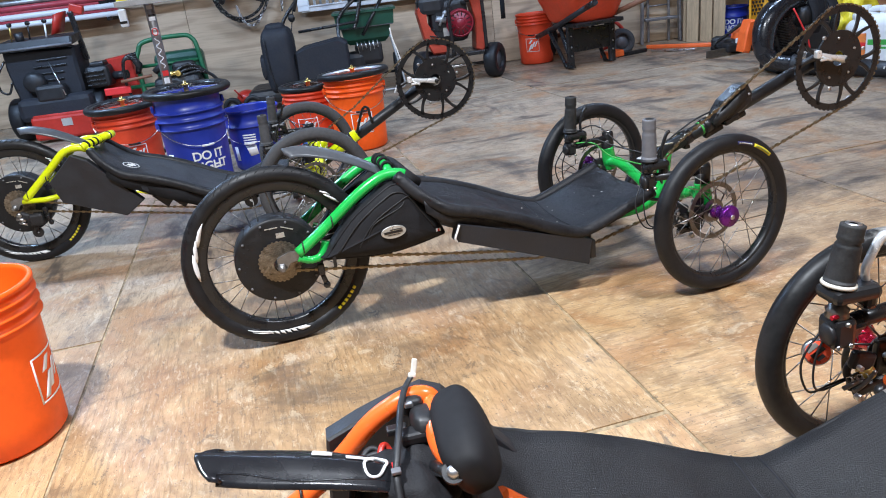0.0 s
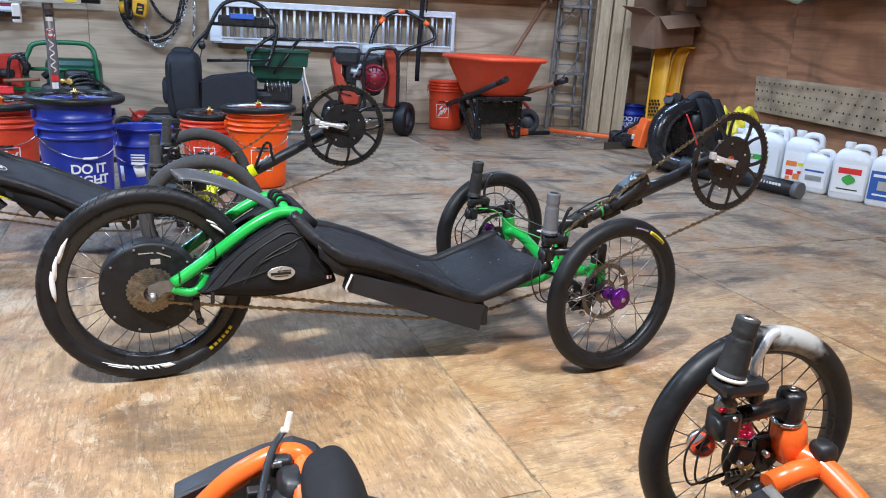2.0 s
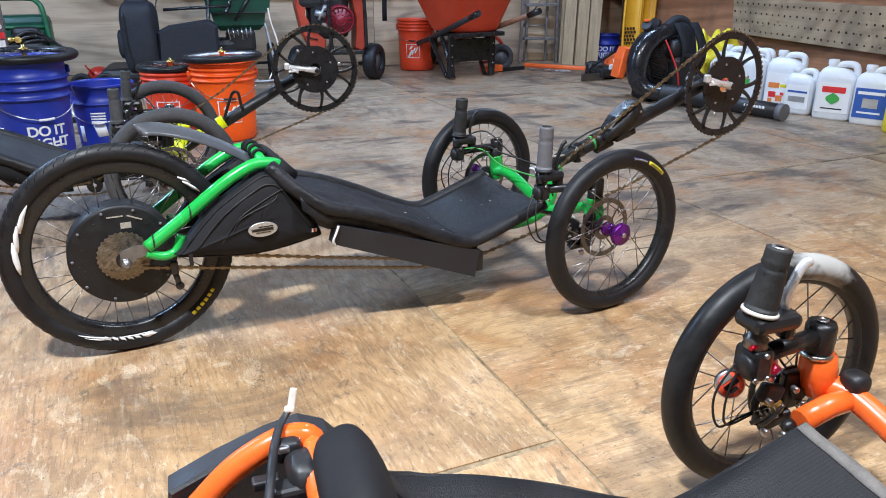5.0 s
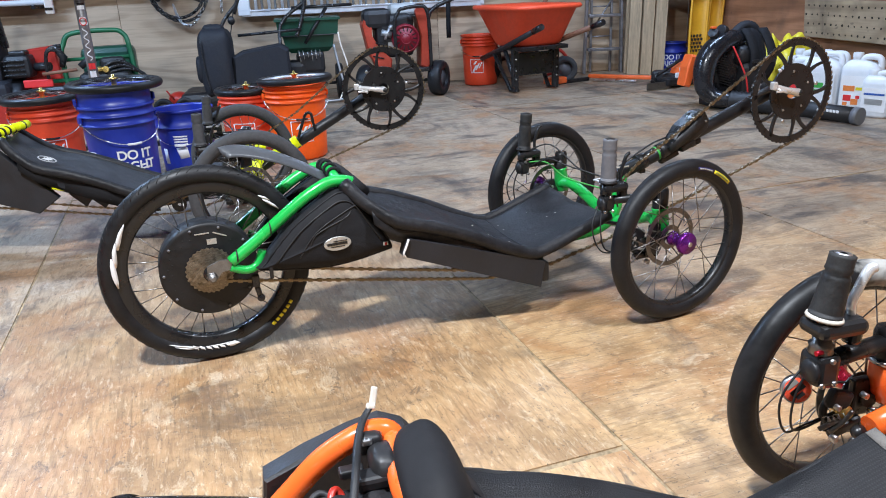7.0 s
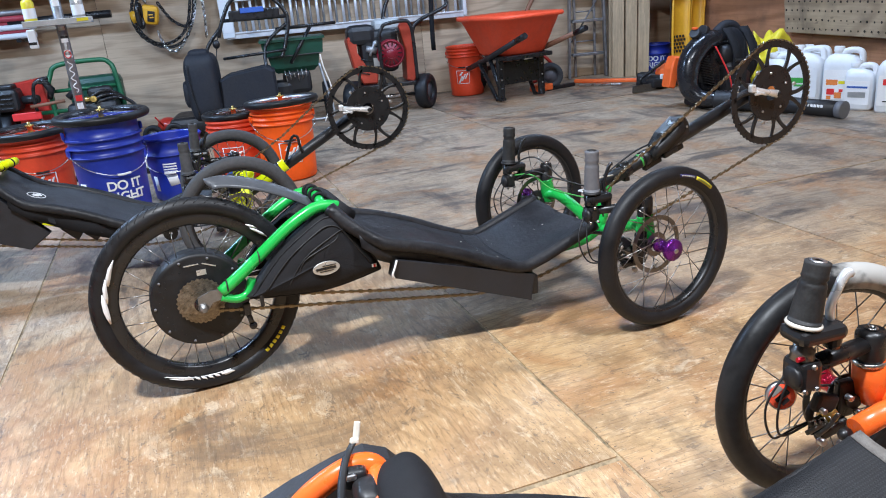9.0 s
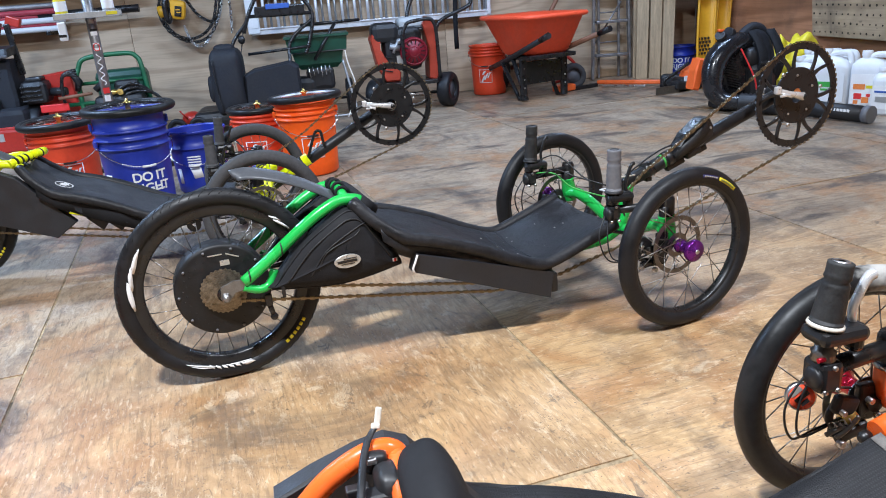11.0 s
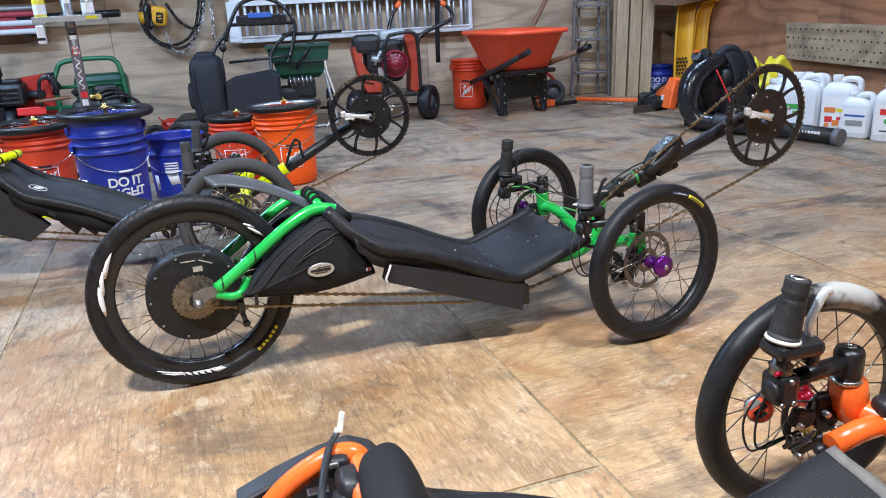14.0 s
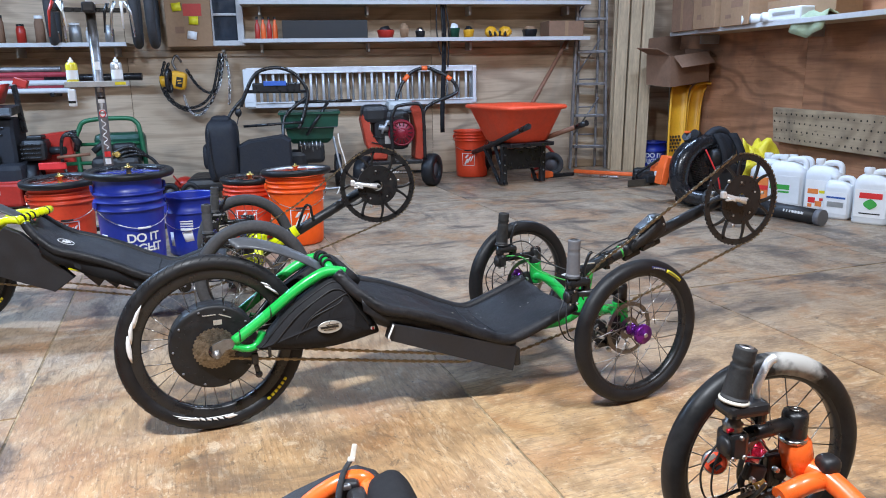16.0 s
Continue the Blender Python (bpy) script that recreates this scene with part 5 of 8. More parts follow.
part("arm_wrap", M().tube([(1.039, -0.15, 0.211), (1.034, -0.18, 0.22)], 0.0185, 14), BLACK, yellow)
part("boom_collar", M().tube([(1.1, 0, 0.23), (1.2, 0, 0.285)], 0.0225, 16), YELLOW, yellow, "neon yellow boom collar")
part("under_strip", M().bar((0.42, -0.13, 0.228), (0.47, -0.13, 0.214), 0.004), YELLOW, yellow)
part("boom_tape", M().tube([(1.168, 0, 0.268), (1.18, 0, 0.2745)], 0.0238, 16), BLACK, yellow)
part("cable_guide", M().tube(smooth([(1.2, -0.03, 0.3), (1.23, -0.03, 0.375), (1.25, -0.03, 0.38), (1.255, -0.03, 0.35), (1.26, -0.02, 0.325)], 6), 0.005, 8), BLACK, yellow, "black looped chain guard")
for sgn in (-1, 1):
    part("arm_cover", M().tube(smooth([(1.047, sgn * 0.05, 0.19), (1.045, sgn * 0.09, 0.215), (1.036, sgn * 0.13, 0.235)], 4), 0.026, 14), YELLOW, yellow, "neon yellow arm cover")
    for q in range(4):
        part("cord", M().tube(arc((1.046 - 0.004 * q, sgn * (0.055 + 0.022 * q), 0.195 + 0.0125 * q), 0.0268, 0, 360, 14, "xz"), 0.0028, 6), BLACK_MATT, yellow, "black cord wrap")
part("cable_hanger", M().tube(smooth([(1.36, 0.03, 0.41), (1.4, 0.04, 0.5), (1.38, 0.04, 0.6), (1.375, 0.04, 0.64)], 6), 0.0025, 6), WHITE, yellow, "thin pale cable")

orange = trike(0.1545, 0.9455, 5.0, "orange framed recumbent trike with black mesh seat", ORANGE, "orange", RED_ANO, (1.575, 0.464), MESH_CLOTH, (-1.3, -1.3), "orange")
ofd, frows = fender(orange, GLOSS_BLACK, [(0.052, 0, 0.434), (0.085, 0, 0.424), (0.12, 0, 0.414), (0.17, 0, 0.399), (0.222, 0, 0.378), (0.262, 0, 0.349), (0.29, 0, 0.322)], 1.0)


def on_fender(r, c):
    i, j = min(int(r), len(frows) - 2), min(int(c), 7)
    a = Vector(frows[i][j]).lerp(Vector(frows[i][j + 1]), c - j)
    return a.lerp(Vector(frows[i + 1][j]).lerp(Vector(frows[i + 1][j + 1]), c - j), r - i) + Vector((0, 0, 0.003))


for r0, r1, c0, c1, pm, lab in ((13.6, 15.4, 4.6, 6.6, WHITE, "small white label"), (16.6, 19.0, 4.2, 4.9, WHITE, "white printed bars"), (20.8, 22.0, 2.6, 5.0, RED_PR, "red printed bars")):
    part("fender_print", M().sheet([[on_fender(r0 + (r1 - r0) * a / 3, c0 + (c1 - c0) * b / 3) for b in range(4)] for a in range(4)], 0.0012), pm, ofd, lab)
part("fender_print", M().tube([on_fender(19.2 + 1.0 * math.cos(a) + 0.5 * math.sin(a), 3.6 + 1.9 * math.sin(a)) for a in [2 * math.pi * k / 24 for k in range(24)]], 0.0016, 6, closed=True), WHITE, ofd, "white looped mark")
for c in (1.4, 6.6):
    part("crease", M().tube([on_fender(2 + 0.9 * k, c + 0.3 * math.sin(0.4 * k)) - Vector((0, 0, 0.002)) for k in range(24)], 0.0012, 6), GLOSS_BLACK, ofd)
op = [(0.155, 0.26), (0.16, 0.31), (0.166, 0.357), (0.205, 0.374), (0.25, 0.389), (0.28, 0.395), (0.303, 0.384), (0.4, 0.26), (0.36, 0.16), (0.16, 0.216)]
part("side_panel", M().prism(op, -0.128, -0.1, pose(0, 0, 0, 90), 0.003), CHAR, orange, "flat charcoal board beside the frame")
pad = part("head_rest", M().blob((0.304, -0.004, 0.398), (0.026, 0.068, 0.034), 22, 0.02, 4, pose(0, 0, 0, 0, -24, -4).to_3x3(), 0.68), PAD, orange, "padded black neoprene head rest")
part("cross_tube", M().tube(smooth([(0.284, 0.07, 0.398), (0.28, 0.03, 0.396), (0.279, 0.0, 0.39), (0.292, -0.03, 0.375)], 5), 0.0102, 14), ORANGE, orange, "orange painted cross tube")
part("bracket", M().blob((0.27, 0.043, 0.393), (0.013, 0.022, 0.015), 12, 0.12, 6, p=0.7).blob((0.262, 0.062, 0.403), (0.012, 0.008, 0.01), 10, p=0.6).box((0.258, 0.03, 0.388), (0.03, 0.02, 0.014), 0.004).box((0.242, 0.05, 0.386), (0.022, 0.012, 0.008), 0.002), BLACK_MATT, orange, "black head rest bracket")
part("buckle", M().box((0.2585, 0.056, 0.409), (0.01, 0.008, 0.006), 0.002).lathe([(0.0001, 0.004), (0.004, 0.004), (0.004, 0)], 8, pose(0.27, 0.064, 0.406)), STEEL, orange)
part("bolt", M().lathe([(0.0001, 0.008), (0.005, 0.008), (0.007, 0.003), (0.007, 0.0)], 12, pose(0.281, -0.06, 0.402, 30, 0, 0)), STEEL, orange)
part("washer", M().disc(0.005, 0.011, -0.002, 0.002, 20, pose(0.281, -0.06, 0.402, 30, 0, 0)), BLACK, orange)
line = smooth([(0.27, 0.089, 0.424), (0.2635, 0.082, 0.4205), (0.257, 0.07, 0.418), (0.25, 0.05, 0.413), (0.2435, 0.023, 0.407), (0.236, -0.005, 0.397), (0.231, -0.024, 0.386), (0.23, -0.045, 0.365)], 4)
st = part("strap", M().sheet([[(q.x - 0.0036, q.y, q.z - 0.0006), (q.x, q.y, q.z), (q.x + 0.0036, q.y, q.z - 0.0006)] for q in line], 0.0012), BLACK_MATT, orange, "flat black cable strap")
part("strap_tip", M().box((0.2735, 0.094, 0.4305), (0.0062, 0.004, 0.017), 0.0015, pose(0, 0, 0, -25, 18, 0).to_3x3()).box((0.2695, 0.089, 0.423), (0.0085, 0.006, 0.006), 0.0018, pose(0, 0, 0, -25, 18, 0).to_3x3()), PALE, st, "pale plastic strap tip")
part("strap_clip", M().box((0.2315, -0.022, 0.389), (0.0095, 0.008, 0.004), 0.001), GREY_PLASTIC, st)
for q in range(4):
    pts = [(0.196 - 0.006 * q, 0.012 - 0.008 * q, 0.33), (0.199 - 0.003 * q, 0.036 - 0.006 * q, 0.36), (0.21, 0.05 - 0.007 * q, 0.369 - 0.003 * q), (0.222 + 0.004 * q, 0.046 - 0.008 * q, 0.363), (0.236 + 0.005 * q, 0.02, 0.335)]
    part("cable", M().tube(smooth(pts, 6), 0.0032, 8), BLACK_MATT, orange, "black battery lead")
part("cable", M().tube(smooth([(0.215, 0.002, 0.345), (0.2185, 0.026, 0.366), (0.223, 0.04, 0.375), (0.2285, 0.043, 0.373), (0.233, 0.034, 0.362), (0.235, 0.02, 0.345)], 6), 0.0036, 10), RED_PAINT, orange, "red battery lead")
part("tool_roll", M().blob((0.25, 0.006, 0.345), (0.05, 0.056, 0.036), 18, 0.3, 9), FABRIC, orange, "black battery pouch behind the seat")
part("rod", M().tube([(0.268, -0.02, 0.385), (0.276, -0.055, 0.4)], 0.005, 10), BLACK, orange)
part("seat_mount", M().tube([(1.056, 0.186, 0.203), (1.02, 0.19, 0.196), (0.97, 0.188, 0.184)], 0.0165, 14), ORANGE, orange, "orange painted seat mount tube")
part("clamp_knob", M().blob((1.062, 0.19, 0.226), (0.018, 0.018, 0.016), 10, p=0.7), BLACK_MATT, orange, "black clamp knob on the arm")


# ---- buckets and spare wheels ----
def wrap(me, R, z, turn, shrink=0.0, lift=0.0):
    """Bends a flat print (x along, y up) round an upright cylinder; turn 0 faces -y."""
    for v in me.vertices:
        a = v.co.x / R + turn
        rr = R + 0.0018 + v.co.z + shrink * (v.co.y + lift)
        v.co = Vector((rr * math.sin(a), -rr * math.cos(a), z + v.co.y))
    return me


def flat_quads(quads):
    m = M()
    for q in quads:
        n = 6
        rows = []
        for i in range(n + 1):
            f = i / n
            a = Vector(q[0]).lerp(Vector(q[1]), f)
            b = Vector(q[3]).lerp(Vector(q[2]), f)
            rows.append([(a.x, a.y, 0), (b.x, b.y, 0)])
        m.sheet(rows, 0.001)
    return m.mesh("print")


TXT = 0.35
ADVANCE = {"DO IT": (-0.95, -0.2, 0.0, 0.56, 1.0), "RIGHT": (-1.13, -0.67, -0.18, 0.54, 1.19)}


def bucket(x, y, turn, label, plastic, h=0.37, r=0.148, logo="", ribs=3, z=0.0, pitch=0.024, hung=-1):
    b = thing("bucket", pose(x, y, z, 0, 0, turn), label, "bucket", "plastic buckets")
    rb = r * 0.875
    prof = [(0.0001, 0.004), (rb * 0.94, 0.004), (rb, 0.012)]
    top = h - 0.085
    for i in range(6):
        f = i / 5
        prof.append((rb + (r * 0.955 - rb) * f, 0.012 + (top - 0.012) * f))
    for k in range(ribs):
        z0 = top + 0.004 + k * pitch
        prof += [(r * 0.965, z0), (r * 1.03, z0 + 0.001), (r * 1.03, z0 + 0.006), (r * 0.968, z0 + 0.008)]
    prof += [(r * 0.97, h - 0.012), (r * 1.025, h - 0.011), (r * 1.03, h - 0.003), (r * 1.01, h), (r * 0.965, h), (r * 0.95, h - 0.01), (rb * 0.97, 0.02), (0.0001, 0.018)]
    part("shell", M().lathe(prof, 48), plastic, b, "ribbed plastic bucket shell")
    for s in (-1, 1):
        part("handle_lug", M().box((s * r * 1.03, 0, top + 0.03), (0.012, 0.034, 0.03), 0.004), plastic, b)
    hp = [(-r * 1.05, 0, top + 0.03)] + [(r * 1.06 * math.cos(radians(a)), -hung * r * 1.06 * math.sin(radians(a)), top + 0.03 - 0.1 * math.sin(radians(-a if a < 0 else a)) * 1.0) for a in range(-170, -9, 10)] + [(r * 1.05, 0, top + 0.03)]
    part("handle", M().tube(hp, 0.0019, 6), STEEL, b, "thin wire bail handle")
    part("handle_grip", M().tube(hp[8:11], 0.005, 8), BLACK_MATT if plastic != BUCKET_BLUE else WHITE, b)
    R = rb + (r * 0.955 - rb) * 0.45
    if logo == "square":
        s = 0.052
        part("logo", wrap(flat_quads([((-s, s), (s, s), (s, s - 0.004), (-s, s - 0.004)), ((-s, -s + 0.004), (s, -s + 0.004), (s, -s), (-s, -s)), ((-s, s), (-s + 0.004, s), (-s + 0.004, -s), (-s, -s)), ((s - 0.004, s), (s, s), (s, -s), (s - 0.004, -s)),
             ((-0.04, -0.044), (-0.012, 0.006), (0.004, 0.006), (-0.024, -0.044)), ((-0.014, -0.03), (0.014, 0.024), (0.026, 0.024), (-0.002, -0.03)), ((0.012, -0.016), (0.034, 0.03), (0.044, 0.03), (0.022, -0.016)), ((-0.03, 0.012), (-0.01, 0.04), (0.006, 0.04), (-0.014, 0.012))]), R, h * 0.4, 0.0, 0.055), WHITE, b, "white square outlined mark")
    if logo == "words":
        for word, dz, size in (("DO IT", 0.038, 0.054), ("RIGHT", -0.01, 0.054)):
            for k, letter in enumerate(word):
                if letter == " ":
                    continue
                me = mesh_text(letter, size)
                for v in me.vertices:
                    v.co.x += ADVANCE[word][k] * size
                part("lettering", wrap(me, R, h * TXT + dz, 0.0, 0.05, dz + h * TXT - h * 0.35), WHITE, b, "white printed letter")
        part("print_bar", wrap(flat_quads([((-0.05, -0.045), (0.06, -0.045), (0.06, -0.053), (-0.05, -0.053))]), R, h * 0.42, 0.0, 0.055), WHITE, b)
        part("print_mark", wrap(flat_quads([((-0.16, 0.03), (-0.12, 0.03), (-0.12, 0.008), (-0.16, 0.008))]), R, h * 0.42, -0.3, 0.055), WHITE, b)
    if logo == "panel":
        q = []
        for k in range(4):
            q.append(((-0.03, 0.05 - 0.012 * k), (0.03, 0.05 - 0.012 * k), (0.03, 0.043 - 0.012 * k), (-0.03, 0.043 - 0.012 * k)))
        q += [((-0.026, -0.004), (0.024, -0.002), (0.03, -0.05), (-0.012, -0.056))]
        part("print_mark", wrap(flat_quads([((-0.1, -0.01), (-0.075, -0.01), (-0.075, -0.08), (-0.1, -0.08))]), R, h * 0.45, 0.0, 0.055), WHITE, b)
        part("print_panel", wrap(flat_quads(q), R, h * 0.45, 0.0, 0.055), WHITE, b, "white printed panel of bars")
    return b


def spare_wheel(x, y, z, R, tilt, turn, label, rim_mat=BLACK):
    w = thing("spare_wheel", pose(x, y, z, tilt[0], tilt[1], turn), label, "wheel", "spare wheels on buckets")
    r = 0.0165
    part("tyre", M().lathe([(R - r - r * math.cos(radians(q)), r * math.sin(radians(q))) for q in range(30, 331, 20)], 64), TYRE_DIRTY, w, "dusty black tyre")
    part("rim", M().lathe([(R - 0.043, -0.008), (R - 0.026, -0.0115), (R - 0.026, 0.0115), (R - 0.043, 0.008), (R - 0.043, -0.008)], 56), rim_mat, w, "wheel rim")
    hub = part("hub", M().lathe([(0.0001, 0.04), (0.006, 0.04), (0.006, 0.03), (0.02, 0.026), (0.02, 0.022), (0.011, 0.018), (0.011, -0.018), (0.02, -0.022), (0.02, -0.026), (0.006, -0.03), (0.0001, -0.03)], 18), BRASS, w, "brass coloured hub")
    sp = M().bar((0.018, 0, 0), (R - 0.042, 0, 0), 0.0011, 5).mesh("spoke")
    sp.materials.append(SPOKE)
    for k in range(20):
        s = 0.024 if k % 2 else -0.024
        part("spoke", sp, SPOKE, w, at=pose(0, 0, s * 0.5, 0, math.degrees(math.atan2(s, R)) * 0.5, 18 * k))
    return w


bucket(-0.462, 1.8, 92, "bright orange plastic bucket standing alone on the floor", BUCKET_ORANGE, h=0.345, r=0.142, logo="square", hung=1)
bucket(-0.78, 4.12, 20, "red orange plastic bucket with a spare wheel on top", BUCKET_RED, h=0.36, logo="square")
bucket(-0.395, 3.78, 30, "blue plastic bucket with white lettering, a second nested in it", BUCKET_BLUE, logo="words", ribs=2, pitch=0.036)
bucket(-0.395, 3.78, 20, "blue plastic bucket nested inside another bucket", BUCKET_BLUE, z=0.07, h=0.37, ribs=1, hung=1)
bucket(-0.175, 4.06, -5, "empty blue plastic bucket with printed panel", BUCKET_BLUE, h=0.295, r=0.132, ribs=1, logo="panel")
bucket(0.34, 4.16, 8, "bright orange plastic bucket under a spare wheel", BUCKET_ORANGE, h=0.36, logo="square")
bucket(0.1, 4.34, -10, "red orange plastic bucket behind a trike wheel", BUCKET_RED, h=0.3, r=0.14, logo="square")
bucket(1.79, 6.36, -25, "red orange plastic bucket beside the wheelbarrow", BUCKET_RED, h=0.385, logo="square")
bucket(3.44, 6.38, -20, "blue plastic bucket behind the lumber", BUCKET_BLUE, h=0.235, r=0.12, logo="words", ribs=1, hung=1)
spare_wheel(-0.775, 4.11, 0.377, 0.182, (2, -1), 0, "spare wheel with dusty tyre on orange bucket")
spare_wheel(-0.39, 3.8, 0.443, 0.192, (1, 0), 30, "spare wheel with dusty tyre on blue buckets")
spare_wheel(0.345, 4.15, 0.377, 0.18, (-2, 1), 60, "spare wheel with silver rim on orange bucket", ALU)
spare_wheel(0.1, 4.36, 0.317, 0.16, (0, 0), 10, "small spare wheel on red bucket")


# ---- repair stand ----
def spray_can(x, y, z, body, cap, label):
    c = thing("spray_can", pose(x, y, z), label, "spray can", "cans on the stand tray")
    part("can", M().lathe([(0.0001, 0), (0.026, 0), (0.0275, 0.004), (0.0275, 0.1), (0.022, 0.112), (0.0001, 0.113)], 24), body, c, "printed metal can")
    part("label_band", M().lathe([(0.0279, 0.03), (0.0279, 0.075)], 24), cap, c)
    part("nozzle", M().lathe([(0.012, 0.112), (0.012, 0.124), (0.006, 0.127), (0.005, 0.136), (0.0001, 0.136)], 16), cap, c)
    return c


stand = thing("repair_stand", pose(-0.62, 4.42, 0, 0, 0, 8), "steel bicycle repair stand with tray and stickers", "repair stand")
part("pole", M().tube([(0, 0, 0.05), (0, 0, 1.2)], 0.0235, 24), POLE, stand, "scuffed metal pole")
for a in (30, 150, 270):
    part("leg", M().tube([(0, 0, 0.09), (0.4 * math.cos(radians(a)), 0.4 * math.sin(radians(a)), 0.016)], 0.016, 12), BLACK, stand)
part("tray", M().box((0.0, -0.05, 0.82), (0.29, 0.12, 0.006), 0.002).box((0, -0.11, 0.83), (0.29, 0.006, 0.028), 0.002).box((0, 0.01, 0.83), (0.29, 0.006, 0.028), 0.002), RAW_ALU, stand, "flat metal tool tray")
part("label", M().box((0.11, -0.1145, 0.832), (0.05, 0.002, 0.014), 0), YELLOW_MARK, stand, "yellow sticker with bars")
for q, (zz, hh, mm) in enumerate(((0.42, 0.03, WHITE), (0.458, 0.028, RED_PR), (0.665, 0.012, WHITE), (0.69, 0.01, WHITE), (0.735, 0.018, WHITE), (0.755, 0.01, BLACK), (0.79, 0.02, SILVER), (0.9, 0.04, WHITE))):
    rr = 0.0239
    part("sticker", M().lathe([(rr, zz), (rr, zz + hh)], 8, None, radians(-120), radians(-50 + 8 * (q % 3))), mm, stand)
sq = []
for q in range(40):
    f = q / 39
    a = radians(-85 + 22 * math.sin(f * 24))
    sq.append((0.0245 * math.cos(a), 0.0245 * math.sin(a), 0.5 + 0.15 * f))
part("sticker", M().tube(sq, 0.0026, 5), WHITE, stand, "white looping script sticker")
part("sticker", M().tube([(0.0245 * math.cos(radians(-85) + 0.6 * math.cos(a)), 0.0245 * math.sin(radians(-85) + 0.6 * math.cos(a)), 0.68 + 0.017 * math.sin(a)) for a in [2 * math.pi * k / 20 for k in range(20)]], 0.0024, 5, closed=True), RED_PR, stand, "round red and white sticker")
part("clamp_head", M().box((0, -0.02, 1.19), (0.34, 0.05, 0.02), 0.004).box((0, -0.05, 1.2), (0.06, 0.09, 0.05), 0.01), BLACK, stand, "black clamp bar with hanging tools")
for q, (dx, ln, mm) in enumerate(((-0.16, 0.13, RED_PAINT), (-0.12, 0.16, STEEL), (-0.14, 0.1, WHITE), (0.12, 0.16, STEEL), (0.15, 0.09, WHITE), (0.17, 0.13, STEEL), (0.09, 0.11, BLACK))):
    part("hanging_tool", M().tube([(dx, -0.045, 1.23), (dx + 0.02 * (q % 3 - 1), -0.05, 1.18), (dx + 0.03 * (q % 3 - 1), -0.05, 1.19 - ln)], [0.009, 0.007, 0.004], 8), mm, stand)
part("paper", M().sheet([[(-0.01 + 0.11 * u, -0.075 - 0.01 * math.sin(3 * u), 1.21 + 0.12 * v + 0.01 * u) for u in (0, 0.33, 0.66, 1)] for v in (0, 0.5, 1)], 0.004), WHITE, stand, "white folded rag")
spray_can(-0.725, 4.358, 0.824, YELLOW_BAG, WHITE, "yellow and white spray can on stand tray")
spray_can(-0.52, 4.385, 0.824, SILVER, WHITE, "silver spray can on stand tray")
bt = thing("hanging_bottle", pose(-0.722, 4.3, 0.735), "small white bottle hung on stand tray", "bottle")
part("body", M().box((0, 0, 0.03), (0.036, 0.026, 0.085), 0.006), WHITE_PL, bt)
part("label", M().box((0, -0.0135, 0.01), (0.034, 0.0015, 0.012), 0), BLACK, bt)


# ---- machines along the back wall ----
def wheel_block(parent, x, y, R, w, name="wheel", rubber=RUBBER, turn=0):
    m = pose(x, y, R, 90, 0, turn)
    p = part(name, M().lathe([(R * 0.55, -w / 2), (R * 0.92, -w / 2), (R, -w * 0.32), (R, w * 0.32), (R * 0.92, w / 2), (R * 0.55, w / 2), (R * 0.55, -w / 2)], 32, m), rubber, parent)
    part("rim", M().lathe([(0.0001, -w * 0.3), (R * 0.2, -w * 0.4), (R * 0.25, -w * 0.2), (R * 0.54, -w * 0.25), (R * 0.56, w * 0.3), (0.0001, w * 0.3)], 24, m), GREY_PLASTIC, p)
    return p


sb = thing("snow_blower", pose(-1.75, 5.95, 0), "black and red snow blower with control panel", "snow blower")
part("engine_cover", M().prism([(-0.21, 0.2), (0.2, 0.2), (0.22, 0.33), (0.215, 0.5), (0.22, 0.6), (-0.25, 0.62), (-0.255, 0.5), (-0.24, 0.36)], -0.1, 0.16, pose(0, 0, 0, 90), 0.02), DARK_CLOTH, sb, "black engine cover")
for q in range(5):
    part("cover_rib", M().box((0.06 - 0.02 * q, -0.163, 0.54 - 0.045 * q), (0.2 + 0.02 * (q % 2), 0.012, 0.012), 0.004), BLACK, sb)
part("engine", M().box((0.02, -0.2, 0.32), (0.2, 0.1, 0.12), 0.025).lathe([(0.0001, 0.05), (0.05, 0.05), (0.07, 0.03), (0.075, 0.0)], 20, pose(-0.08, -0.18, 0.4, 90)).bar((0.1, -0.2, 0.24), (0.2, -0.18, 0.22), 0.03), BLACK_MATT, sb, "black engine block")
part("control_panel", M().prism([(-0.1, 0.0), (0.1, 0.02), (0.1, 0.075), (-0.08, 0.06)], -0.25, 0.24, pose(0, -0.12, 0.615) @ Matrix(((0, 0, 1, 0), (1, 0, 0, 0), (0, 1, 0, 0), (0, 0, 0, 1))), 0.012), BLACK_MATT, sb, "black dash panel")
part("dash_edge", M().bar((-0.25, -0.22, 0.628), (0.24, -0.22, 0.628), 0.008), GREY_PLASTIC, sb)
for q, (dx, mm) in enumerate(((-0.17, BRASS), (-0.05, BLACK), (0.06, WHITE))):
    lv = part("lever", M().tube([(dx, -0.13, 0.68), (dx + 0.012, -0.13, 0.77)], 0.006, 8), mm, sb, "control lever")
    part("knob", M().blob((dx + 0.013, -0.13, 0.785), (0.016, 0.014, 0.014), 8, p=0.8), BLACK, lv)
part("dash_knob", M().bar((-0.1, -0.16, 0.67), (-0.1, -0.17, 0.73), 0.028, 18), BLACK_MATT, sb)
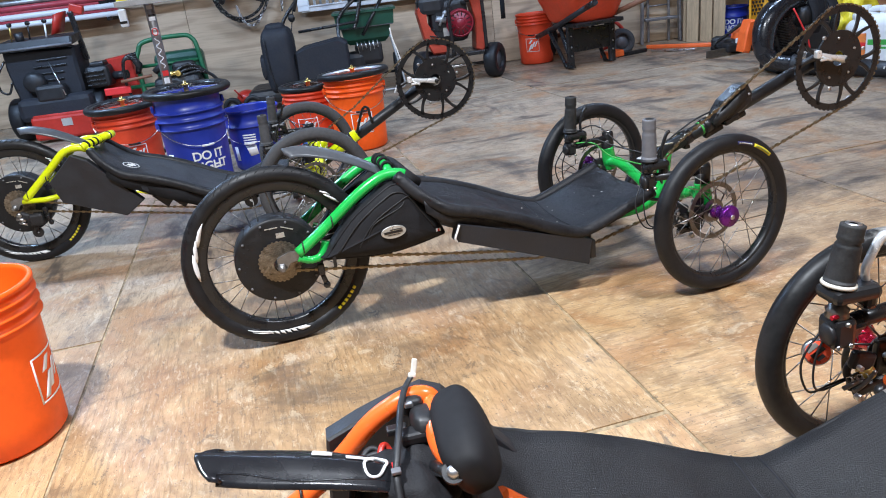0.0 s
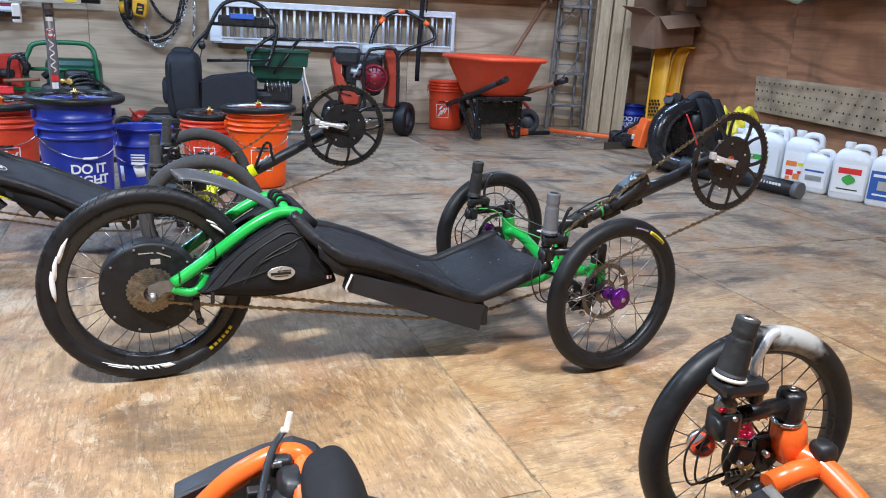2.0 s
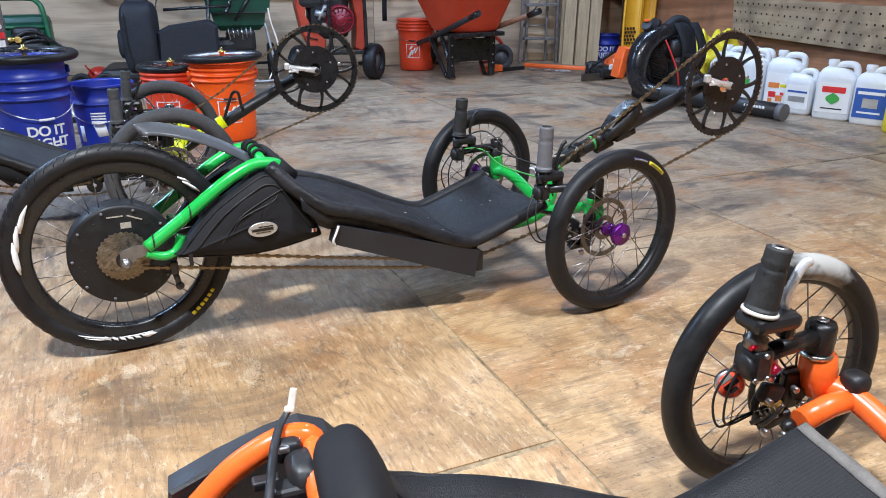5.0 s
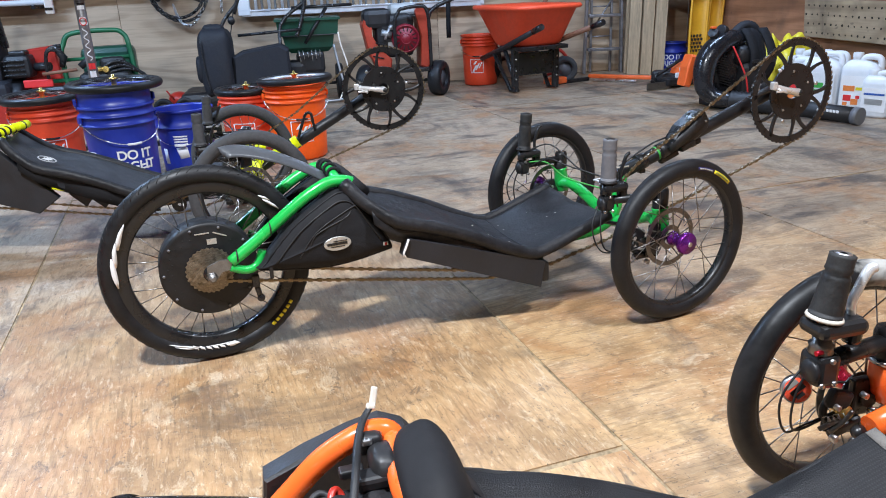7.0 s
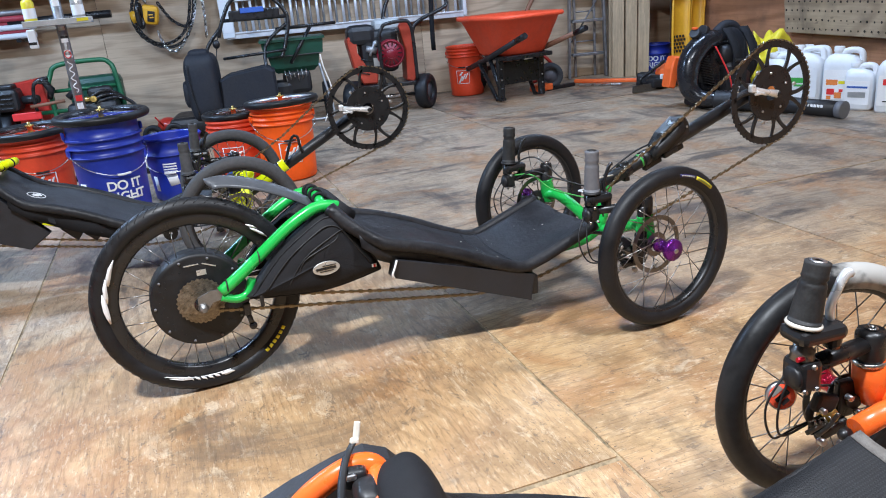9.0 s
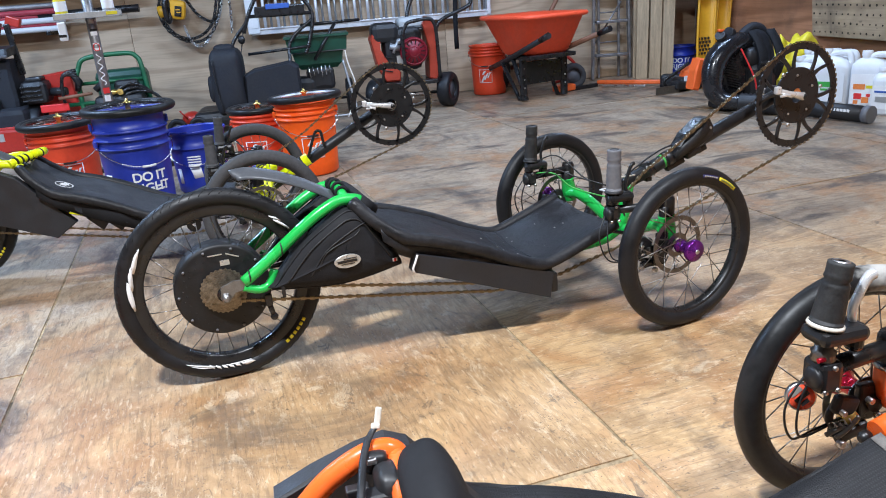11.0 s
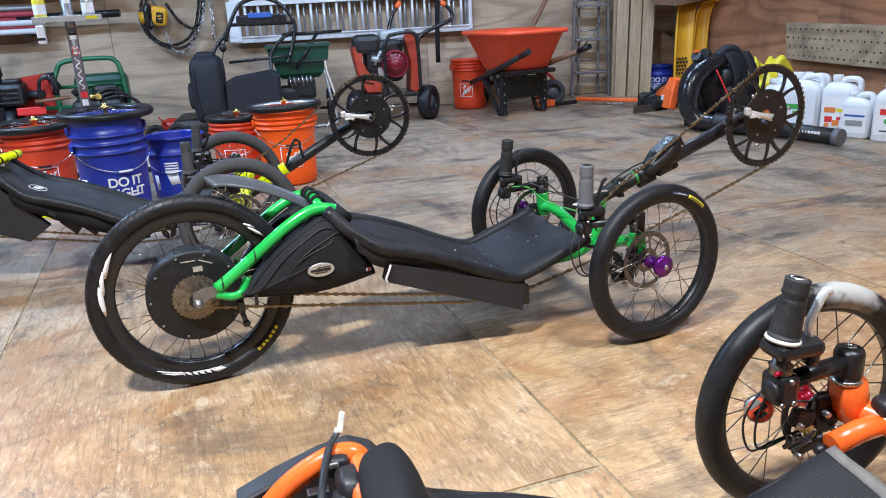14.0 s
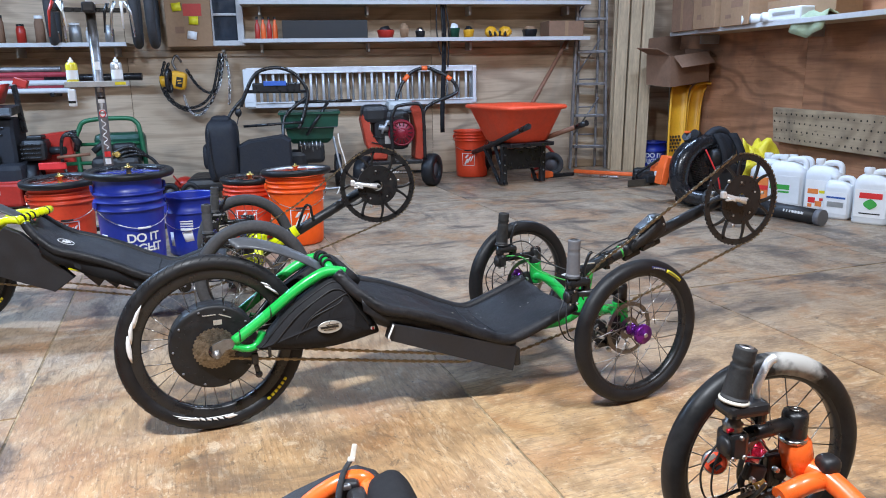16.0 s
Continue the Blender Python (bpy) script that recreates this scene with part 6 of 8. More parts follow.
part("chute", M().sheet([[(0.03 + 0.08 * u + 0.05 * v, 0.06 - 0.09 * math.sin(3.14 * u), 0.68 + 0.13 * v + 0.02 * u) for u in (0, 0.25, 0.5, 0.75, 1)] for v in (0, 0.5, 1)], 0.012).box((0.25, 0.02, 0.835), (0.09, 0.05, 0.06), 0.008, pose(0, 0, 0, 0, 20, 0).to_3x3()), RED_PAINT, sb, "red discharge chute")
part("arm", M().box((0.23, -0.02, 0.66), (0.035, 0.03, 0.33), 0.006, pose(0, 0, 0, 0, -5, 0).to_3x3()), BLACK, sb, "black upright arm")
part("auger_housing", M().lathe([(0.0001, -0.2), (0.1, -0.2), (0.105, -0.19), (0.105, 0.19), (0.1, 0.2), (0.0001, 0.2)], 28, pose(0.06, -0.18, 0.11, 0, 90, 0)).box((0.06, -0.2, 0.1), (0.4, 0.22, 0.16), 0.02), RED_PAINT, sb, "red auger housing")
part("label", M().box((0.1, -0.312, 0.13), (0.07, 0.003, 0.05), 0), SILVER, sb, "pale label with bars")
part("lower_body", M().box((0.02, -0.1, 0.22), (0.5, 0.3, 0.16), 0.04), DARK_CLOTH, sb, "black gear casing")
part("chute_rod", M().tube([(0.12, -0.25, 0.3), (0.05, -0.2, 0.52)], 0.004, 6), STEEL, sb)
for s in (-1, 1):
    wheel_block(sb, s * 0.28, -0.05, 0.15, 0.09, turn=90)
part("hose", M().tube(smooth([(-0.25, -0.15, 0.56), (-0.3, -0.2, 0.47), (-0.31, -0.2, 0.38), (-0.26, -0.2, 0.35), (-0.22, -0.2, 0.42)], 6), 0.008, 8), BLACK, sb)

tb = thing("red_generator", pose(-1.34, 6.0, 0), "red metal generator with black engine", "generator")
part("body", M().prism([(-0.12, 0.1), (0.13, 0.1), (0.11, 0.47), (0.06, 0.49), (-0.12, 0.47)], -0.16, 0.02, pose(0, 0, 0, 90), 0.012), RED_PAINT, tb, "red painted cabinet")
part("engine", M().box((-0.09, -0.12, 0.38), (0.16, 0.16, 0.15), 0.03).box((-0.08, -0.13, 0.465), (0.1, 0.1, 0.03), 0.01).bar((0.0, -0.12, 0.37), (0.1, -0.14, 0.37), 0.028).box((0.07, -0.15, 0.37), (0.06, 0.03, 0.03), 0.006), BLACK_MATT, tb, "black engine block")
for q in range(4):
    part("fin", M().box((-0.1, -0.205, 0.33 + 0.03 * q), (0.13, 0.014, 0.009), 0.002), BLACK, tb)
part("base", M().box((0, -0.05, 0.06), (0.34, 0.36, 0.12), 0.02), RED_PAINT, tb)
part("plate", M().box((0.02, -0.19, 0.27), (0.18, 0.02, 0.05), 0.006), RED_PR, tb)
for dx in (-0.12, 0.12):
    part("foot", M().box((dx, -0.1, 0.012), (0.05, 0.1, 0.024), 0.004), BLACK, tb)

gp = thing("pressure_washer", pose(-0.96, 5.95, 0, 0, 0, 6), "green tubular framed pressure washer", "pressure washer")
fr = smooth([(-0.2, -0.05, 0.03), (-0.22, 0.0, 0.4), (-0.2, 0.02, 0.5), (-0.14, 0.03, 0.565), (0.1, 0.03, 0.575), (0.18, 0.02, 0.55), (0.21, 0.0, 0.45), (0.24, -0.05, 0.03)], 5)
part("frame", M().tube(fr, 0.016, 12), MACHINE_GREEN, gp, "bent green tube frame")
part("cross_bar", M().bar((-0.3, -0.02, 0.27), (0.2, -0.02, 0.27), 0.014).bar((-0.21, 0, 0.4), (0.2, 0, 0.4), 0.012), MACHINE_GREEN, gp)
part("tank", M().box((0.06, 0.1, 0.36), (0.34, 0.2, 0.22), 0.04), DARK_GREEN, gp, "dark green tank")
part("engine", M().box((0.04, -0.06, 0.2), (0.32, 0.24, 0.24), 0.04).bar((0.0, -0.19, 0.22), (0.0, -0.14, 0.22), 0.08, 24).box((0.1, -0.1, 0.37), (0.16, 0.1, 0.08), 0.03).bar((-0.1, -0.12, 0.36), (-0.02, -0.12, 0.42), 0.022), BLACK_MATT, gp, "dark engine and pump")
part("gauge", M().lathe([(0.0001, 0.02), (0.022, 0.02), (0.024, 0)], 16, pose(-0.02, -0.17, 0.45, 75)), STEEL, gp, "small steel gauge")
part("lance", M().bar((-0.33, -0.14, 0.33), (-0.12, -0.14, 0.345), 0.011), OLD_WOOD, gp, "short brown lance handle")
part("fitting", M().bar((0.06, -0.14, 0.33), (0.06, -0.2, 0.34), 0.02).blob((0.02, -0.17, 0.34), (0.03, 0.02, 0.018), 8), BRASS, gp, "brass pump fitting")
for k in range(3):
    part("hose", M().tube(smooth([(-0.2, -0.08, 0.5 - 0.02 * k), (-0.29, -0.1, 0.46), (-0.3, -0.1, 0.25), (-0.2, -0.14, 0.16), (0.1, -0.16, 0.32 + 0.03 * k), (0.26, -0.1, 0.3), (0.33, -0.1, 0.2)], 6), 0.011, 8), BLACK, gp, "black coiled hose")
part("gun", M().tube([(-0.24, -0.08, 0.5), (-0.2, -0.06, 0.42), (-0.22, -0.06, 0.36)], [0.02, 0.026, 0.018], 10), BLACK, gp)
for s in (-1, 1):
    wheel_block(gp, s * 0.22, 0.08, 0.11, 0.06, turn=90)

mw = thing("lawn_mower", pose(-0.05, 5.88, 0, 0, 0, 0), "black lawn mower with folded loop handle and grass bag", "lawn mower")
part("grass_bag", M().blob((-0.12, -0.06, 0.34), (0.11, 0.16, 0.22), 16, 0.06, 5, None, 0.42).blob((-0.22, -0.1, 0.3), (0.035, 0.1, 0.09), 10, 0.1, 2, None, 0.6).blob((-0.12, -0.08, 0.55), (0.07, 0.07, 0.035), 10, 0.1, 7, None, 0.6), DARK_CLOTH, mw, "black fabric grass bag")
part("chute_cover", M().prism([(-0.02, 0.14), (-0.01, 0.37), (0.05, 0.4), (0.31, 0.435), (0.36, 0.4), (0.36, 0.14)], -0.06, 0.19, pose(0, 0, 0, 90), 0.018), DARK_CLOTH, mw, "black plastic cover")
part("bag_seam", M().tube(smooth([(-0.2, -0.222, 0.5), (-0.19, -0.225, 0.3), (-0.17, -0.22, 0.16)], 4), 0.004, 6), BLACK_MATT, mw)
part("deck", M().box((-0.08, 0.05, 0.1), (0.62, 0.44, 0.1), 0.04), BLACK_MATT, mw)
part("engine", M().blob((-0.42, 0.02, 0.1), (0.07, 0.08, 0.05), 8).bar((-0.44, -0.05, 0.1), (-0.48, -0.08, 0.17), 0.006), RED_PAINT, mw, "red engine shroud")
for dx in (-0.5, -0.36, 0.2):
    wheel_block(mw, dx, -0.16, 0.065, 0.04)
for s in (-1, 1):
    part("handle_leg", M().tube(smooth([(0.22 + s * 0.22 - 0.12, -0.12 + 0.0 * s, 0.3), (0.12 + s * 0.2, 0.0, 0.55), (0.27 + s * 0.23, 0.02, 0.7)], 4), 0.0125, 10), BLACK, mw)
part("handle_loop", M().tube(smooth([(0.02, 0.02, 0.64), (0.06, 0.02, 0.74), (0.13, 0.03, 0.86), (0.22, 0.03, 0.905), (0.33, 0.03, 0.905), (0.43, 0.03, 0.85), (0.5, 0.02, 0.73), (0.46, 0.0, 0.56), (0.42, -0.02, 0.47)], 5), 0.0135, 12), BLACK, mw, "black foam covered loop handle")
part("handle_bar", M().bar((0.06, 0.02, 0.745), (0.5, 0.02, 0.74), 0.012).box((0.28, 0.01, 0.77), (0.34, 0.03, 0.07), 0.01), BLACK, mw)
part("lower_bar", M().bar((0.03, -0.02, 0.5), (0.46, -0.02, 0.52), 0.01).blob((0.0, -0.02, 0.6), (0.025, 0.02, 0.03), 8), BLACK, mw)
part("display", M().box((0.27, -0.008, 0.8), (0.16, 0.01, 0.035), 0.004), BLUE_PR, mw, "blue printed handle panel")
part("cable", M().tube(smooth([(0.03, 0, 0.7), (-0.02, -0.02, 0.5), (-0.06, -0.1, 0.36)], 6), 0.004, 6), BLACK, mw)

sp_ = thing("seed_spreader", pose(0.455, 6.1, 0), "dark green push spreader with hopper", "spreader")
hop = [(0.35, 0.13, 0.08), (0.385, 0.165, 0.11), (0.47, 0.18, 0.13), (0.476, 0.205, 0.16), (0.57, 0.215, 0.175), (0.572, 0.228, 0.19), (0.588, 0.228, 0.19)]
vs, fs = [], []
for z, hx, hy in hop:
    vs += [(-hx, -hy, z), (hx, -hy, z), (hx, hy, z), (-hx, hy, z)]
for q in range(len(hop) - 1):
    fs += [(4 * q + i, 4 * q + (i + 1) % 4, 4 * q + 4 + (i + 1) % 4, 4 * q + 4 + i) for i in range(4)]
top = 4 * (len(hop) - 1)
fs += [(3, 2, 1, 0), (top, top + 1, top + 2, top + 3)]
part("hopper", M().add(vs, fs, True), DARK_GREEN, sp_, "dark green plastic hopper")
part("hopper_edge", M().bar((-0.19, -0.152, 0.474), (0.2, -0.155, 0.474), 0.005), GREY_PLASTIC, sp_, "pale worn hopper edge")
part("gear_box", M().box((0, -0.05, 0.28), (0.2, 0.12, 0.16), 0.03).bar((-0.2, -0.02, 0.12), (0.2, -0.02, 0.12), 0.01).box((-0.12, -0.04, 0.2), (0.18, 0.16, 0.2), 0.04), BLACK_MATT, sp_, "black gear housing")
for q in range(6):
    part("rod", M().bar((-0.08 + 0.03 * q, -0.12, 0.37), (-0.07 + 0.028 * q, -0.13, 0.29 + 0.015 * (q % 3)), 0.005, 6), STEEL, sp_, "bare steel rod")
for s in (-1, 1):
    wheel_block(sp_, s * 0.2, -0.02, 0.13, 0.05, turn=90)
part("leg", M().tube(smooth([(0.17, -0.14, 0.4), (0.2, -0.17, 0.22), (0.23, -0.2, 0.06), (0.2, -0.2, 0.02), (0.05, -0.2, 0.012)], 5), 0.009, 8), RAW_ALU, sp_, "thin grey metal leg")
part("handle", M().bar((-0.03, -0.2, 0.42), (0.14, -0.16, 0.655), 0.012), BLACK, sp_, "black push handle")
part("handle_cross", M().bar((-0.1, -0.16, 0.66), (0.32, -0.14, 0.665), 0.011), BLACK, sp_)

rw = thing("engine_washer", pose(1.08, 6.0, 0, 0, 0, 0), "red engine driven pressure washer with black handle", "pressure washer")
for out in ([(-0.25, 0.52), (-0.235, 0.56), (-0.18, 0.56), (-0.19, 0.46), (-0.13, 0.35), (-0.05, 0.28), (-0.06, 0.22), (-0.16, 0.22), (-0.215, 0.33)], [(0.13, 0.6), (0.16, 0.645), (0.2, 0.64), (0.232, 0.54), (0.235, 0.24), (0.2, 0.2), (0.155, 0.22), (0.165, 0.42)]):
    part("shroud", M().prism(out, -0.1, 0.13, pose(0, 0, 0, 90), 0.012), SHROUD, rw, "orange red side shroud")
for q in range(3):
    part("shroud_slot", M().box((-0.15 + 0.012 * q, -0.135, 0.3 + 0.045 * q), (0.08, 0.01, 0.008), 0.002, pose(0, 0, 0, 0, 14, 0).to_3x3()), BLACK, rw)
part("carburettor", M().bar((-0.12, -0.15, 0.47), (-0.05, -0.15, 0.45), 0.022).bar((-0.1, -0.16, 0.42), (-0.06, -0.16, 0.5), 0.01).lathe([(0.0001, 0.02), (0.018, 0.018), (0.02, 0)], 14, pose(-0.05, -0.15, 0.5, 90)), RAW_ALU, rw, "dull metal carburettor")
part("front_loop", M().tube(smooth([(-0.02, -0.19, 0.2), (-0.03, -0.19, 0.5), (0.0, -0.19, 0.6), (0.04, -0.19, 0.625), (0.16, -0.19, 0.635), (0.2, -0.19, 0.61), (0.215, -0.19, 0.52), (0.225, -0.16, 0.22)], 5), 0.013, 10), BLACK, rw, "black tube guard loop")
part("engine", M().box((-0.02, 0.0, 0.44), (0.28, 0.26, 0.3), 0.05).box((-0.14, -0.04, 0.56), (0.2, 0.2, 0.14), 0.04), BLACK_MATT, rw, "black engine with air filter")
part("recoil_cover", M().lathe([(0.0001, 0.05), (0.03, 0.05), (0.035, 0.04), (0.09, 0.035), (0.1, 0.02), (0.1, 0)], 32, pose(0.05, -0.13, 0.42, 90)), MAROON, rw, "round red recoil starter")
for q in range(14):
    a = 2 * math.pi * q / 14
    part("recoil_slot", M().box((0.05 + 0.065 * math.cos(a), -0.168, 0.42 + 0.065 * math.sin(a)), (0.03, 0.004, 0.007), 0, pose(0, 0, 0, 0, -math.degrees(a), 0).to_3x3()), BLACK, rw)
for k, rr in enumerate((0.035, 0.088)):
    part("recoil_ring", M().tube([(0.05 + rr * math.cos(a), -0.175 + 0.004 * k, 0.42 + rr * math.sin(a)) for a in [2 * math.pi * q / 28 for q in range(28)]], 0.004, 6, closed=True), MAROON, rw)
part("fuel_tank", M().box((0.06, 0.02, 0.61), (0.2, 0.2, 0.09), 0.03), TANK, rw, "pale fuel tank")
part("label", M().box((-0.05, -0.135, 0.37), (0.05, 0.003, 0.06), 0), SILVER, rw)
part("base_plate", M().box((0, 0.0, 0.2), (0.42, 0.34, 0.03), 0.008), BLACK, rw)
for s in (-1, 1):
    wheel_block(rw, s * 0.26 + 0.03, -0.08, 0.125, 0.09, turn=58)
part("axle", M().bar((-0.22, -0.08, 0.115), (0.26, -0.08, 0.115), 0.012), STEEL, rw)
part("handle", M().tube(smooth([(0.0, -0.1, 0.3), (0.02, -0.04, 0.55), (0.06, 0.02, 0.72), (0.15, 0.05, 0.85), (0.27, 0.05, 0.895), (0.38, 0.05, 0.86), (0.48, 0.03, 0.8), (0.52, 0.02, 0.72), (0.46, 0.0, 0.68), (0.3, -0.02, 0.62), (0.24, -0.04, 0.55), (0.22, -0.06, 0.35), (0.2, -0.1, 0.2)], 5), 0.014, 12), BLACK, rw, "bent black tube handle")
part("cross_bar", M().tube(smooth([(0.02, -0.06, 0.5), (0.04, -0.08, 0.56), (0.2, -0.08, 0.56), (0.23, -0.06, 0.5)], 4), 0.013, 10), BLACK, rw)
for p0, p1 in (((0.105, 0.035, 0.8), (0.14, 0.048, 0.84)), ((0.245, 0.05, 0.893), (0.29, 0.05, 0.893)), ((0.44, 0.04, 0.826), (0.475, 0.031, 0.805))):
    part("grip_clip", M().bar(p0, p1, 0.0185, 14), ORANGE_PL, rw, "bright orange grip clip")

# ---- wheelbarrow ----
wb = thing("wheelbarrow", pose(2.03, 5.9, 0, 0, 0, 17.5), "orange red plastic wheelbarrow with black steel legs", "wheelbarrow")


def super_ring(hx, hy, z, cx=0.0, cy=0.0, p=0.35, n=36):
    out = []
    for i in range(n):
        a = 2 * math.pi * i / n
        c, s = math.cos(a), math.sin(a)
        out.append((cx + hx * math.copysign(abs(c) ** p, c), cy + hy * math.copysign(abs(s) ** p, s), z))
    return out


rings = [super_ring(0.162, 0.16, 0.318, 0, -0.02), super_ring(0.190, 0.2, 0.345, 0, -0.02), super_ring(0.261, 0.33, 0.575), super_ring(0.285, 0.36, 0.58), super_ring(0.293, 0.368, 0.595), super_ring(0.283, 0.358, 0.61), super_ring(0.255, 0.325, 0.6), super_ring(0.180, 0.19, 0.355, 0, -0.02), super_ring(0.152, 0.15, 0.335, 0, -0.02)]
vs = [p for r in rings for p in r]
k = 36
fs = [(q * k + i, q * k + (i + 1) % k, (q + 1) * k + (i + 1) % k, (q + 1) * k + i) for q in range(len(rings) - 1) for i in range(k)]
fs += [list(reversed(range(k))), [(len(rings) - 1) * k + i for i in range(k)]]
part("tray", M().add(vs, fs), BARROW, wb, "orange red moulded tray")
for s in (-1, 1):
    h = part("handle", M().tube([(s * 0.12, 0.56, 0.17), (s * 0.2, 0.0, 0.31), (s * 0.255, -0.52, 0.47)], [0.019, 0.02, 0.018], 10), OLD_WOOD if s > 0 else BLACK_MATT, wb, "round barrow handle")
    part("grip", M().tube([(s * 0.247, -0.45, 0.448), (s * 0.257, -0.56, 0.482)], [0.02, 0.021], 12), BLACK, h)
    leg = part("leg", M().tube([(s * 0.2, -0.02, 0.31), (s * 0.17, -0.14, 0.012), (s * 0.17, -0.05, 0.012), (s * 0.19, 0.14, 0.27)], 0.016, 8).box((s * 0.18, -0.12, 0.16), (0.05, 0.03, 0.3), 0.006), BLACK, wb, "black steel leg")
    for z in (0.1, 0.16, 0.24):
        part("bolt", M().lathe([(0.0001, 0.006), (0.006, 0.005), (0.006, 0)], 8, pose(s * 0.18, -0.136, z, 90)), STEEL, leg)
part("leg_plate", M().box((0, -0.12, 0.2), (0.34, 0.012, 0.16), 0.004).box((0, -0.1, 0.315), (0.4, 0.3, 0.03), 0.006), BLACK, wb, "black steel plate between the legs")
wheel_block(wb, 0.0, 0.55, 0.17, 0.08, turn=90)

sh = thing("shovel", pose(0, 0, 0), "long brown wooden handled shovel leaning in the wheelbarrow", "shovel")
part("handle", M().bar((2.14, 6.07, 0.46), (2.68, 6.5, 1.13), 0.017), OLD_WOOD, sh)
part("blade", M().sheet([[(2.14 + 0.6 * d - 0.09 * (1 - e), 6.07 + 0.5 * d - 0.07 * (1 - e), 0.46 - 0.1 * (1 - e) + 0.02 * abs(d)) for d in (-0.1, -0.05, 0, 0.05, 0.1)] for e in (0, 0.5, 1)], 0.004), DARK_STEEL, sh, "dark steel blade")

hb = thing("hand_truck", pose(2.42, 6.15, 0, 0, 0, 20), "dark red hand cart with grey wheel", "cart")
wheel_block(hb, 0.0, 0.0, 0.1, 0.07, rubber=RUBBER_GREY, turn=-30)
part("frame", M().tube(smooth([(-0.1, 0.1, 0.3), (-0.02, 0.02, 0.24), (0.04, 0.0, 0.16), (0.05, 0.0, 0.1)], 4), 0.013, 8).bar((0, 0.0, 0.1), (-0.12, 0.1, 0.05), 0.012), RED_PAINT, hb, "dark red tube frame")
part("base_plate", M().box((-0.14, -0.06, 0.03), (0.16, 0.1, 0.05), 0.01), ORANGE_PL, hb)
part("foot", M().box((0.02, -0.08, 0.015), (0.3, 0.05, 0.03), 0.008), BLACK, hb)

# ---- ladders and lumber ----
ld = thing("extension_ladder", pose(0, 0, 0), "aluminium extension ladder hung flat on the wall", "ladder")
for z in (0.62, 0.895):
    part("rail", M().box((0.93, 6.575, z), (1.9, 0.06, 0.045), 0.004).box((0.93, 6.54, z + (0.02 if z < 0.8 else -0.02)), (1.9, 0.008, 0.012), 0.002), LADDER_ALU, ld, "pale aluminium rail")
for q in range(18):
    part("rung", M().bar((0.09 + 0.1 * q, 6.56, 0.63), (0.09 + 0.1 * q, 6.56, 0.89), 0.0115, 10), LADDER_ALU, ld)
    part("rear_rung", M().bar((0.135 + 0.1 * q, 6.6, 0.63), (0.135 + 0.1 * q, 6.6, 0.89), 0.0095, 10), RAW_ALU, ld)
for x in (0.0, 1.86):
    part("end_cap", M().box((x, 6.57, 0.757), (0.03 if x else 0.09, 0.075, 0.3), 0.006), WHITE_PL if x == 0 else LADDER_ALU, ld)
part("label", M().box((0.0, 6.53, 0.7), (0.07, 0.003, 0.1), 0), WHITE, ld, "white label with bars")

sl = thing("step_ladder", pose(2.88, 6.5, 0, 0, 0, -6), "tall folded grey aluminium step ladder", "ladder")
for s in (-1, 1):
    part("rail", M().box((s * (0.135), 0.0, 0.98), (0.02, 0.05, 1.95), 0.004, pose(0, 0, 0, 0, -s * 1.4, 0).to_3x3()), POLE, sl, "dull aluminium rail")
    part("rear_rail", M().box((s * 0.085, 0.07, 0.95), (0.018, 0.03, 1.88), 0.004), POLE, sl)
for q in range(7):
    part("step", M().box((0, -0.01, 0.2 + 0.27 * q), (0.27 - 0.008 * q, 0.07, 0.022), 0.004), POLE, sl)
    part("rear_bar", M().bar((-0.085, 0.07, 0.3 + 0.24 * q), (0.085, 0.07, 0.3 + 0.24 * q), 0.006), POLE, sl)
for q in range(3):
    part("brace", M().bar((-0.12, 0.05, 0.3 + 0.5 * q), (0.1, 0.05, 0.62 + 0.5 * q), 0.007), POLE, sl)
for q, (x, y, w, d, ln, tilt) in enumerate(((3.075, 6.33, 0.092, 0.04, 2.4, 0.9), (3.165, 6.28, 0.088, 0.045, 2.4, 1.0), (3.245, 6.22, 0.088, 0.05, 2.4, 1.1), (3.13, 6.4, 0.19, 0.04, 2.42, 0.6))):
    b = thing("lumber_board", pose(x, y, 0.0, -tilt * 0.4, tilt * 0.9, -18 + 4 * (q % 2)), "pale sawn lumber board standing on end", "board", "boards standing in the corner")
    part("board", M().box((0, 0, ln / 2), (w, d, ln), 0.003), LUMBER, b)

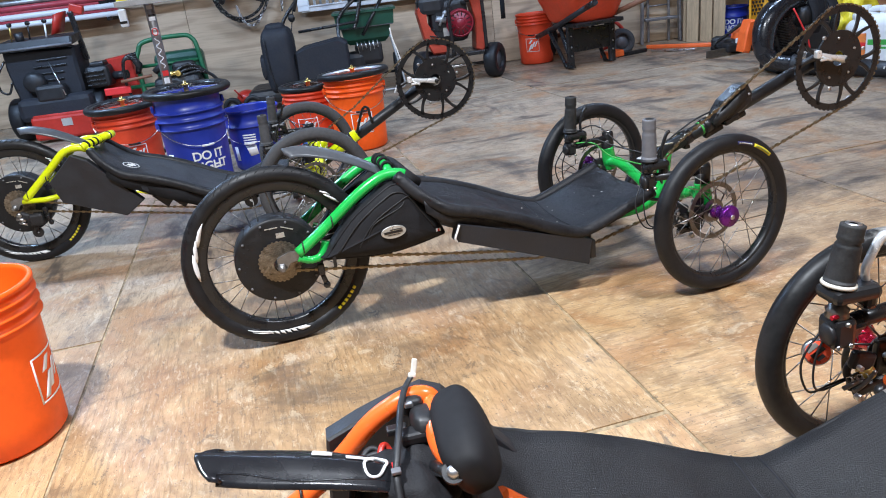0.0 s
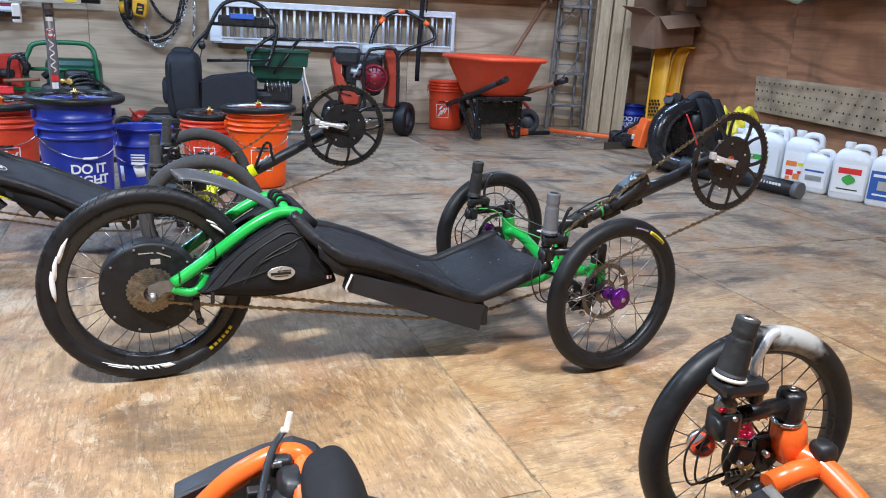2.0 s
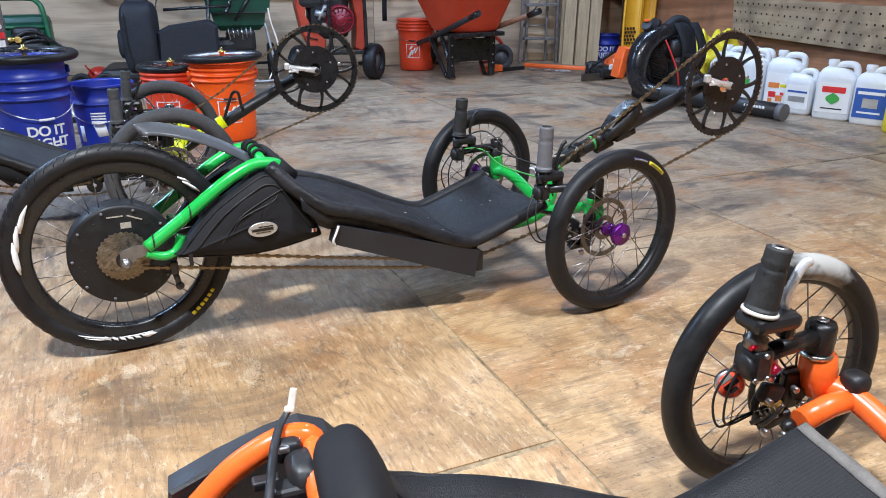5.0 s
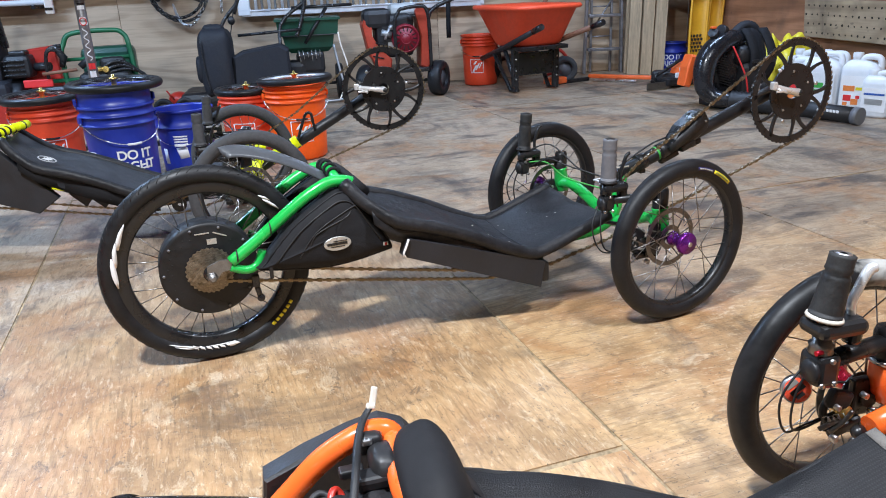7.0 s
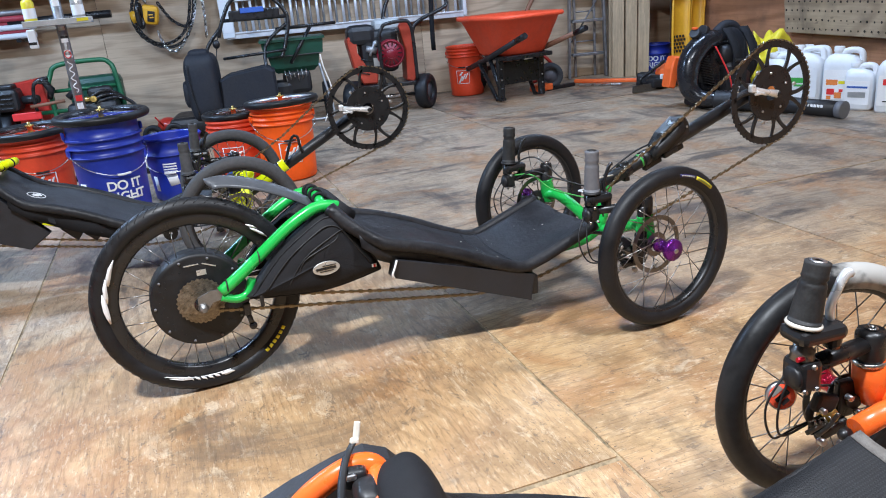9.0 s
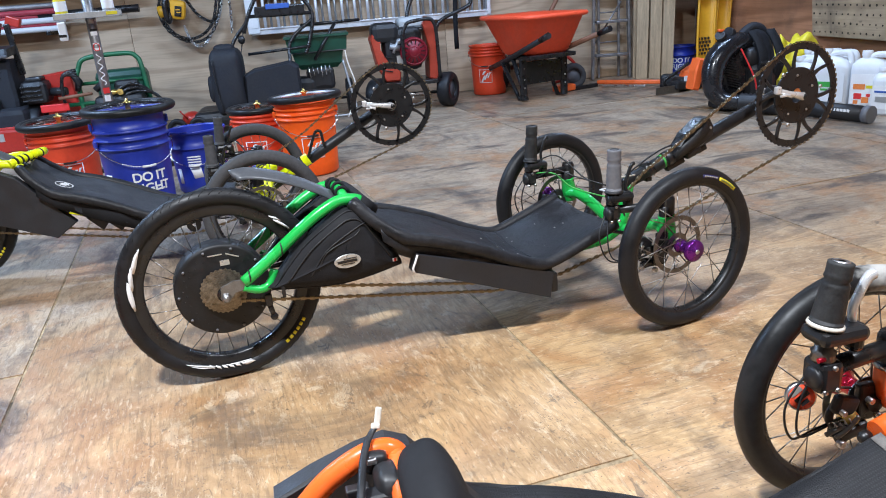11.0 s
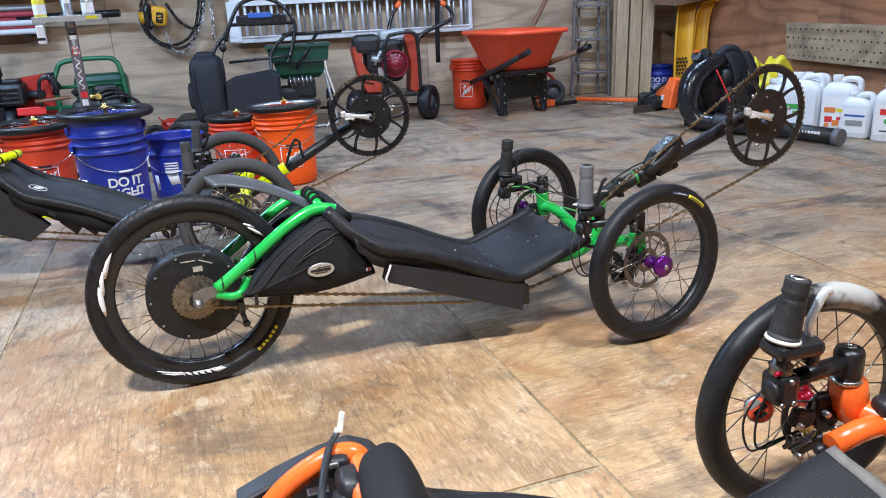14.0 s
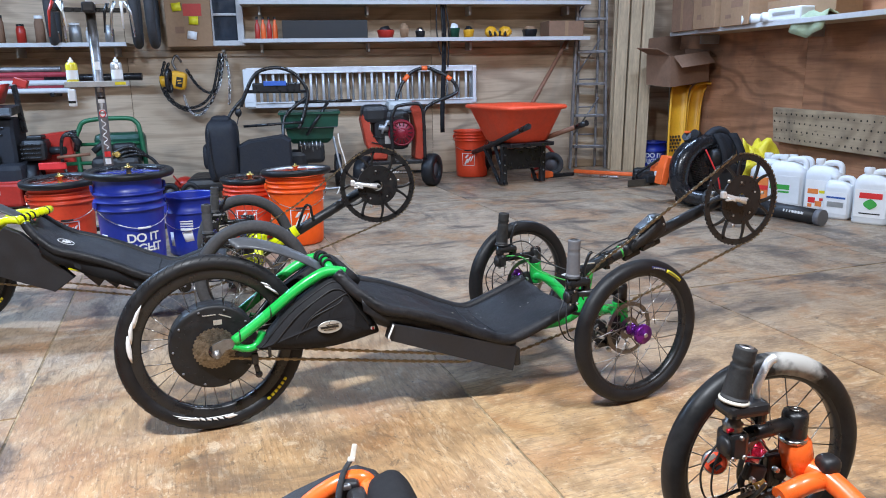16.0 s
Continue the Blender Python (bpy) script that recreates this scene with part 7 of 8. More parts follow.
# ---- corner: yellow slides, box, blower, tools ----
ys = thing("yellow_slide", pose(3.5, 5.95, 0, 0, 0, 8), "two nested yellow plastic chutes standing on end", "plastic chute")
for q in range(2):
    dx, dy = 0.17 * q - 0.09, 0.03 * q
    line = smooth([(0, 0, 0.0), (0.005, 0.02, 0.3), (0.04, 0.05, 0.58), (0.085, 0.06, 0.7), (0.13, 0.03, 0.735), (0.19, -0.03, 0.735)] if q else [(0, 0, 0.0), (0.005, 0.02, 0.3), (0.03, 0.05, 0.55), (0.06, 0.08, 0.69), (0.1, 0.1, 0.72)], 6)
    rows = [[(p.x + dx + v * (0.075 if q == 0 else 0.06), p.y + dy - 0.035 * v * v * v * v + 0.0, p.z) for v in (-1, -0.9, -0.6, 0, 0.6, 0.9, 1)] for p in line]
    part("chute", M().sheet(rows, 0.01), YELLOW_PL, ys, "moulded yellow plastic chute")
    for v in (0, -1):
        part("edge", M().tube([r[v] for r in rows], 0.01, 8), YELLOW_PL, ys)
    m = M()
    for a in range(4):
        for b in range(5):
            m.box((dx - 0.045 + 0.028 * a + 0.012 * (b % 2), dy + 0.006 - 0.006, 0.2 + 0.028 * b), (0.012, 0.014, 0.018), 0.002)
    if q == 0:
        part("vent_slots", m, GAP, ys, "dark vent slots")

cb = thing("cardboard_box", pose(3.44, 6.0, 0.745, 4, -6, 14), "open brown cardboard box on yellow chutes", "box")
for nm, c, s, r in (("panel", (0, -0.14, 0.12), (0.4, 0.005, 0.24), (0, 0, 0)), ("panel", (0, 0.14, 0.12), (0.4, 0.005, 0.24), (0, 0, 0)), ("panel", (-0.2, 0, 0.12), (0.005, 0.28, 0.24), (0, 0, 0)), ("panel", (0.2, 0, 0.12), (0.005, 0.28, 0.24), (0, 0, 0)), ("bottom", (0, 0, 0.003), (0.36, 0.28, 0.005), (0, 0, 0)),
                    ("flap", (-0.255, 0, 0.275), (0.13, 0.26, 0.005), (0, 28, 0)), ("flap", (0.25, 0, 0.205), (0.13, 0.27, 0.005), (0, 36, 0)), ("flap", (0, -0.19, 0.195), (0.34, 0.13, 0.005), (40, 0, 0)), ("flap", (0, 0.16, 0.3), (0.34, 0.005, 0.13), (8, 0, 0))):
    part(nm, M().box(c, s, 0.0, pose(0, 0, 0, *r).to_3x3()), CARD_DARK, cb)

bl = thing("backpack_blower", pose(2.95, 4.64, 0, 0, 0, 0), "black backpack leaf blower with ribbed hose and tube", "leaf blower")
part("fan_housing", M().lathe([(0.0001, -0.07), (0.1, -0.07), (0.15, -0.05), (0.165, -0.02), (0.165, 0.05), (0.13, 0.08), (0.0001, 0.08)], 36, pose(-0.05, 0.03, 0.23, 82, 0, -14)), GLOSS_BLACK, bl, "glossy black fan housing")
vp = smooth([(0.03, -0.02, 0.385), (-0.05, -0.03, 0.392), (-0.13, -0.04, 0.362), (-0.195, -0.05, 0.295), (-0.222, -0.065, 0.21), (-0.222, -0.09, 0.125), (-0.18, -0.14, 0.075), (-0.1, -0.22, 0.062)], 6)
part("hose", M().tube(vp, [0.045 + 0.024 * math.sin(math.pi * min(1, k / (len(vp) - 1) * 1.2)) for k in range(len(vp))], 22), GLOSS_BLACK, bl, "fat glossy black air pipe")
rp = smooth([(-0.12, -0.2, 0.062), (-0.04, -0.29, 0.06), (0.02, -0.37, 0.056), (0.07, -0.44, 0.055)], 10)
part("ribbed_hose", M().tube(rp, [0.051 + 0.008 * (q % 2) for q in range(len(rp))], 20), BLACK_MATT, bl, "ribbed flexible hose")
for q in range(13):
    f = q / 12
    part("grille_fin", M().box((-0.135 + 0.05 * f, -0.07, 0.33 - 0.19 * f), (0.07, 0.03, 0.006), 0.0015, pose(0, 0, 0, 0, 18, 0).to_3x3()), BLACK_MATT, bl)
part("back_frame", M().tube(smooth([(0.0, 0.02, 0.42), (0.06, 0.03, 0.46), (0.12, 0.03, 0.455), (0.16, 0.03, 0.4), (0.19, 0.02, 0.3), (0.2, 0.0, 0.15), (0.2, -0.02, 0.03)], 5), 0.03, 12).blob((0.08, 0.04, 0.25), (0.11, 0.07, 0.2), 14, 0.08, 3, None, 0.55), DARK_CLOTH, bl, "black padded back frame")
part("engine", M().box((0.08, -0.05, 0.16), (0.18, 0.14, 0.22), 0.04).box((0.0, -0.02, 0.03), (0.34, 0.2, 0.05), 0.015).blob((0.02, -0.06, 0.3), (0.05, 0.05, 0.06), 10, 0.2, 8, None, 0.7), BLACK_MATT, bl, "black engine block")
part("orange_cover", M().prism([(-0.3, 0.13), (-0.26, 0.12), (-0.225, 0.24), (-0.23, 0.31), (-0.26, 0.31), (-0.285, 0.24)], -0.12, -0.02, pose(0, 0, 0, 90), 0.01), ORANGE_PL, bl, "orange side cover")
part("tank_cap", M().bar((-0.15, -0.03, 0.42), (-0.18, -0.05, 0.445), 0.03, 18).bar((-0.09, -0.02, 0.44), (-0.12, -0.03, 0.45), 0.034, 18), BLACK_MATT, bl, "black round filler cap")
part("cap_mark", M().box((-0.17, -0.04, 0.468), (0.03, 0.03, 0.014), 0.004), ORANGE_PL, bl)
for k in range(2):
    part("strap", M().sheet([[(0.03 + 0.11 * k + d + 0.03 * math.sin(3 * f), -0.05 - 0.08 * math.sin(3.14 * f), 0.45 - 0.34 * f) for d in (-0.026, 0.0, 0.026)] for f in [q / 10 for q in range(11)]], 0.014), FABRIC, bl, "black shoulder strap")
    part("buckle", M().box((0.06 + 0.11 * k, -0.135, 0.27), (0.045, 0.012, 0.02), 0.004), BLACK, bl)
part("red_cord", M().tube(smooth([(-0.07, -0.1, 0.36), (-0.04, -0.13, 0.28), (0.0, -0.15, 0.18), (0.02, -0.15, 0.09)], 5), 0.005, 6), RED_PR, bl, "thin red cord")
tube = part("blower_tube", M().tube([(0.06, -0.42, 0.052), (0.15, -0.6, 0.046), (0.225, -0.82, 0.045)], [0.05, 0.043, 0.043], 24), BLACK_MATT, bl, "black plastic blower tube on floor")
part("tube_tip", M().tube([(0.22, -0.805, 0.045), (0.231, -0.838, 0.045)], 0.0455, 24), GREY_PLASTIC, tube)
mm = Vector((0.075, -0.22, -0.001)).normalized()
for q in range(7):
    c = Vector((0.16, -0.635, 0.05)) + mm * (0.019 * q)
    part("tube_print", M().box(c + Vector((-0.0385, -0.013, 0.012)), (0.006 if q < 3 else 0.014, 0.004, 0.013), 0, pose(0, 0, 0, 0, 0, -71).to_3x3() @ pose(0, 0, 0, 0, 14, 0).to_3x3()), WHITE, tube, "white lettering bars")

cs = thing("chainsaw", pose(3.06, 5.5, 0, 0, 0, 12), "orange and white chainsaw on the floor", "chainsaw")
part("body", M().box((0, 0, 0.055), (0.22, 0.12, 0.09), 0.02).box((-0.1, -0.03, 0.05), (0.12, 0.09, 0.06), 0.015), BLACK_MATT, cs, "black engine body")
part("cover", M().prism([(-0.06, 0.08), (0.09, 0.08), (0.11, 0.15), (0.06, 0.18), (-0.04, 0.135)], -0.05, 0.055, pose(0, 0, 0, 90), 0.01), ORANGE_PL, cs, "orange top cover")
part("side_plate", M().box((-0.02, -0.064, 0.085), (0.14, 0.012, 0.05), 0.006).box((-0.01, -0.058, 0.13), (0.08, 0.01, 0.03), 0.004), WHITE_PL, cs, "pale side plate")
part("handle", M().tube(smooth([(-0.1, 0, 0.06), (-0.19, 0, 0.05), (-0.21, 0, 0.09), (-0.12, 0, 0.13), (0.0, 0, 0.19)], 5), 0.012, 10), BLACK, cs)
part("guide_bar", M().box((-0.22, -0.05, 0.03), (0.2, 0.012, 0.05), 0.004), DARK_STEEL, cs)
hc = thing("hedge_trimmer", pose(2.85, 5.9, 0, 0, 0, -42), "long orange and black pole trimmer on the floor", "hedge trimmer")
part("shaft", M().box((-0.02, 0.02, 0.035), (0.62, 0.035, 0.03), 0.008), ORANGE_PL, hc, "orange blade cover")
part("blade", M().box((-0.1, -0.03, 0.014), (0.34, 0.03, 0.012), 0.002), STEEL, hc)
part("body", M().box((0.3, 0, 0.05), (0.24, 0.09, 0.09), 0.025).bar((0.2, -0.08, 0.02), (0.5, -0.1, 0.02), 0.016), BLACK_MATT, hc, "black motor housing")

yb = thing("yellow_bag", pose(3.4, 4.82, 0, 0, 0, 10), "crumpled yellow plastic bag behind white jugs", "bag")
part("bag", M().blob((0.03, 0, 0.17), (0.15, 0.1, 0.18), 22, 0.5, 11, None, 0.8), YELLOW_BAG, yb, "crumpled yellow film")
part("bag_ear", M().sheet([[(-0.09 + 0.05 * u - 0.03 * v, -0.02, 0.27 + 0.13 * v - 0.05 * u * v) for u in (0, 0.5, 1)] for v in (0, 0.5, 1)], 0.01), YELLOW_BAG, yb)
part("bag_ear", M().sheet([[(0.03 + 0.08 * u, -0.02, 0.26 + 0.1 * v * (1 - 0.3 * u)) for u in (0, 0.5, 1)] for v in (0, 0.5, 1)], 0.01), YELLOW_BAG, yb)
part("bag_print", M().sheet([[(-0.02 + 0.07 * u, -0.108 + 0.01 * u, 0.2 + 0.05 * v) for u in (0, 0.5, 1)] for v in (0, 0.5, 1)], 0.004), BLACK, yb, "dark printed patch")


# ---- jugs along the side wall ----
def jug(x, y, turn, label, plastic, sx=0.19, sy=0.115, h=0.31, art=None):
    """A square-shouldered jug with a moulded side handle and screw cap; its label faces -y before the turn."""
    j = thing("jug", pose(x, y, 0, 0, 0, turn), label, "jug", "jugs along the wall")
    prof = [(0.0, 0.9), (0.015, 1.0), (h * 0.69, 1.0), (h * 0.77, 0.95), (h * 0.84, 0.7), (h * 0.875, 0.44)]
    rings = [super_ring(sx / 2 * f, sy / 2 * max(f, 0.5), z, -0.02 * (1 - f) * 2, 0, 0.4, 28) for z, f in prof]
    n = 28
    vs = [p for r in rings for p in r]
    fs = [(q * n + i, q * n + (i + 1) % n, (q + 1) * n + (i + 1) % n, (q + 1) * n + i) for q in range(len(rings) - 1) for i in range(n)]
    fs += [list(reversed(range(n))), [(len(rings) - 1) * n + i for i in range(n)]]
    part("body", M().add(vs, fs), plastic, j, "moulded plastic jug body")
    part("handle", M().tube(smooth([(-0.02, 0, h * 0.87), (0.015, 0, h * 0.93), (sx * 0.33, 0, h * 0.93), (sx * 0.43, 0, h * 0.87), (sx * 0.45, 0, h * 0.74), (sx * 0.44, 0, h * 0.6)], 5), 0.0175, 10), plastic, j)
    part("neck", M().lathe([(0.024, h * 0.86), (0.024, h * 0.93)], 18, pose(-0.035, 0, 0)), plastic, j)
    part("cap", M().lathe([(0.027, h * 0.915), (0.027, h * 0.99), (0.025, h), (0.0001, h)], 20, pose(-0.035, 0, 0)), WHITE_PL, j, "white screw cap")
    if art:
        lab = part("label", M().box((0.0, -sy / 2 - 0.001, h * 0.38), (sx * 0.84, 0.002, h * 0.5), 0), art[0], j, "printed paper label")
        for dx, dz, w, hh, mm in art[1]:
            part("print", M().box((dx * sx, -sy / 2 - 0.0028, dz * h), (w * sx, 0.0016, hh * h), 0), mm, lab)
    return j


TURN = -58
jug(3.34, 4.34, TURN, "large white jug with green lettering bars", WHITE_PL, 0.22, 0.13, 0.33, (WHITE_PL, [(-0.12, 0.42, 0.55, 0.09, GREEN_PR), (0.0, 0.33, 0.3, 0.035, GREEN_PR)]))
jug(3.43, 4.13, TURN, "white jug with orange and red checked label", WHITE_PL, 0.2, 0.125, 0.325, (WHITE, [(-0.2, 0.42, 0.3, 0.09, ORANGE_PR), (0.1, 0.42, 0.25, 0.05, YELLOW_MARK), (-0.22, 0.26, 0.2, 0.1, RED_PR), (-0.02, 0.2, 0.18, 0.1, ORANGE_PR), (-0.26, 0.16, 0.12, 0.06, ORANGE_PR), (0.05, 0.28, 0.1, 0.05, RED_PR)]))
jug(3.42, 3.98, TURN - 4, "small yellowed white jug with pale blue label", WHITE_PL, 0.15, 0.11, 0.25, (WHITE, [(0, 0.5, 0.7, 0.04, BLUE_PR), (0, 0.34, 0.6, 0.12, SILVER)]))
lj = jug(3.485, 3.8, TURN + 4, "white jug with red and green leaf label", WHITE_PL, 0.19, 0.12, 0.31, (WHITE, [(0, 0.52, 0.6, 0.1, RED_PR), (0.0, 0.2, 0.55, 0.02, BLACK)]))
for s in (-1, 1):
    leaf = [(0.034 * s * math.sin(math.pi * q / 10) * (1 if q <= 10 else 0.0), -0.03 + 0.006 * q) for q in range(11)]
    part("leaf_print", M().prism(leaf, 0, 0.002, pose(0.0, -0.0636, 0.115, 90, 0, 0)), GREEN_PR, lj, "green leaf print")
jug(3.56, 3.62, TURN, "translucent jug with blue label", WHITE_PL, 0.18, 0.12, 0.3, (BLUE_PR, [(0, 0.55, 0.7, 0.05, WHITE), (0, 0.38, 0.4, 0.16, SILVER), (0, 0.22, 0.6, 0.03, WHITE)]))
jug(3.42, 4.62, TURN, "white jug behind the chainring", WHITE_PL, 0.19, 0.12, 0.31)
jug(3.5, 4.48, TURN, "white jug close to the wall", WHITE_PL, 0.19, 0.12, 0.31)
jug(3.3, 4.52, TURN, "white jug with orange label", WHITE_PL, 0.17, 0.11, 0.28, (ORANGE_PR, [(0, 0.4, 0.6, 0.1, RED_PR)]))
yj = jug(3.58, 3.38, TURN, "bright yellow plastic fuel jug", YELLOW_BAG, 0.24, 0.17, 0.33)
part("spout", M().tube([(-0.035, 0, 0.32), (-0.06, 0, 0.4), (-0.12, 0.02, 0.5)], [0.016, 0.013, 0.01], 12), YELLOW_BAG, yj, "long yellow pouring spout")

# ---- drilled board on the side wall ----
pb = part("drilled_board", M().box((0, 0, 0), (1.34, 0.04, 0.235), 0.004), PEG, None, at=pose(3.672, 4.33, 0.462, 6, 0.4, -90))
tagged(pb, "weathered board drilled with rows of holes on the wall", "board")
hm = M()
rnd = random.Random(8)
for a in range(25):
    for b in range(4):
        hm.disc(0.0, rnd.uniform(0.005, 0.0078), 0.0, 0.0016, 8, pose(-0.645 + 0.0535 * a + 0.022 * (b % 2) + rnd.uniform(-0.003, 0.003), -0.0205, -0.086 + 0.056 * b + rnd.uniform(-0.002, 0.002), 90))
hl = part("perforation", hm, GAP, pb, "rows of small drilled holes")
hl["kind"] = "stuff"

# ---- things hung on the back wall ----
ch = thing("chain_hoist", pose(-0.57, 6.55, 0.83), "yellow chain hoist with black chain hung on the wall", "chain hoist")
part("body", M().box((0.03, -0.03, 0.0), (0.13, 0.09, 0.14), 0.03, pose(0, 0, 0, 0, 12, 0).to_3x3()).bar((-0.1, -0.02, -0.01), (-0.04, -0.02, 0.0), 0.045, 20), YELLOW_PL, ch, "yellow hoist housing")
part("face_plate", M().box((0.045, -0.077, -0.012), (0.05, 0.008, 0.075), 0.01, pose(0, 0, 0, 0, 12, 0).to_3x3()), BLACK, ch, "black plate with worn print")
part("plate_print", M().box((0.045, -0.082, 0.0), (0.03, 0.003, 0.008), 0).box((0.048, -0.082, -0.02), (0.028, 0.003, 0.008), 0), YELLOW_PL, ch)
part("hand_wheel", M().tube([(-0.03 + 0.012 * math.cos(a), -0.08 + 0.02 * math.cos(a), 0.08 * math.sin(a)) for a in [2 * math.pi * k / 28 for k in range(28)]], 0.018, 10, closed=True), BLACK, ch, "black hand wheel")
part("hook", M().tube(smooth([(0.02, -0.02, 0.08), (0.0, -0.02, 0.14), (0.03, 0.0, 0.19), (0.06, 0.02, 0.14)], 5), 0.01, 8), DARK_STEEL, ch)


def links(parent, pts, pitch, r, material, name):
    line = smooth(pts, 10)
    tot = [0.0]
    for a, b in zip(line, line[1:]):
        tot.append(tot[-1] + (b - a).length)
    m, k, d = M(), 0, 0.0
    n = int(tot[-1] / pitch)
    for q in range(n):
        d = (q + 0.5) * pitch
        while k < len(tot) - 2 and tot[k + 1] < d:
            k += 1
        c = line[k].lerp(line[k + 1], (d - tot[k]) / max(tot[k + 1] - tot[k], 1e-6))
        u = (line[k + 1] - line[k]).normalized()
        s = u.orthogonal().normalized()
        w = u.cross(s)
        if q % 2:
            s = w
        m.tube([c + u * (pitch * 0.72 * math.cos(a)) + s * (pitch * 0.4 * math.sin(a)) for a in [2 * math.pi * i / 8 for i in range(8)]], r, 5, closed=True)
    p = part(name, m, material, parent)
    p["kind"] = "stuff"
    return p


links(ch, [(-0.06, -0.02, 0.14), (-0.1, -0.02, -0.02), (-0.04, -0.02, -0.16), (0.1, -0.02, -0.24), (0.24, -0.02, -0.2), (0.33, -0.02, -0.04), (0.38, -0.01, 0.2)], 0.024, 0.006, BLACK, "hand_chain")
links(ch, [(-0.03, -0.03, 0.13), (-0.08, -0.03, -0.04), (0.0, -0.03, -0.18), (0.14, -0.03, -0.21), (0.28, -0.03, -0.1), (0.36, -0.01, 0.2)], 0.024, 0.006, BLACK, "hand_chain")
links(ch, [(0.1, -0.02, 0.08), (0.18, -0.02, -0.05), (0.28, -0.02, -0.1), (0.35, -0.02, 0.0), (0.39, -0.01, 0.2)], 0.024, 0.006, BLACK, "hand_chain")
links(ch, [(0.4, -0.01, 0.2), (0.42, -0.03, 0.05), (0.41, -0.03, -0.15), (0.4, -0.03, -0.2)], 0.022, 0.0045, STEEL, "load_chain")
links(ch, [(0.38, -0.01, 0.2), (0.35, -0.03, -0.02), (0.26, -0.03, -0.18), (0.18, -0.03, -0.27), (0.1, -0.03, -0.24), (0.06, -0.03, -0.1)], 0.022, 0.004, STEEL, "load_chain")
part("wall_hook", M().bar((0.39, 0.06, 0.22), (0.39, -0.03, 0.22), 0.012), DARK_STEEL, ch)
cp = thing("pipe_bundle", pose(-2.2, 6.5, 0.86), "long red and white pipes racked on the wall", "pipes")
for q, (dz, mm, ln) in enumerate(((0.07, RAW_ALU, 1.3), (0.03, PINK, 1.35), (0.0, PINK, 1.4), (-0.03, WHITE_PL, 1.36), (-0.055, PINK, 1.3), (-0.09, WHITE_PL, 1.35))):
    part("pipe", M().bar((-0.8, -0.02 * (q % 2), dz), (ln - 0.48, -0.02 * (q % 2), dz), 0.02), mm, cp)
part("black_bar", M().bar((0.7, 0.0, 0.0), (1.4, 0.0, 0.005), 0.028), BLACK, cp, "black padded bar")
for x in (-0.3, 0.75):
    part("rack_arm", M().box((x, 0.05, -0.12), (0.03, 0.2, 0.03), 0.004), BLACK, cp)
sr = thing("hanging_strap", pose(1.56, 6.4, 0), "black strap and cords hanging from the shelf", "strap")
part("strap", M().sheet([[(d + 0.012 * math.sin(5 * f), -0.01, 1.45 - 1.08 * f) for d in (-0.018, 0.018)] for f in [q / 12 for q in range(13)]], 0.006), FABRIC, sr)
for q in range(3):
    part("cord", M().tube(smooth([(-0.04 + 0.03 * q, -0.01, 1.45), (-0.05 + 0.05 * q, -0.02, 1.2), (-0.02 + 0.03 * q, -0.02, 1.0 - 0.05 * q)], 6), 0.006, 6), BLACK, sr)

# ---- shelves and what stands on them ----
def shelf(name, c, s, label, ax):
    t = thing(name, pose(*c), label, "shelf", "wall shelves")
    part("board", M().box((0, 0, 0), s, 0.003), LUMBER, t, "wooden shelf board")
    e = M().box((0, -s[1] / 2 - 0.006, 0.0), (s[0], 0.012, s[2] + 0.008), 0.002) if ax == "x" else M().box((-s[0] / 2 - 0.006, 0, 0.0), (0.012, s[1], s[2] + 0.008), 0.002)
    part("edge", e, SHELF_WHITE, t, "white front edge")
    n = 4
    for i in range(n):
        f = -0.45 + 0.9 * i / (n - 1)
        if ax == "x":
            part("bracket", M().box((f * s[0], s[1] * 0.2, -0.05), (0.02, s[1] * 0.5, 0.07), 0.003), RAW_ALU, t)
        else:
            part("bracket", M().box((s[0] * 0.2, f * s[1], -0.05), (s[0] * 0.5, 0.02, 0.07), 0.003), RAW_ALU, t)
    return t


shelf("shelf", (1.39, 6.49, 1.118), (2.82, 0.32, 0.022), "long wooden back wall shelf with white edge", "x")
shelf("shelf", (1.39, 6.49, 1.4), (2.82, 0.32, 0.022), "upper wooden back wall shelf", "x")
shelf("shelf", (-2.0, 6.48, 1.1), (2.3, 0.34, 0.022), "wooden shelf at the window side", "x")
shelf("shelf", (3.55, 4.0, 1.128), (0.32, 4.1, 0.022), "long wooden side wall shelf with white edge", "y")


def carton(x, y, z, s, turn, material, label, print_mat=None, flaps=True):
    c = thing("carton", pose(x, y, z, 0, 0, turn), label, "box", "cartons on the shelves")
    part("body", M().box((0, 0, s[2] / 2), s, 0.004), material, c, "cardboard body")
    if flaps:
        part("tape", M().box((0, -s[1] / 2 - 0.0012, s[2] * 0.5), (s[0] * 0.1, 0.002, s[2] * 0.98), 0), CARD, c)
    if print_mat:
        part("print", M().box((s[0] * 0.1, -s[1] / 2 - 0.0016, s[2] * 0.55), (s[0] * 0.4, 0.002, s[2] * 0.18), 0), print_mat, c)
        part("print", M().box((-s[0] * 0.2, -s[1] / 2 - 0.0016, s[2] * 0.25), (s[0] * 0.2, 0.002, s[2] * 0.1), 0), CARD_DARK, c)
    return c


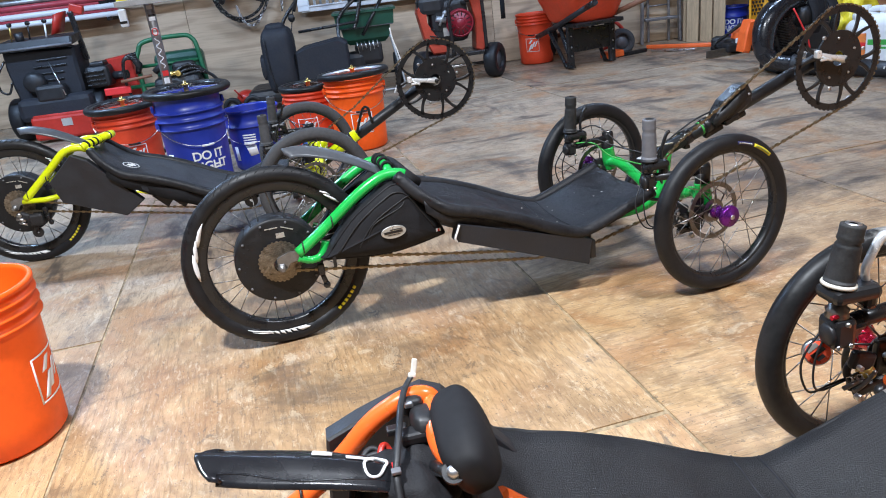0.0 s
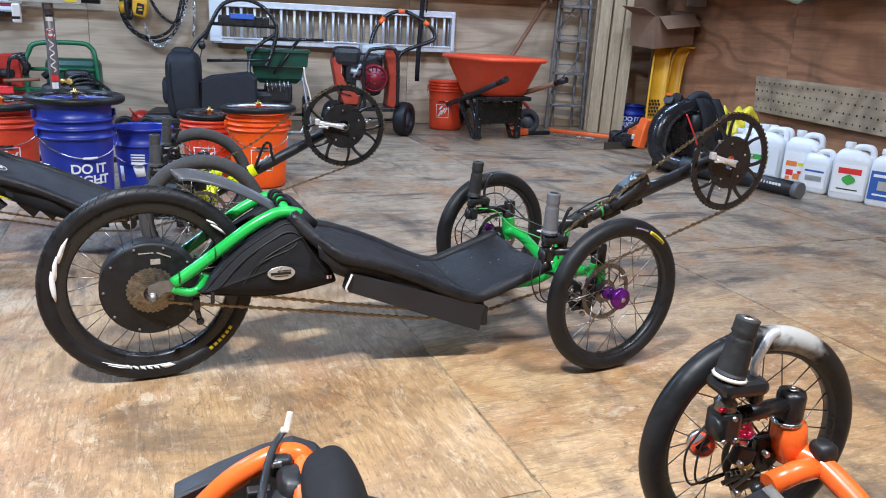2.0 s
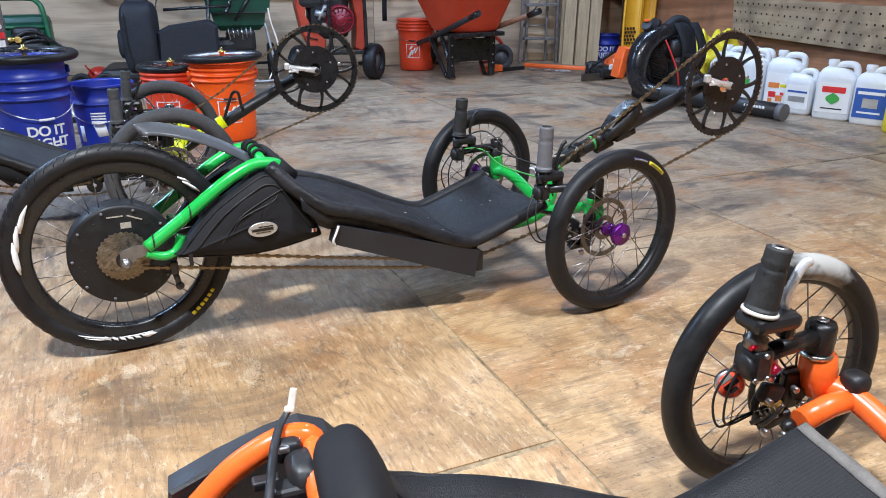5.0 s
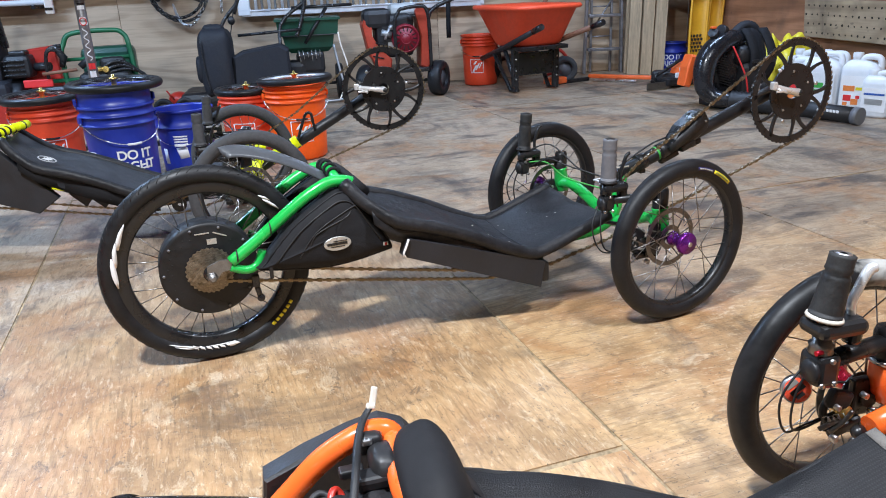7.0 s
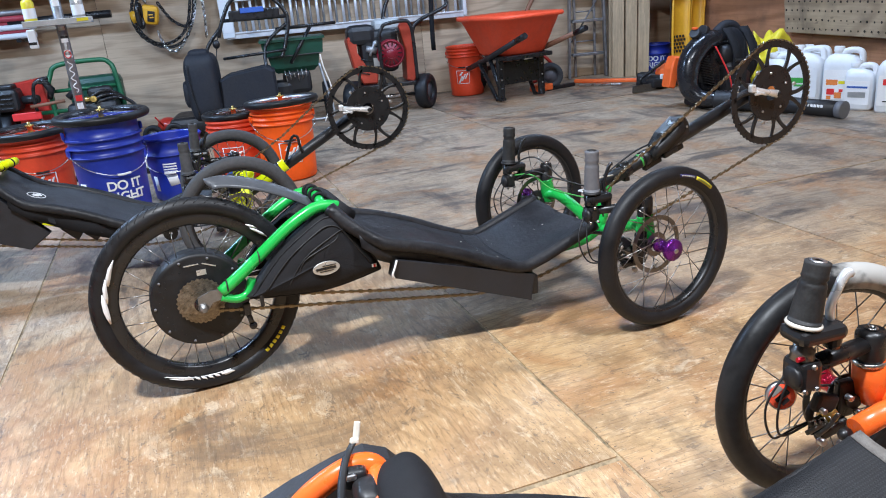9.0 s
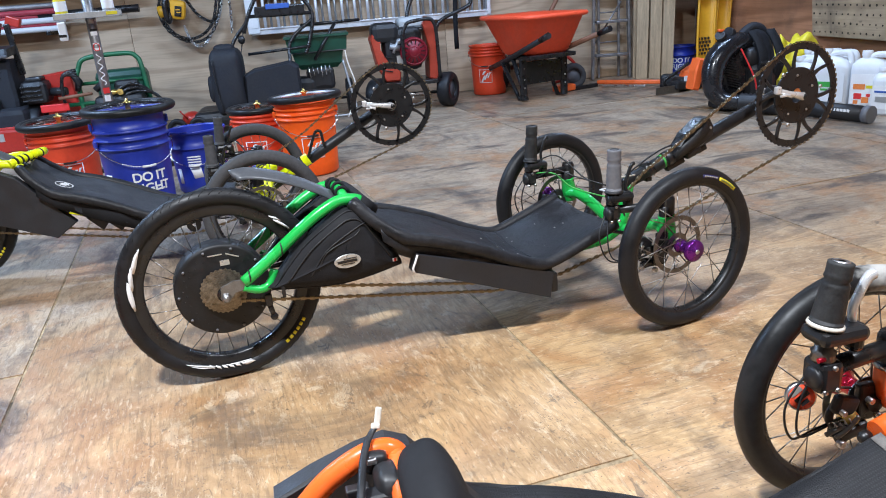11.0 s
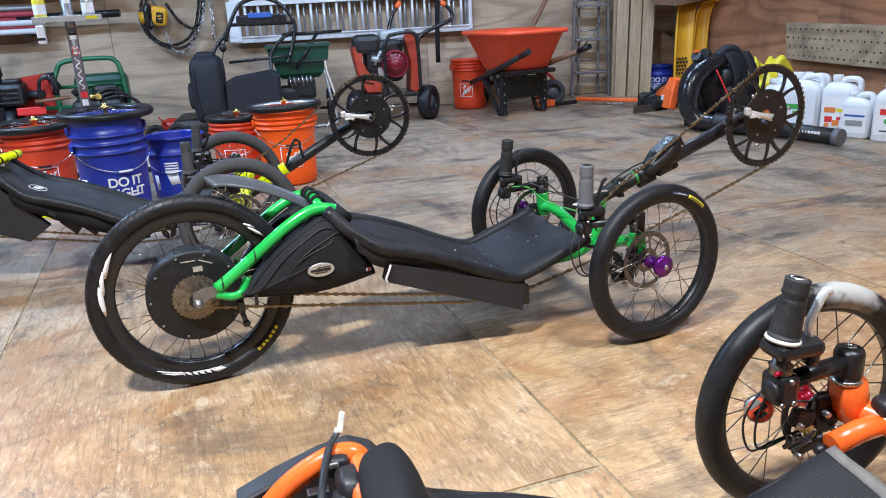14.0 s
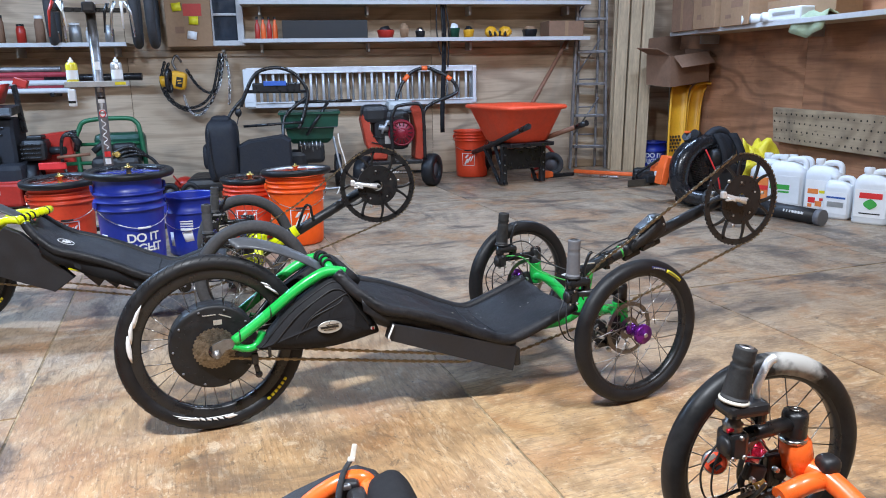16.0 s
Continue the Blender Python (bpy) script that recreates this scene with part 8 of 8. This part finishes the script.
SZ = 1.129
for q in range(4):
    b = thing("bottle", pose(0.1 + 0.045 * q, 6.42, SZ), "red and orange bottle on the shelf", "bottle", "bottles on the shelf")
    part("body", M().lathe([(0.0001, 0), (0.018, 0), (0.02, 0.005), (0.019, 0.1), (0.009, 0.13), (0.008, 0.16), (0.0001, 0.161)], 16), ORANGE_PL if q % 2 else RED_PAINT, b)
    part("cap", M().lathe([(0.0095, 0.15), (0.0095, 0.172), (0.0001, 0.173)], 12), BLACK, b)
carton(0.62, 6.46, SZ, (0.66, 0.24, 0.14), 0, BLACK_MATT, "long black tool case on the shelf", None, False)
for q, (x, w, h, mm) in enumerate(((0.36, 0.1, 0.05, SILVER), (0.66, 0.1, 0.06, RAW_ALU), (1.1, 0.14, 0.1, RED_PAINT), (1.25, 0.1, 0.12, CARD), (1.38, 0.08, 0.09, BLACK_MATT), (1.66, 0.1, 0.12, DARK_GREEN), (1.78, 0.09, 0.1, YELLOW_PL), (2.3, 0.14, 0.1, BLACK_MATT))):
    p = thing("parts_bin", pose(x, 6.4, SZ, 0, 0, 7 * (q % 3) - 6), "small bin of parts on the shelf", "bin", "small things on the shelf")
    part("bin", M().lathe([(0.0001, 0), (w * 0.4, 0), (w * 0.5, h * 0.6), (w * 0.5, h * 0.65), (w * 0.45, h * 0.65), (w * 0.36, 0.01), (0.0001, 0.01)], 4 if q % 2 else 20, pose(0, 0, 0, 0, 0, 45)), mm, p)
    part("contents", M().blob((0, 0, h * 0.6), (w * 0.36, w * 0.3, h * 0.35), 7, 0.5, q), (STEEL, WHITE_PL, BLACK_MATT, CARD)[q % 4], p)
for q in range(2):
    g = thing("work_glove", pose(1.96 + 0.12 * q, 6.37, SZ, 0, 0, 20 - 50 * q), "yellow and black work glove on the shelf", "glove", "gloves")
    part("palm", M().blob((0, 0, 0.045), (0.055, 0.04, 0.045), 10, 0.15, q), YELLOW_PL, g)
    for k in range(4):
        part("finger", M().tube([(-0.03 + 0.02 * k, -0.02, 0.05), (-0.036 + 0.024 * k, -0.045, 0.03), (-0.036 + 0.024 * k, -0.05, 0.012)], 0.01, 8), YELLOW_PL if k % 2 else BLACK_MATT, g)
carton(2.6, 6.46, SZ, (0.3, 0.24, 0.13), 0, CARD_DARK, "brown carton on the back shelf")
for q, (x, w, h, mm) in enumerate(((0.2, 0.3, 0.1, WHITE_PL), (0.6, 0.3, 0.12, RAW_ALU), (1.0, 0.22, 0.14, BLACK_MATT), (1.5, 0.5, 0.16, CARD_DARK), (2.05, 0.3, 0.1, BLUE_PR), (2.5, 0.4, 0.14, CARD))):
    carton(x, 6.47, 1.411, (w, 0.24, h), 2 * (q % 3) - 2, mm, "stored box on the upper shelf", None, q % 2 == 0)
nz = [("tall boxes", 3.5, 5.82, (0.3, 0.32, 0.4), CARD_DARK), ("", 3.5, 5.46, (0.34, 0.3, 0.34), CARD), ("", 3.5, 5.1, (0.3, 0.34, 0.26), CARD), ("", 3.58, 4.62, (0.18, 0.7, 0.14), CARD)]
for q, (_, x, y, s, mm) in enumerate(nz):
    carton(x, y, 1.139, (s[1], s[0], s[2]), -90, mm, "brown cardboard carton on the side shelf", CARD_DARK if q in (1, 2) else None)
for q in range(3):
    b = thing("plastic_bottle", pose(3.43, 5.0 - 0.12 * q, 1.139 + 0.032, 90, 0, 84), "clear plastic bottle lying on the side shelf", "bottle", "bottles on the side shelf")
    part("body", M().lathe([(0.0001, -0.08), (0.03, -0.08), (0.031, 0.03), (0.014, 0.06), (0.013, 0.08), (0.0001, 0.081)], 18), WHITE_PL, b)
    part("cap", M().lathe([(0.0145, 0.07), (0.0145, 0.088), (0.0001, 0.089)], 14), SILVER, b)
pk = thing("white_packet", pose(3.44, 4.6, 1.139, 0, 0, -86), "white printed packet on the side shelf", "packet")
part("packet", M().box((0, 0, 0.04), (0.3, 0.12, 0.08), 0.01), WHITE_PL, pk)
part("print", M().box((0, -0.0615, 0.045), (0.2, 0.002, 0.02), 0), SILVER, pk)
cl = thing("green_rag", pose(3.4, 4.4, 1.139), "pale green rag hanging over the shelf edge", "rag")
part("cloth", M().sheet([[(0.1 - 0.14 * u if u < 0.7 else 0.1 - 0.098 - 0.012 * math.sin(v * 9), -0.16 + 0.3 * v + 0.02 * math.sin(7 * u), (0.012 + 0.03 * abs(math.sin(6 * v + 3 * u))) if u < 0.7 else -0.3 * (u - 0.7) * (1.4 - abs(v - 0.5)) + 0.012) for v in [q / 8 for q in range(9)]] for u in [q / 9 for q in range(10)]], 0.008), mat("pale_green_cloth", (0.35, 0.42, 0.28), 0.85, vary=0.2, bump=0.4), cl)
# window side: tyres, carton, window, small parts
for q in range(3):
    w = thing("spare_tyre", pose((-1.36, -0.78, -0.66)[q], 6.4, 1.4, 0, 0, 101 - 3 * q), "worn grey tyre hung by the window", "tyre", "hung tyres")
    part("casing", M().tube([(0.24 * math.cos(a), 0, 0.3 * math.sin(a)) for a in [2 * math.pi * k / 40 for k in range(40)]], 0.034, 12, closed=True), RUBBER_GREY, w)
    part("wall_peg", M().bar((0.3, 0, 0.2), (0.1, 0, 0.26), 0.012), STEEL, w)
carton(-0.42, 6.56, 1.085, (0.34, 0.1, 0.5), 0, CARD, "tall cardboard sheet with sticky notes", RED_PAINT)
for q, (x, z, mm) in enumerate(((-0.5, 1.38, YELLOW_MARK), (-0.38, 1.28, YELLOW_MARK), (-0.4, 1.17, WHITE))):
    n_ = part("sticky_note", M().sheet([[(-0.035 + 0.07 * u, -0.004 * u, -0.03 + 0.06 * v) for u in (0, 0.5, 1)] for v in (0, 0.5, 1)], 0.001), mm, None, at=pose(x, 6.5, z, 0, 8 * q - 6, 0))
    tagged(n_, "small paper note stuck on cardboard sheet", "note", "sticky notes")
wn = thing("window_1", pose(-0.135, 6.6, 1.3), "white framed window with dark panes", "window", kind="structure")
for nm, c, s in (("frame", (0.1, -0.02, 0.05), (0.05, 0.06, 0.5)), ("frame", (-0.12, -0.02, 0.05), (0.03, 0.06, 0.5)), ("sill", (0, -0.03, -0.19), (0.25, 0.09, 0.04)), ("bar", (-0.01, -0.015, 0.03), (0.19, 0.03, 0.02))):
    part(nm, M().box(c, s, 0.004), SHELF_WHITE, wn)
part("pane", M().box((-0.01, 0.0, 0.05), (0.2, 0.012, 0.48), 0), mat("night_glass", (0.03, 0.04, 0.055), 0.12, vary=0.2), wn, "dark glass pane")
rnd = random.Random(5)
for q in range(14):
    x = -2.6 + 0.125 * q
    h = rnd.uniform(0.06, 0.2)
    p = thing("parts_jar", pose(x, 6.4 + rnd.uniform(-0.04, 0.06), 1.111), "small jar or tin on the window side shelf", "jar", "jars on the window side shelf")
    rr = rnd.uniform(0.028, 0.05)
    part("jar", M().lathe([(0.0001, 0), (rr, 0), (rr, h * 0.8), (rr * 0.8, h * 0.86), (rr * 0.8, h), (0.0001, h)], 16), rnd.choice([RAW_ALU, WHITE_PL, CARD_DARK, BLACK_MATT, BRASS, RED_PAINT, STEEL]), p)
    part("lid", M().lathe([(rr * 0.85, h * 0.93), (rr * 0.85, h * 1.04), (0.0001, h * 1.045)], 16), rnd.choice([BLACK, WHITE, SILVER]), p)
bd = part("trim", M().box((0.5, 6.655, 1.035), (6.4, 0.03, 0.05), 0.004), WALL_PLY, None)
tagged(bd, "wooden batten along the back wall", "trim", kind="structure")


# ---- plywood sheets of walls and floor ----
sheets(wall_back, X1 - X0, H, WALL_PLY, 2.44, ((0, 1.06), (1.06, 2.28), (2.28, H)), 1)
sheets(wall_right, Y1 - Y0, H, WALL_RED, 2.44, ((0, 1.14), (1.14, 2.36), (2.36, H)), 2)
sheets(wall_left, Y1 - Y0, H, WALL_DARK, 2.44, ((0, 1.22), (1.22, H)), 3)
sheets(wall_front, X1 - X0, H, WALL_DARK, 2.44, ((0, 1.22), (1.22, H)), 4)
# the floor is laid askew: columns along v, joints measured from the one by the orange trike
FA = 8.5
fu, fv = Vector((math.cos(radians(FA)), math.sin(radians(FA)), 0)), Vector((-math.sin(radians(FA)), math.cos(radians(FA)), 0))
WID, LEN = 1.15, 2.34
for col in range(-5, 5):
    u0 = 1.092 + (col - 1) * WID
    base = 1.353 if col < 1 else 2.575
    base += {-1: 0.9, -2: 0.0, -3: 1.1}.get(col, 0.0)
    for row in range(-4, 4):
        v0 = base + row * LEN
        c = fu * (u0 + WID / 2) + fv * (v0 + LEN / 2)
        hl, hw = LEN / 2 - 0.007, WID / 2 - 0.0036
        poly = [c + fv * a * hl + fu * b * hw for a, b in ((-1, -1), (1, -1), (1, 1), (-1, 1))]
        for axis, lim, sign in ((0, X0, 1), (0, X1, -1), (1, Y0, 1), (1, Y1, -1)):
            cut = []
            for p, q in zip(poly, poly[1:] + poly[:1]):
                dp, dq = sign * (p[axis] - lim), sign * (q[axis] - lim)
                if dp >= 0:
                    cut.append(p)
                if dp * dq < 0:
                    cut.append(p.lerp(q, dp / (dp - dq)))
            poly = cut
        if len(poly) < 3:
            continue
        at = pose(c.x, c.y, 0.0, 0, 0, FA + 90)
        back = at.inverted()
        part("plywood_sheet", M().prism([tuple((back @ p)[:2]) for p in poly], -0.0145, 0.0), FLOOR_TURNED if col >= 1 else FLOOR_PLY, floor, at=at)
